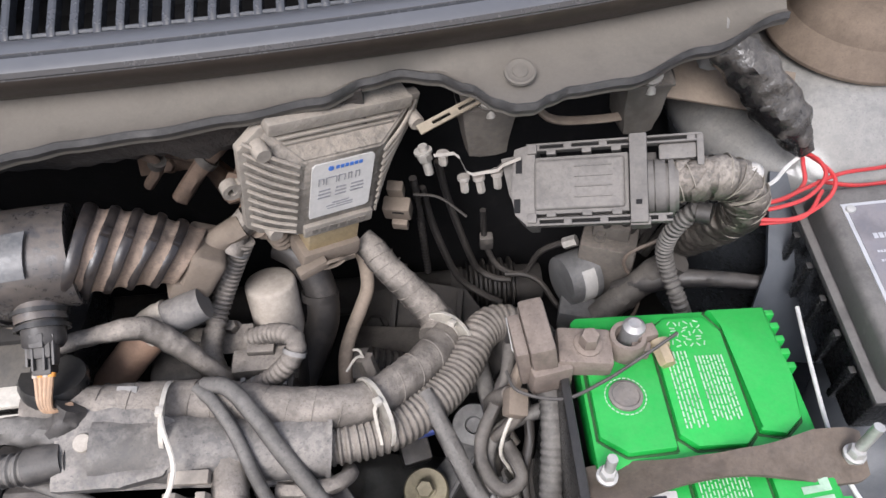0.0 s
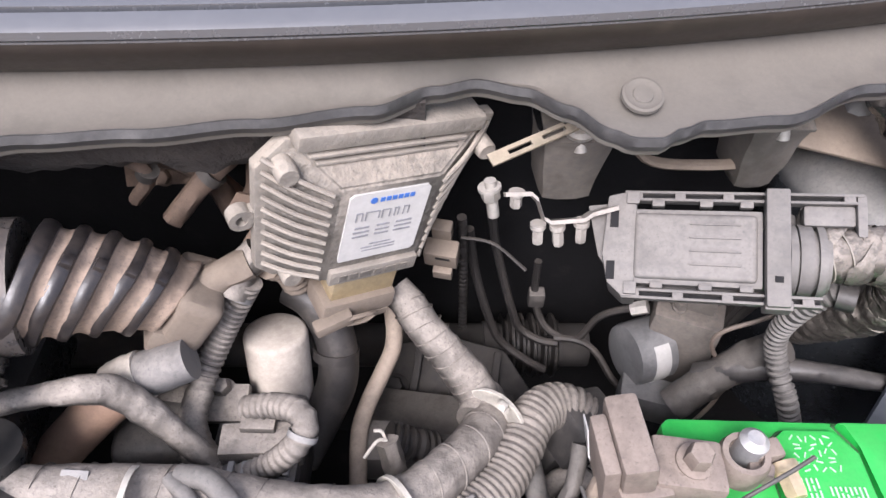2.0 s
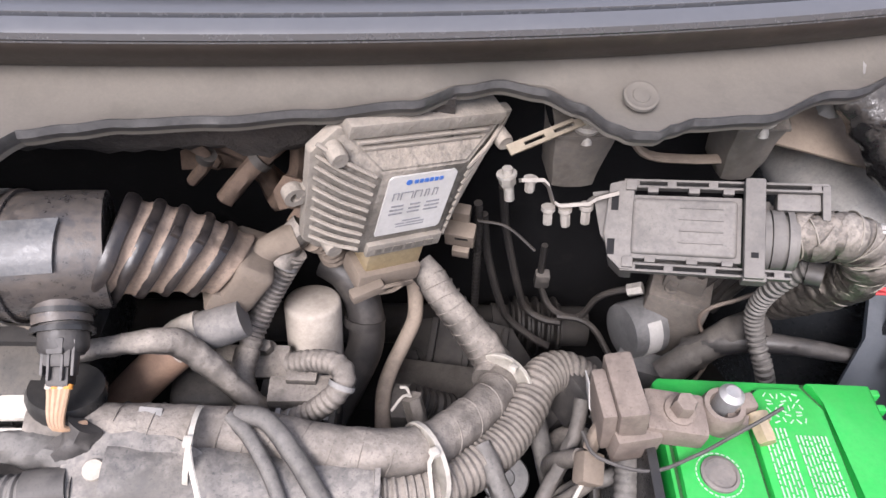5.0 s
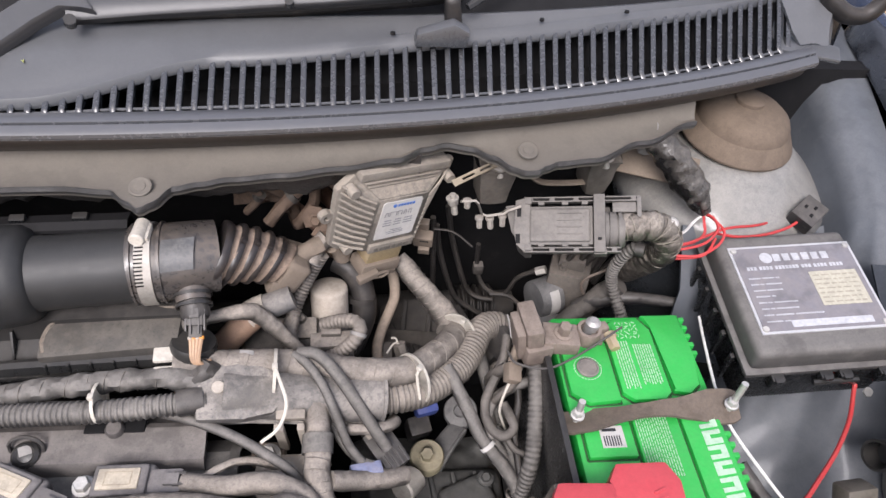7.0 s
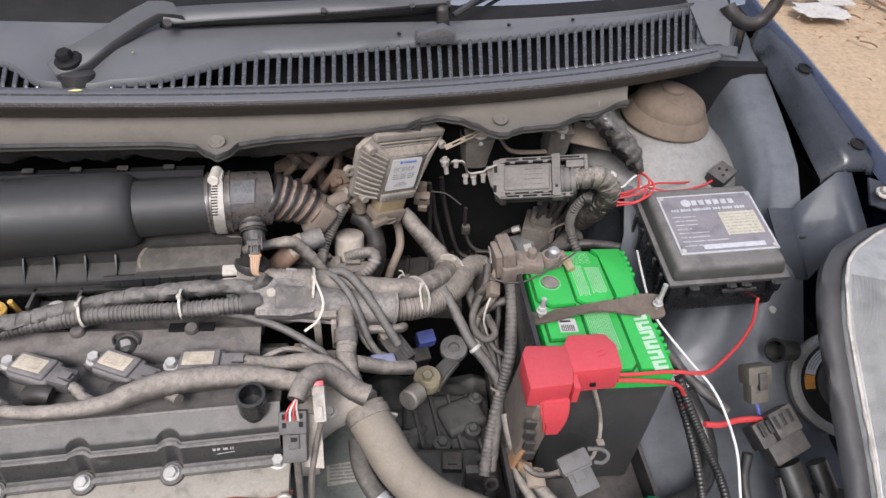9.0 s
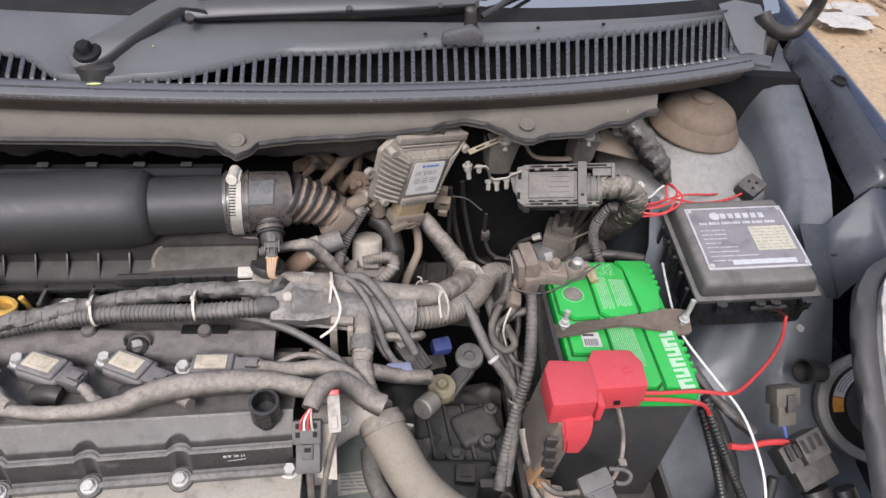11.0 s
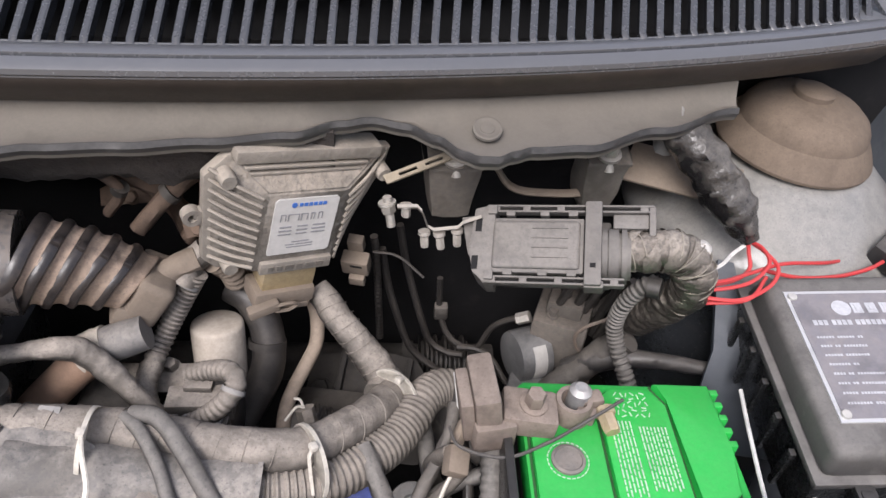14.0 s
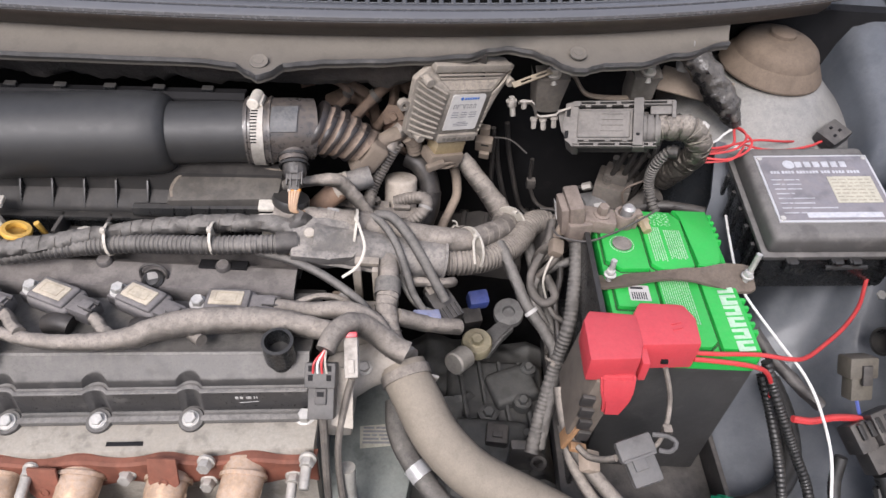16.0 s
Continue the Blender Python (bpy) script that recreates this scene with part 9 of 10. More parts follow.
tube(bm, [(-0.11, 0.040, 0.700), (-0.085, 0.046, 0.712), (-0.065, 0.046, 0.722), (-0.050, 0.036, 0.722)], 0.022, 22, 0.004, radii=[0.025, 0.022, 0.022, 0.0225])
part("neck", bm, surf("dusty_alloy", (0.34, 0.32, 0.29), 0.5, metal=0.4, dust=0.75, up=0.4, tint=(0.42, 0.375, 0.32)), tm)
bm = B()
hexbolt(bm, (-0.088, 0.030, 0.728), (-0.089, 0.026, 0.736), 0.0055)
part("bolt", bm, ZINC, tm)
bm = B()
hexbolt(bm, (-0.099, 0.082, 0.752), (-0.099, 0.080, 0.760), 0.0065, 1.6)
part("bolt", bm, ZINC, tm)
bm = B()
box(bm, (-0.10, 0.085, 0.715), (0.05, 0.03, 0.07), None, 0.006)
box(bm, (-0.115, 0.03, 0.68), (0.03, 0.06, 0.06), None, 0.006)
part("body", bm, bpy.data.materials["dusty_alloy"], tm)
h2 = thing("lower_hose", -0.03, -0.02, 0.60, "black heater hose with a silver tape band", "hose")
bm = B()
tube(bm, [(-0.060, 0.060, 0.630), (-0.056, 0.030, 0.620), (-0.042, 0.002, 0.613), (-0.018, -0.027, 0.603), (0.004, -0.048, 0.596), (0.03, -0.062, 0.590), (0.06, -0.07, 0.585)], 0.0115, 16, 0.004)
part("hose", bm, LOOM, h2)
bm = B()
tube(bm, [(-0.036, -0.007, 0.611), (-0.026, -0.018, 0.607)], 0.0122, 18, 0.003)
part("tape_band", bm, SILVERL, h2)
lbr = thing("lower_bracket_loom", -0.06, -0.05, 0.60, "pale dusty cable descending beside the bell housing", "cable")
bm = B()
tube(bm, [(-0.100, -0.045, 0.67), (-0.098, -0.055, 0.63), (-0.088, -0.07, 0.60), (-0.070, -0.085, 0.58), (-0.045, -0.10, 0.565)], 0.0085, 12, 0.004)
part("cable", bm, surf("pale_hose", (0.30, 0.30, 0.27), 0.6, dust=0.5), lbr)
# yellow dipstick ring, bolt, cap behind the coils
dip = thing("dipstick", -0.438, 0.123, 0.79, "orange-yellow plastic dipstick ring", "dipstick")
bm = B()
m = basis((-0.436, 0.117, 0.808), (1, 0.0, -0.30), (0.1, 0.98, -0.15))
lathe(bm, [(0.0095, -0.003), (0.0132, -0.003), (0.0142, -0.0015), (0.0142, 0.0015), (0.0132, 0.003), (0.0095, 0.003), (0.0088, 0.0), (0.0095, -0.003)], m, 32)
part("ring", bm, YELLOW, dip)
bm = B()
rod(bm, (-0.424, 0.132, 0.806), (-0.41, 0.15, 0.70), 0.003, n=8)
part("rod", bm, YELLOW, dip)
tb = thing("intake_bracket", -0.381, 0.128, 0.785, "black plastic intake bracket with a flanged bolt", "bracket")
bm = B()
box(bm, (-0.381, 0.134, 0.784), (0.060, 0.030, 0.012), None, 0.003)
box(bm, (-0.404, 0.137, 0.797), (0.004, 0.030, 0.018), None, 0.001)
box(bm, (-0.356, 0.137, 0.797), (0.004, 0.030, 0.018), None, 0.001)
part("plate", bm, DARKP, tb)
bm = B()
hexbolt(bm, (-0.381, 0.131, 0.790), (-0.381, 0.127, 0.800), 0.0075, 1.6)
part("bolt", bm, ZINC, tb)
inj = thing("intake_manifold", -0.36, 0.095, 0.75, "dusty black intake manifold slab behind the coils", "intake manifold")
MANI = surf("dusty_manifold", (0.024, 0.024, 0.026), 0.4, dust=0.75, tint=(0.29, 0.265, 0.245), up=0.8, mottle=0.7)
bm = B()
sheet(bm, [[(x, 0.086, 0.745), (x, 0.088, 0.760), (x, 0.091, 0.7645), (x, 0.104, 0.7665), (x, 0.108, 0.7695), (x, 0.118, 0.7710), (x, 0.124, 0.768), (x, 0.126, 0.755), (x, 0.16, 0.752)] for x in span(-0.80, -0.165, 30)], 0.006)
part("slab", bm, MANI, inj, degrees=30)
for x, w in ((-0.255, 0.020), (-0.225, 0.018), (-0.44, 0.02)):
    bm = B()
    box(bm, (x, 0.120, 0.7712), (w, 0.012, 0.003), None, 0.0008)
    part("recess", bm, DARKM, inj)
for x in (-0.240, -0.36, -0.47):
    bm = B()
    lathe(bm, [(0.008, -0.01), (0.008, 0.008), (0.006, 0.011), (0, 0.011)], pose(x, 0.118, 0.766, 12, 0, 0), 18)
    part("boss", bm, MANI, inj)
bm = B()
lathe(bm, [(0.011, 0), (0.011, 0.006), (0.0085, 0.008), (0.006, 0.006), (0, 0.007)], pose(-0.307, 0.100, 0.763, 24, 0, 0), 22)
part("cap", bm, BLACK, inj)
bm = B()
tube(bm, [(-0.320, 0.102, 0.764), (-0.319, 0.105, 0.776), (-0.307, 0.107, 0.781), (-0.295, 0.105, 0.776), (-0.294, 0.102, 0.764)], 0.0016, 8, 0.003)
part("spring_clip", bm, DARKP, inj)
bm = B()
box(bm, (-0.307, 0.1005, 0.7705), (0.010, 0.008, 0.002), None, 0.0006, (24, 0, 20))
part("cap_mark", bm, GREYP, inj)


# ---- terminals and cables round the battery ----
nc = thing("earth_clamp", 0.14, 0.175, 0.815, "rust-brown battery earth clamp with bolts and sensor block", "terminal clamp")
BROWN = surf("corroded_metal", (0.12, 0.095, 0.08), 0.6, metal=0.3, dust=0.85, up=0.45, tint=(0.30, 0.25, 0.21), grain=0.3)
bm = B()
box(bm, (0.118, 0.176, 0.824), (0.016, 0.040, 0.030), None, 0.003, (0, -8, 6))
box(bm, (0.107, 0.172, 0.818), (0.008, 0.030, 0.034), None, 0.002, (0, -8, 6))
part("sensor_block", bm, BROWN, nc)
bm = B()
box(bm, (0.1135, 0.175, 0.8235), (0.003, 0.030, 0.026), None, 0.001, (0, -8, 6))
part("dark_gap", bm, DARKM, nc)
bm = B()
box(bm, (0.124, 0.160, 0.808), (0.026, 0.014, 0.022), None, 0.003, (0, 0, 12))
part("foot", bm, BROWN, nc)
bm = B()
box(bm, (0.146, 0.171, 0.813), (0.034, 0.026, 0.016), None, 0.003, (0, 4, -4))
part("clamp_body", bm, BROWN, nc)
bm = B()
hexbolt(bm, (0.148, 0.171, 0.820), (0.148, 0.169, 0.834), 0.0062, 1.4)
part("bolt", bm, BROWN, nc)
bm = B()
lathe(bm, [(0.0082, -0.012), (0.0118, -0.012), (0.0122, 0.002), (0.0110, 0.006), (0.0082, 0.006), (0.0082, -0.012)], pose(0.174, 0.176, 0.815), 28)
box(bm, (0.186, 0.180, 0.813), (0.014, 0.010, 0.014), None, 0.002, (0, 0, 12))
box(bm, (0.182, 0.172, 0.811), (0.012, 0.008, 0.010), None, 0.002, (0, 0, -20))
part("ring_clamp", bm, BROWN, nc)
bm = B()
hexbolt(bm, (0.194, 0.176, 0.812), (0.197, 0.160, 0.810), 0.0055, 1.2)
part("clamp_bolt", bm, BRASS, nc, "brassy clamp bolt")
ew = thing("earth_wire", 0.16, 0.15, 0.815, "thin grey earth wire looping over the battery", "wire")
bm = B()
tube(bm, [(0.098, 0.165, 0.805), (0.104, 0.150, 0.806), (0.130, 0.142, 0.808), (0.155, 0.150, 0.812), (0.172, 0.158, 0.816), (0.190, 0.166, 0.823), (0.202, 0.172, 0.827)], 0.0011, 8, 0.003)
part("wire", bm, DARKP, ew)
cg = thing("earth_lug", 0.10, 0.155, 0.795, "dusty cable lug with a loose white tag", "cable lug")
bm = B()
box(bm, (0.103, 0.152, 0.788), (0.014, 0.018, 0.013), None, 0.003, (20, 20, 0))
tube(bm, [(0.103, 0.160, 0.795), (0.107, 0.168, 0.803), (0.112, 0.172, 0.808)], 0.004, 10, 0.002, rough=0.25)
part("lug", bm, EARTHY, cg)
bm = B()
sheet(bm, [[(0.100, 0.195, 0.820), (0.1005, 0.185, 0.822)], [(0.103, 0.190, 0.806), (0.103, 0.180, 0.806)], [(0.109, 0.180, 0.800), (0.108, 0.172, 0.801)]], 0.0008, (1, 0, 0))
part("white_tag", bm, WHITEL, cg)

pos = thing("terminal_cover", 0.155, 0.0, 0.80, "red plastic cover over the positive battery terminal", "terminal cover")
bm = B()
m = pose(0, 0, 0, 0, 0, 0)
prism(bm, [(0.150, -0.014), (0.204, -0.010), (0.206, 0.020), (0.198, 0.036), (0.158, 0.036), (0.150, 0.022)], 0.834, Matrix.Identity(4), 0.004, 0.800)
part("main_hood", bm, RED, pos)
bm = B()
prism(bm, [(0.104, -0.034), (0.148, -0.030), (0.153, -0.012), (0.153, 0.020), (0.110, 0.022), (0.104, 0.010)], 0.836, Matrix.Identity(4), 0.005, 0.806)
part("side_hood", bm, RED, pos)
bm = B()
prism(bm, [(0.150, -0.030), (0.157, -0.030), (0.157, 0.018), (0.150, 0.018)], 0.829, Matrix.Identity(4), 0.002, 0.806)
part("hinge_web", bm, RED, pos)
bm = B()
sheet(bm, [[(0.117, -0.036, 0.815), (0.148, -0.034, 0.815)], [(0.119, -0.041, 0.800), (0.148, -0.040, 0.800)], [(0.124, -0.042, 0.785), (0.147, -0.041, 0.785)], [(0.126, -0.041, 0.768), (0.142, -0.041, 0.768)]], 0.016, (0, 1, 0))
bmesh.ops.bevel(bm, geom=list(bm.edges), offset=0.0025, segments=2, affect="EDGES")
part("cable_flap", bm, RED, pos)
bm = B()
box(bm, (0.176, -0.0125, 0.812), (0.006, 0.004, 0.004), None)
box(bm, (0.158, -0.0145, 0.818), (0.004, 0.004, 0.003), None)
part("slot", bm, DARKM, pos)
bm = B()
for k in range(2):
    box(bm, (0.186, 0.012 - 0.006 * k, 0.8345), (0.010, 0.0015, 0.0012), None, 0.0003, (0, 0, 20))
part("moulded_mark", bm, RED, pos)
fb = thing("fuse_block", 0.116, 0.0, 0.745, "dusty dark battery fuse block with copper strips", "fuse block")
bm = B()
box(bm, (0.120, 0.0, 0.765), (0.024, 0.070, 0.085), None, 0.004, (0, 8, 0))
part("body", bm, surf("dusty_block", (0.06, 0.052, 0.045), 0.6, dust=0.7, up=0.5, tint=(0.28, 0.235, 0.19)), fb)
for k in range(4):
    bm = B()
    box(bm, (0.111 + 0.002 * k, -0.038, 0.785 - 0.018 * k), (0.012, 0.004, 0.012), None, 0.001, (0, 8, 0))
    part("rib", bm, DARKP, fb)
bm = B()
box(bm, (0.108, -0.030, 0.728), (0.004, 0.016, 0.044), None, 0.001, (0, 14, 0))
box(bm, (0.117, -0.036, 0.707), (0.016, 0.008, 0.006), None, 0.001, (0, 14, 0))
part("copper_strip", bm, surf("copper", (0.55, 0.30, 0.14), 0.45, metal=0.7, dust=0.4), fb, "orange copper strip")
FUSEG = surf("fuse_holder_grey", (0.08, 0.08, 0.08), 0.45, dust=0.5, tint=(0.20, 0.192, 0.18))
fh = thing("fuse_holder", 0.163, -0.066, 0.735, "grey inline fuse holder with a loop strap", "fuse holder")
FM = basis((0.158, -0.064, 0.748), (0.92, 0.25, 0.25), (-0.2, 0.85, 0.4))
bm = B()
box(bm, (0, 0.004, 0), (0.033, 0.020, 0.014), FM, 0.004)
box(bm, (0, -0.015, -0.001), (0.027, 0.026, 0.012), FM, 0.004)
box(bm, (-0.002, -0.010, 0.0062), (0.012, 0.010, 0.003), FM, 0.001)
box(bm, (0, -0.0045, 0.0), (0.030, 0.0025, 0.0155), FM, 0.001)
part("body", bm, FUSEG, fh)
bm = B()
tube(bm, [FM @ Vector(p) for p in ((0.018, 0.010, 0.004), (0.030, 0.004, 0.006), (0.034, -0.004, 0.006), (0.026, -0.008, 0.006), (0.018, -0.004, 0.004))], 0.0022, 8, 0.003)
part("loop", bm, FUSEG, fh)
bm = B()
tube(bm, [(0.180, -0.012, 0.802), (0.186, -0.020, 0.785), (0.190, -0.026, 0.768), (0.187, -0.040, 0.757), (0.178, -0.055, 0.752), (0.172, -0.060, 0.750)], 0.0024, 8, 0.003)
part("lead", bm, TAPE, fh)
bm = B()
box(bm, (0.186, -0.046, 0.755), (0.008, 0.008, 0.012), None, 0.001)
part("splice", bm, TAPE, fh)
# cables on the gearbox side of the battery
lc = thing("battery_cables", 0.115, 0.06, 0.70, "dusty black battery cables running down beside the battery", "cables")
bm = B()
tube(bm, [(0.112, 0.185, 0.795), (0.124, 0.165, 0.790), (0.126, 0.145, 0.776), (0.124, 0.122, 0.757), (0.120, 0.095, 0.732), (0.112, 0.078, 0.692), (0.104, 0.058, 0.662), (0.096, 0.035, 0.635), (0.09, 0.012, 0.615)], 0.0078, 14, corr=0.0007, pitch=0.0045)
part("conduit", bm, LOOM, lc)
bm = B()
tube(bm, [(0.085, 0.215, 0.735), (0.092, 0.180, 0.725), (0.100, 0.145, 0.715), (0.108, 0.110, 0.700), (0.112, 0.088, 0.682), (0.108, 0.060, 0.655), (0.10, 0.03, 0.63)], 0.0068, 12, 0.004)
part("cable", bm, LOOM, lc)
bm = B()
tube(bm, [(0.100, 0.160, 0.785), (0.092, 0.168, 0.765), (0.090, 0.175, 0.742), (0.098, 0.172, 0.722), (0.106, 0.160, 0.712)], 0.0055, 10, 0.004)
tube(bm, [(0.108, 0.150, 0.782), (0.098, 0.148, 0.762), (0.088, 0.150, 0.735), (0.094, 0.140, 0.712)], 0.0042, 10, 0.004)
part("cable", bm, TAPE, lc)
bm = B()
tube(bm, [(0.104, 0.152, 0.784), (0.096, 0.140, 0.775), (0.093, 0.135, 0.755), (0.098, 0.135, 0.735), (0.103, 0.132, 0.722)], 0.0013, 6, 0.003)
part("thin_wire", bm, NYLON, lc)
cable_tie((0.1115, 0.082, 0.688), (0.3, 0.5, 0.8), 0.0115, [(0.122, 0.078, 0.692), (0.130, 0.078, 0.690)], TAPE)
cable_tie((0.102, 0.132, 0.721), (0.5, 0.3, 0.6), 0.008, None)
tg = thing("tangled_cables", 0.09, 0.14, 0.74, "tangle of dusty cables hanging beside the battery", "cables")
for k, (pts, r) in enumerate((
    ([(0.045, 0.172, 0.772), (0.054, 0.155, 0.765), (0.076, 0.118, 0.735), (0.100, 0.097, 0.710), (0.111, 0.079, 0.690), (0.108, 0.054, 0.660), (0.099, 0.019, 0.615)], 0.0062),
    ([(0.104, 0.195, 0.790), (0.099, 0.175, 0.775), (0.083, 0.150, 0.755), (0.081, 0.133, 0.745), (0.093, 0.116, 0.740), (0.106, 0.122, 0.745), (0.097, 0.142, 0.755)], 0.0045),
    ([(0.135, 0.168, 0.762), (0.124, 0.162, 0.760), (0.100, 0.157, 0.750), (0.086, 0.144, 0.740), (0.087, 0.122, 0.730), (0.100, 0.110, 0.710)], 0.0050),
    ([(0.110, 0.180, 0.770), (0.114, 0.150, 0.750), (0.108, 0.125, 0.735), (0.112, 0.100, 0.712), (0.118, 0.075, 0.690)], 0.0036),
    ([(0.098, 0.118, 0.738), (0.106, 0.108, 0.730), (0.118, 0.104, 0.722), (0.120, 0.090, 0.70)], 0.0030),
)):
    bm = B()
    tube(bm, pts, r, 12, 0.003, rough=0.14, wrap=0.0004 if r > 0.004 else 0.0, seed=30 + k)
    part("cable", bm, (LOOM, HOSE, LOOM, RUBBER, HOSE)[k], tg)
bm = B()
ring(bm, (0.082, 0.113, 0.729), (0.6, -0.6, -0.5), 0.0068, 0.004, 0.0012)
part("tape_band", bm, WHITEL, tg, "pale tape band")
lk = thing("lower_cables", 0.16, -0.05, 0.66, "dusty taped cables below the front of the battery", "cables")
bm = B()
tube(bm, [(0.104, 0.02, 0.725), (0.112, -0.014, 0.700), (0.124, -0.030, 0.685), (0.145, -0.050, 0.668), (0.175, -0.074, 0.652), (0.205, -0.086, 0.648), (0.240, -0.083, 0.650), (0.255, -0.078, 0.655)], 0.0075, 12, 0.004, rough=0.06)
part("cable", bm, TAPE, lk)
bm = B()
tube(bm, [(0.110, 0.0, 0.69), (0.120, -0.03, 0.668), (0.142, -0.06, 0.650), (0.165, -0.075, 0.642), (0.19, -0.085, 0.635)], 0.0060, 12, 0.004, rough=0.06)
tube(bm, [(0.116, -0.038, 0.712), (0.124, -0.050, 0.715), (0.134, -0.060, 0.728), (0.142, -0.064, 0.738)], 0.0032, 10, 0.003)
part("branch", bm, TAPE, lk)
bm = B()
box(bm, (0.128, -0.046, 0.700), (0.016, 0.020, 0.014), None, 0.003, (20, 30, 10))
part("splice_tape", bm, surf("tan_tape", (0.34, 0.27, 0.21), 0.6, dust=0.4), lk, "tan taped splice")
bm = B()
box(bm, (0.085, 0.02, 0.595), (0.034, 0.012, 0.045), None, 0.003)
lathe(bm, [(0.009, 0), (0.009, 0.008), (0.0055, 0.008), (0.0055, 0.0), (0.009, 0.0)], basis((0.098, 0.010, 0.605), (1, 0, 0), (0, 0.5, 0.9)), 18)
part("bracket", bm, DARKP, lk)
gc = thing("green_connector", 0.262, -0.075, 0.645, "bright teal-green connector on a grey loom", "connector")
GM = basis((0.262, -0.076, 0.662), (0.95, 0.1, -0.2), (0.1, 0.8, 0.5))
bm = B()
lathe(bm, [(0, -0.014), (0.0165, -0.014), (0.0175, -0.010), (0.0170, 0.002), (0.0185, 0.003), (0.0185, 0.006), (0.0160, 0.0085), (0.006, 0.010), (0, 0.010)], GM, 36)
part("body", bm, GREENC, gc, degrees=45)
bm = B()
prism(bm, [(-0.020, 0.000), (-0.012, -0.006), (0.004, -0.004), (0.022, 0.004), (0.024, 0.011), (0.010, 0.010), (-0.004, 0.017), (-0.018, 0.014)], 0.006, GM @ pose(0, 0.003, 0.009, 0, 0, 10), 0.002)
part("cap", bm, GREENC, gc)
for k in range(16):
    bm = B()
    a = k * math.pi / 8
    box(bm, (0.0178 * math.cos(a), 0.0178 * math.sin(a), -0.005), (0.0022, 0.0028, 0.013), GM, 0.0006)
    part("grip_rib", bm, GREENC, gc)
bm = B()
rod(bm, GM @ Vector((0.012, 0.004, 0.012)), GM @ Vector((0.030, -0.002, 0.010)), 0.0042, n=10)
part("nib", bm, GREENC, gc)
bm = B()
lathe(bm, [(0.019, 0), (0.017, 0.02), (0, 0.02)], pose(0.255, -0.10, 0.628), 20)
part("pale_socket", bm, NYLON, gc)

# ---- wires and tubes over the wing side ----
r1 = thing("red_supply_wire", 0.32, 0.05, 0.78, "bright red supply wire from the battery to the relay box", "wire")
bm = B()
tube(bm, [(0.200, -0.005, 0.816), (0.225, -0.002, 0.812), (0.267, 0.005, 0.805), (0.300, 0.008, 0.797), (0.322, 0.018, 0.788), (0.350, 0.040, 0.780), (0.385, 0.070, 0.774), (0.415, 0.102, 0.772), (0.432, 0.130, 0.776), (0.437, 0.142, 0.786)], 0.0021, 8, 0.004)
part("wire", bm, REDW, r1)
r2 = thing("red_supply_wire", 0.27, 0.0, 0.79, "bright red wire diving into a black conduit", "wire")
bm = B()
tube(bm, [(0.203, -0.009, 0.812), (0.225, -0.007, 0.808), (0.258, -0.004, 0.800), (0.280, 0.002, 0.785), (0.296, 0.006, 0.760), (0.300, 0.004, 0.745)], 0.0023, 8, 0.004)
part("wire", bm, REDW, r2)
bm = B()
tube(bm, [(0.315, -0.018, 0.742), (0.335, -0.017, 0.738), (0.360, -0.010, 0.735), (0.385, -0.006, 0.730), (0.405, -0.004, 0.722)], 0.0034, 8, 0.004)
part("wire", bm, REDW, r2)
wt = thing("white_vent_tube", 0.32, 0.0, 0.77, "thin white plastic tube trailing past the battery", "tube")
bm = B()
tube(bm, [(0.296, 0.205, 0.800), (0.292, 0.17, 0.795), (0.284, 0.12, 0.796), (0.281, 0.082, 0.800), (0.302, 0.032, 0.790), (0.320, 0.006, 0.778), (0.329, -0.020, 0.766), (0.332, -0.057, 0.750), (0.329, -0.090, 0.728), (0.323, -0.135, 0.698), (0.320, -0.20, 0.66)], 0.0014, 8, 0.004)
part("tube", bm, WHITEW, wt)
ck = thing("wing_conduit", 0.33, -0.03, 0.69, "black corrugated conduits running down the inner wing", "conduit")
bm = B()
tube(bm, [(0.288, 0.018, 0.780), (0.298, 0.004, 0.758), (0.312, -0.012, 0.732), (0.330, -0.030, 0.700), (0.346, -0.048, 0.672), (0.355, -0.080, 0.640), (0.36, -0.13, 0.60)], 0.0054, 12, corr=0.0006, pitch=0.0034)
part("tube", bm, BLACK, ck)
bm = B()
tube(bm, [(0.300, 0.03, 0.745), (0.312, 0.005, 0.715), (0.322, -0.03, 0.68), (0.330, -0.07, 0.635), (0.335, -0.12, 0.59)], 0.0054, 12, corr=0.0006, pitch=0.0034)
part("tube", bm, BLACK, ck)
bm = B()
tube(bm, [(0.290, 0.06, 0.775), (0.305, 0.035, 0.765), (0.328, 0.012, 0.752), (0.348, -0.002, 0.742)], 0.006, 10, 0.004, rough=0.25)
part("crumpled_tape", bm, DARKP, ck)
uo = thing("wing_drain_hose", 0.36, 0.03, 0.60, "black rubber hose curving round the battery tray", "hose")
bm = B()
tube(bm, [(0.36, 0.09, 0.66), (0.378, 0.06, 0.632), (0.380, 0.022, 0.610), (0.360, -0.01, 0.600), (0.325, -0.028, 0.597), (0.285, -0.035, 0.60)], 0.011, 14, 0.005)
part("hose", bm, BLACK, uo)
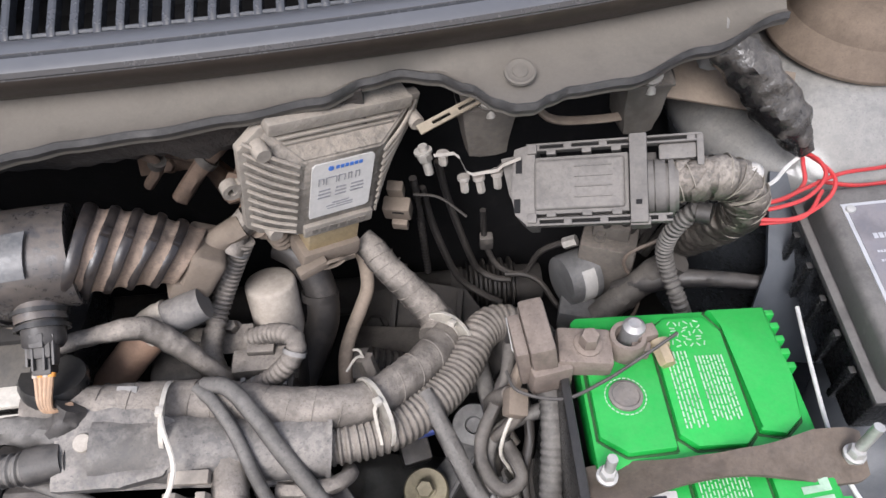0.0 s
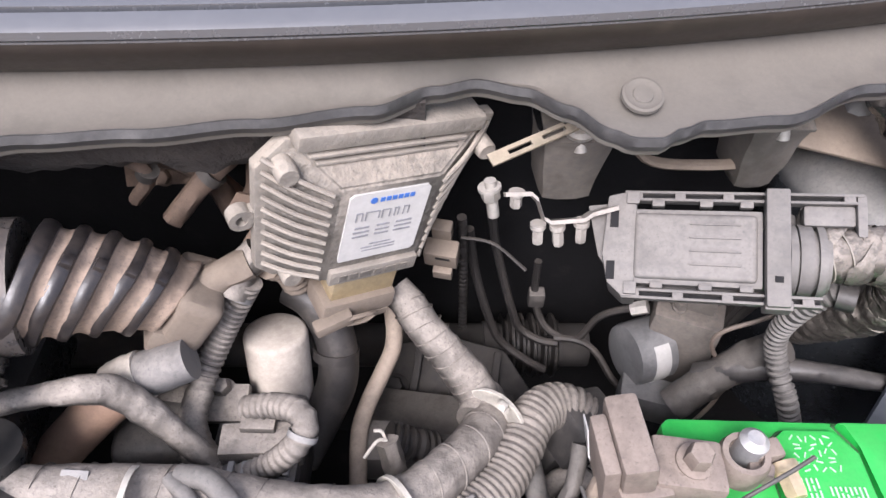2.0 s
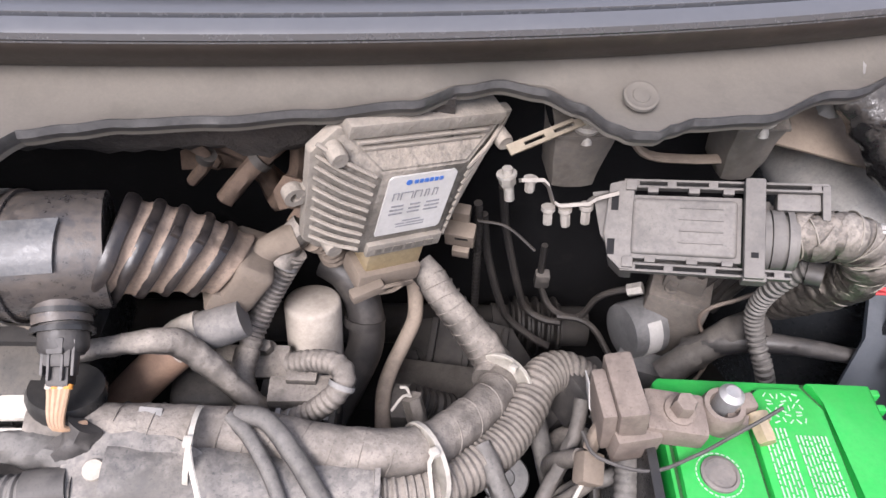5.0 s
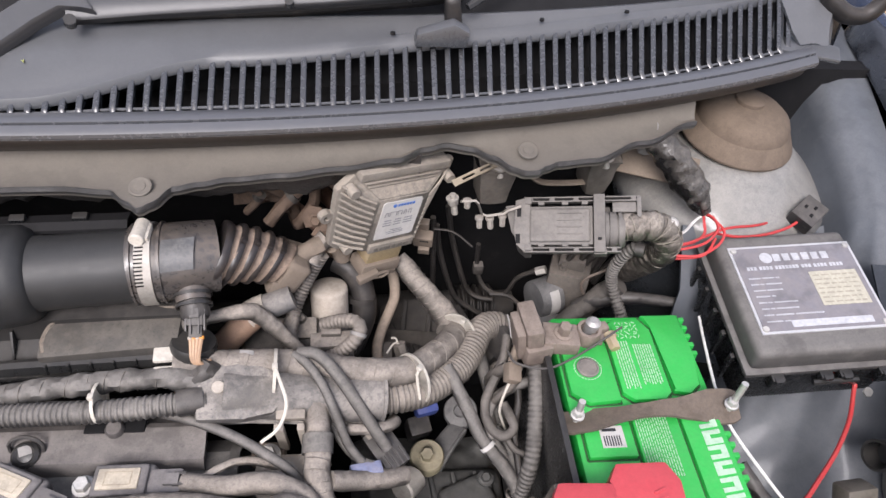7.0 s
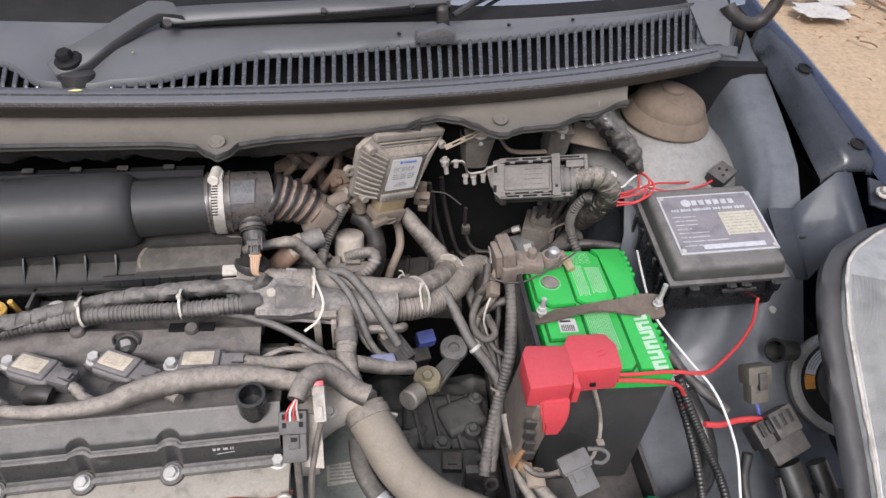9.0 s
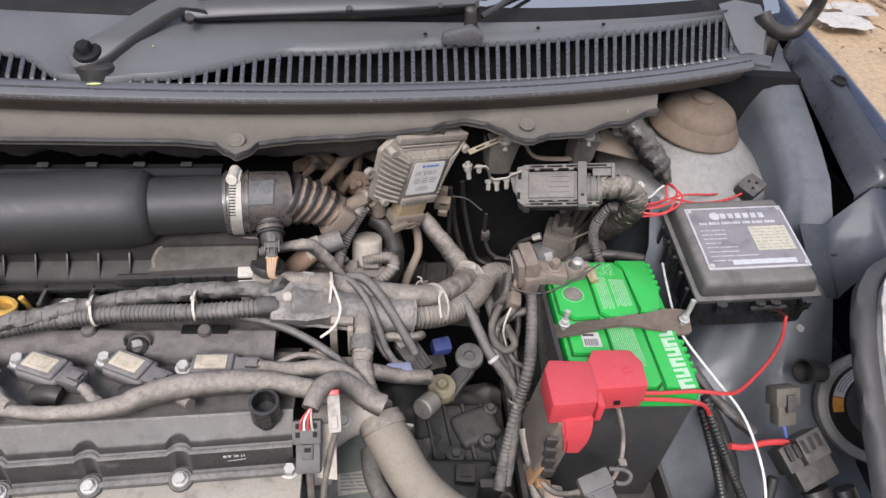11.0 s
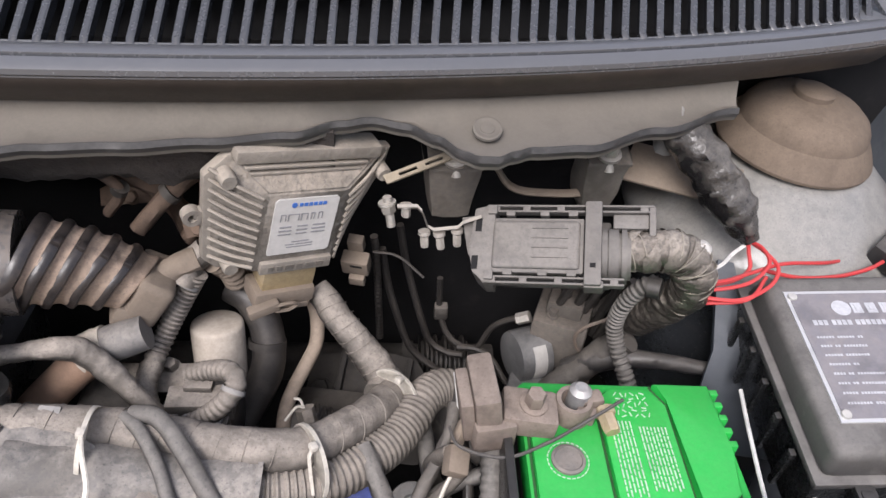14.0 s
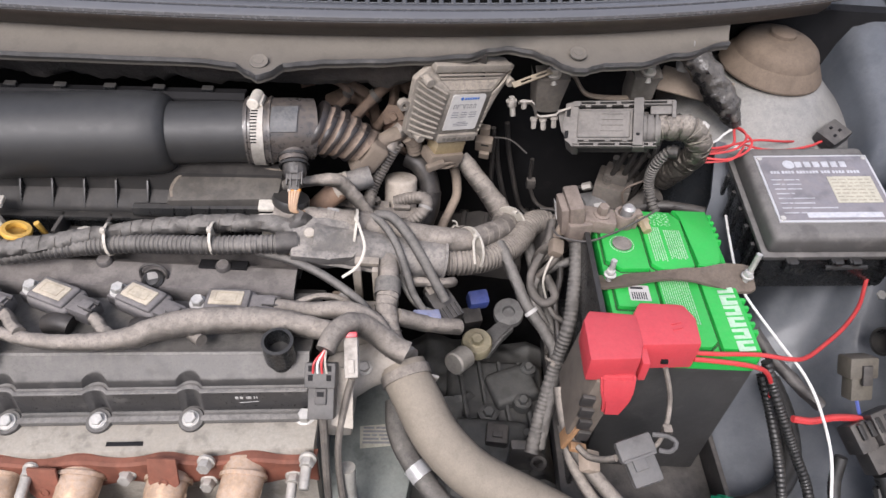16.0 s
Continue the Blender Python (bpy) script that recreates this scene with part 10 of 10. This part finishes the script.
# horn
hn = thing("horn", 0.50, 0.06, 0.70, "black round horn with a pale rim and warning label", "horn")
HM = basis((0.532, 0.044, 0.722), (0.81, -0.59, 0), (0.413, 0.567, 0.682))
HORNL = [(0.0500, 0.0064), (0.0505, 0.0068), (0.0412, 0.0169), (0.0408, 0.0165)]
bm = B()
lathe(bm, [(0.056, -0.03), (0.056, 0.000), (0.0520, 0.004), (0.0405, 0.0165), (0.0385, 0.020), (0.028, 0.022), (0.0, 0.022)], HM, 48)
part("body", bm, surf("horn_black", (0.012, 0.011, 0.010), 0.4, dust=0.25, tint=(0.08, 0.07, 0.06)), hn, degrees=40)
bm = B()
lathe(bm, [(0.056, -0.03), (0.0655, -0.03), (0.0665, -0.004), (0.0650, 0.001), (0.058, 0.003), (0.056, 0.002)], HM, 52)
part("rim", bm, surf("pale_rim", (0.36, 0.35, 0.32), 0.5, metal=0.3, dust=0.6, tint=(0.36, 0.34, 0.31)), hn, "dusty pale metal rim", degrees=40)
bm = B()
lathe(bm, HORNL, HM, 18, 120, 192)
part("label", bm, WHITEL, hn, fix=False)
bm = B()
lathe(bm, HORNL, HM, 6, 193, 214)
part("orange_label", bm, ORANGE, hn, "orange end of the warning label", fix=False)
bm = B()
for k in range(3):
    q, z = 0.0488 - 0.0024 * k, 0.0088 + 0.0026 * k
    lathe(bm, [(q, z), (q + 0.0002, z + 0.0002), (q - 0.0008, z + 0.0011), (q - 0.0010, z + 0.0009)], HM, 8, 138 + 5 * k, 185)
part("label_bars", bm, INKG, hn, fix=False)
rc = thing("lamp_connector", 0.398, 0.035, 0.73, "grey-brown dusty lamp connector with latch", "connector")
RM = basis((0.393, 0.032, 0.752), (1, 0.1, 0.0), (0.0, 0.6, 0.8)) @ Matrix.Scale(0.82, 4)
bm = B()
box(bm, (0, 0.008, 0), (0.036, 0.026, 0.026), RM, 0.003)
box(bm, (0.002, -0.018, -0.002), (0.028, 0.030, 0.020), RM, 0.003)
part("body", bm, surf("grey_brown_plastic", (0.075, 0.068, 0.055), 0.45, dust=0.4, tint=(0.20, 0.18, 0.15), soil=0.8), rc)
bm = B()
box(bm, (0.002, 0.0, 0.0145), (0.012, 0.024, 0.004), RM, 0.001)
part("latch", bm, DARKP, rc)
bm = B()
tube(bm, [RM @ Vector((0.0, -0.03, 0.0)), (0.396, -0.004, 0.722), (0.404, -0.012, 0.715)], 0.0018, 6, 0.003)
part("blue_wire", bm, BLUEP, rc)
oc = thing("open_duct", 0.425, 0.06, 0.735, "black rubber duct mouth beside the horn", "duct")
bm = B()
m, h = axis((0.470, 0.084, 0.738), (0.442, 0.078, 0.747))
lathe(bm, [(0.013, 0), (0.015, h), (0.0125, h), (0.011, 0.01), (0, 0.008)], m, 28)
part("mouth", bm, BLACK, oc)
c3 = thing("headlamp_plug", 0.43, -0.02, 0.70, "large black headlamp connector with loom behind", "connector")
CM3 = basis((0.402, -0.014, 0.722), (0.90, 0.36, 0.12), (-0.3, 0.75, 0.45)) @ Matrix.Scale(0.84, 4)
bm = B()
box(bm, (-0.021, 0, 0), (0.024, 0.034, 0.026), CM3, 0.003)
box(bm, (0.014, 0.002, 0.002), (0.040, 0.036, 0.030), CM3, 0.003)
box(bm, (0.006, -0.030, -0.004), (0.060, 0.028, 0.024), CM3, 0.003)
part("body", bm, DARKP, c3)
for k in range(5):
    bm = B()
    box(bm, (-0.024 + 0.012 * k, 0.006, 0.0160), (0.006, 0.018, 0.004), CM3, 0.001)
    part("rib", bm, BLACK, c3)
for k in range(2):
    bm = B()
    x = 0.415 + 0.034 * k
    tube(bm, [(x, -0.045, 0.700), (x + 0.012, -0.075, 0.675), (x + 0.024, -0.105, 0.645), (x + 0.035, -0.15, 0.60)], 0.016 if k == 0 else 0.013, 14, 0.006, flat=0.8)
    part("loom", bm, BLACK, c3)
bm = B()
tube(bm, [(0.375, -0.03, 0.70), (0.372, -0.05, 0.672), (0.380, -0.09, 0.635)], 0.006, 10, 0.005)
tube(bm, [(0.405, -0.055, 0.690), (0.412, -0.09, 0.655), (0.42, -0.13, 0.62)], 0.005, 8, 0.005)
part("cable", bm, BLACK, c3)
bm = B()
box(bm, (0.462, -0.085, 0.665), (0.040, 0.050, 0.030), None, 0.006, (25, 0, -20))
part("boot", bm, DARKP, c3)

# ---- headlamp ----
hl = thing("headlamp", 0.52, -0.02, 0.78, "dusty clear headlamp with dark frame and ribbed lens", "headlamp")
LENS = surf("hazed_lens", (0.24, 0.245, 0.24), 0.20, dust=0.60, up=0.5, tint=(0.36, 0.36, 0.34), grain=0.2, coat=0.2, bump=0.08, scale=45, soil=0.4, patch=24, mottle=1.4)
LENSD = surf("clear_lens_over_dark", (0.10, 0.10, 0.105), 0.16, dust=0.42, up=0.6, tint=(0.30, 0.295, 0.285), coat=0.3, bump=0.06, scale=45, soil=0.4, patch=22, mottle=1.4)
FRAMEM = surf("dusty_lamp_frame", (0.030, 0.031, 0.034), 0.42, dust=0.45, up=0.8, tint=(0.115, 0.110, 0.104), patch=18, mottle=1.2, soil=0.4)
edge = [(0.574, 0.152, 0.884), (0.5168, 0.130, 0.884), (0.4640, 0.096, 0.882), (0.4410, 0.062, 0.875), (0.4302, 0.020, 0.852), (0.4300, -0.030, 0.815), (0.4330, -0.080, 0.775), (0.4330, -0.130, 0.735), (0.4330, -0.20, 0.68)]
edge = path([Vector(e) for e in edge], 0.014)
bm = B()
rows = []
for k, (x, y, z) in enumerate(edge):
    n = 0.0016 * math.sin(k * 1.7) + 0.0012 * math.sin(k * 0.6 + 1)
    rows.append([(x + 0.070, y - 0.03, z - 0.10), (x + 0.012, y - 0.002, z - 0.030), (x - 0.003, y + 0.004, z - 0.010), (x - 0.002 + n, y + 0.003, z - 0.001), (x + 0.003 + n, y - 0.001, z + 0.0012), (x + 0.013, y - 0.005, z + 0.0010), (x + 0.0165, y - 0.007, z - 0.003)])
sheet(bm, rows, 0.003)
part("frame", bm, FRAMEM, hl, "dusty dark grey plastic frame", degrees=50)
IN = [0.060 - 0.020 * min(1.0, max(0.0, (0.875 - z) / 0.13)) for x, y, z in edge]
WIDE = [0.006 + 0.006 * min(1.0, max(0.0, (0.875 - z) / 0.13)) for x, y, z in edge]


def lens_at(e, u):
    x, y, z = e
    return Vector((x + u, y - 0.4 * u, z + 0.010 - 2.6 * (u - 0.045) ** 2))


bm = B()
sheet(bm, [[Vector((e[0] + 0.0150, e[1] - 0.006, e[2] - 0.004))] + [lens_at(e, 0.0165 + (w - 0.0165) * f) + Vector((0, 0, 0.0012 * noise.noise(Vector((k * 0.9, f * 3, 4))))) for f in (0, 0.2, 0.4, 0.6, 0.8, 1.0)] for k, (e, w) in enumerate(zip(edge, IN))], 0.003)
part("lens", bm, LENS, hl, "hazed pale grey lens", degrees=70)
bm = B()
sheet(bm, [[lens_at(e, w + q * f) + Vector((0, 0, 0.0012 * math.sin(math.pi * f))) for f in (0, 0.3, 0.7, 1)] for e, w, q in zip(edge, IN, WIDE)], 0.0015)
part("reflector_strip", bm, surf("bright_reflector", (0.60, 0.60, 0.59), 0.25, metal=0.15, dust=0.5, up=0.4, tint=(0.62, 0.62, 0.60), mottle=1.2, soil=0.3), hl, "bright silver reflector strip", degrees=70)
bm = B()
sheet(bm, [[lens_at(e, w + q + (0.17 - w - q) * f) for f in (0, 0.2, 0.4, 0.6, 0.8, 1)] for e, w, q in zip(edge, IN, WIDE)], 0.003)
part("lens_outer", bm, LENSD, hl, "clear lens over the dark lamp bowl", degrees=70)
bm = B()
tube(bm, [lens_at(e, 0.0172) + Vector((0, 0, 0.0006)) for e in edge[2:]], 0.0018, 8, 0.006, rough=0.5, seed=3)
part("lens_seam", bm, surf("old_sealant", (0.42, 0.40, 0.37), 0.5, dust=0.5, soil=0.8), hl, "dusty sealant bead")
for k in range(30):
    bm = B()
    tube(bm, [lens_at(e, 0.022 + (w - 0.024) * k / 29) + Vector((0, 0, 0.0006)) for e, w in zip(edge[10:], IN[10:])], 0.00055, 4, 0.012)
    part("lens_flute", bm, LENS, hl)
bm = B()
for x, y, z in ((0.600, 0.17, 0.885),):
    tube(bm, [(x - 0.02, y, z), (x, y + 0.005, z + 0.006), (x + 0.03, y - 0.01, z)], 0.004, 8, 0.004)
part("seal", bm, RUBBER, hl)
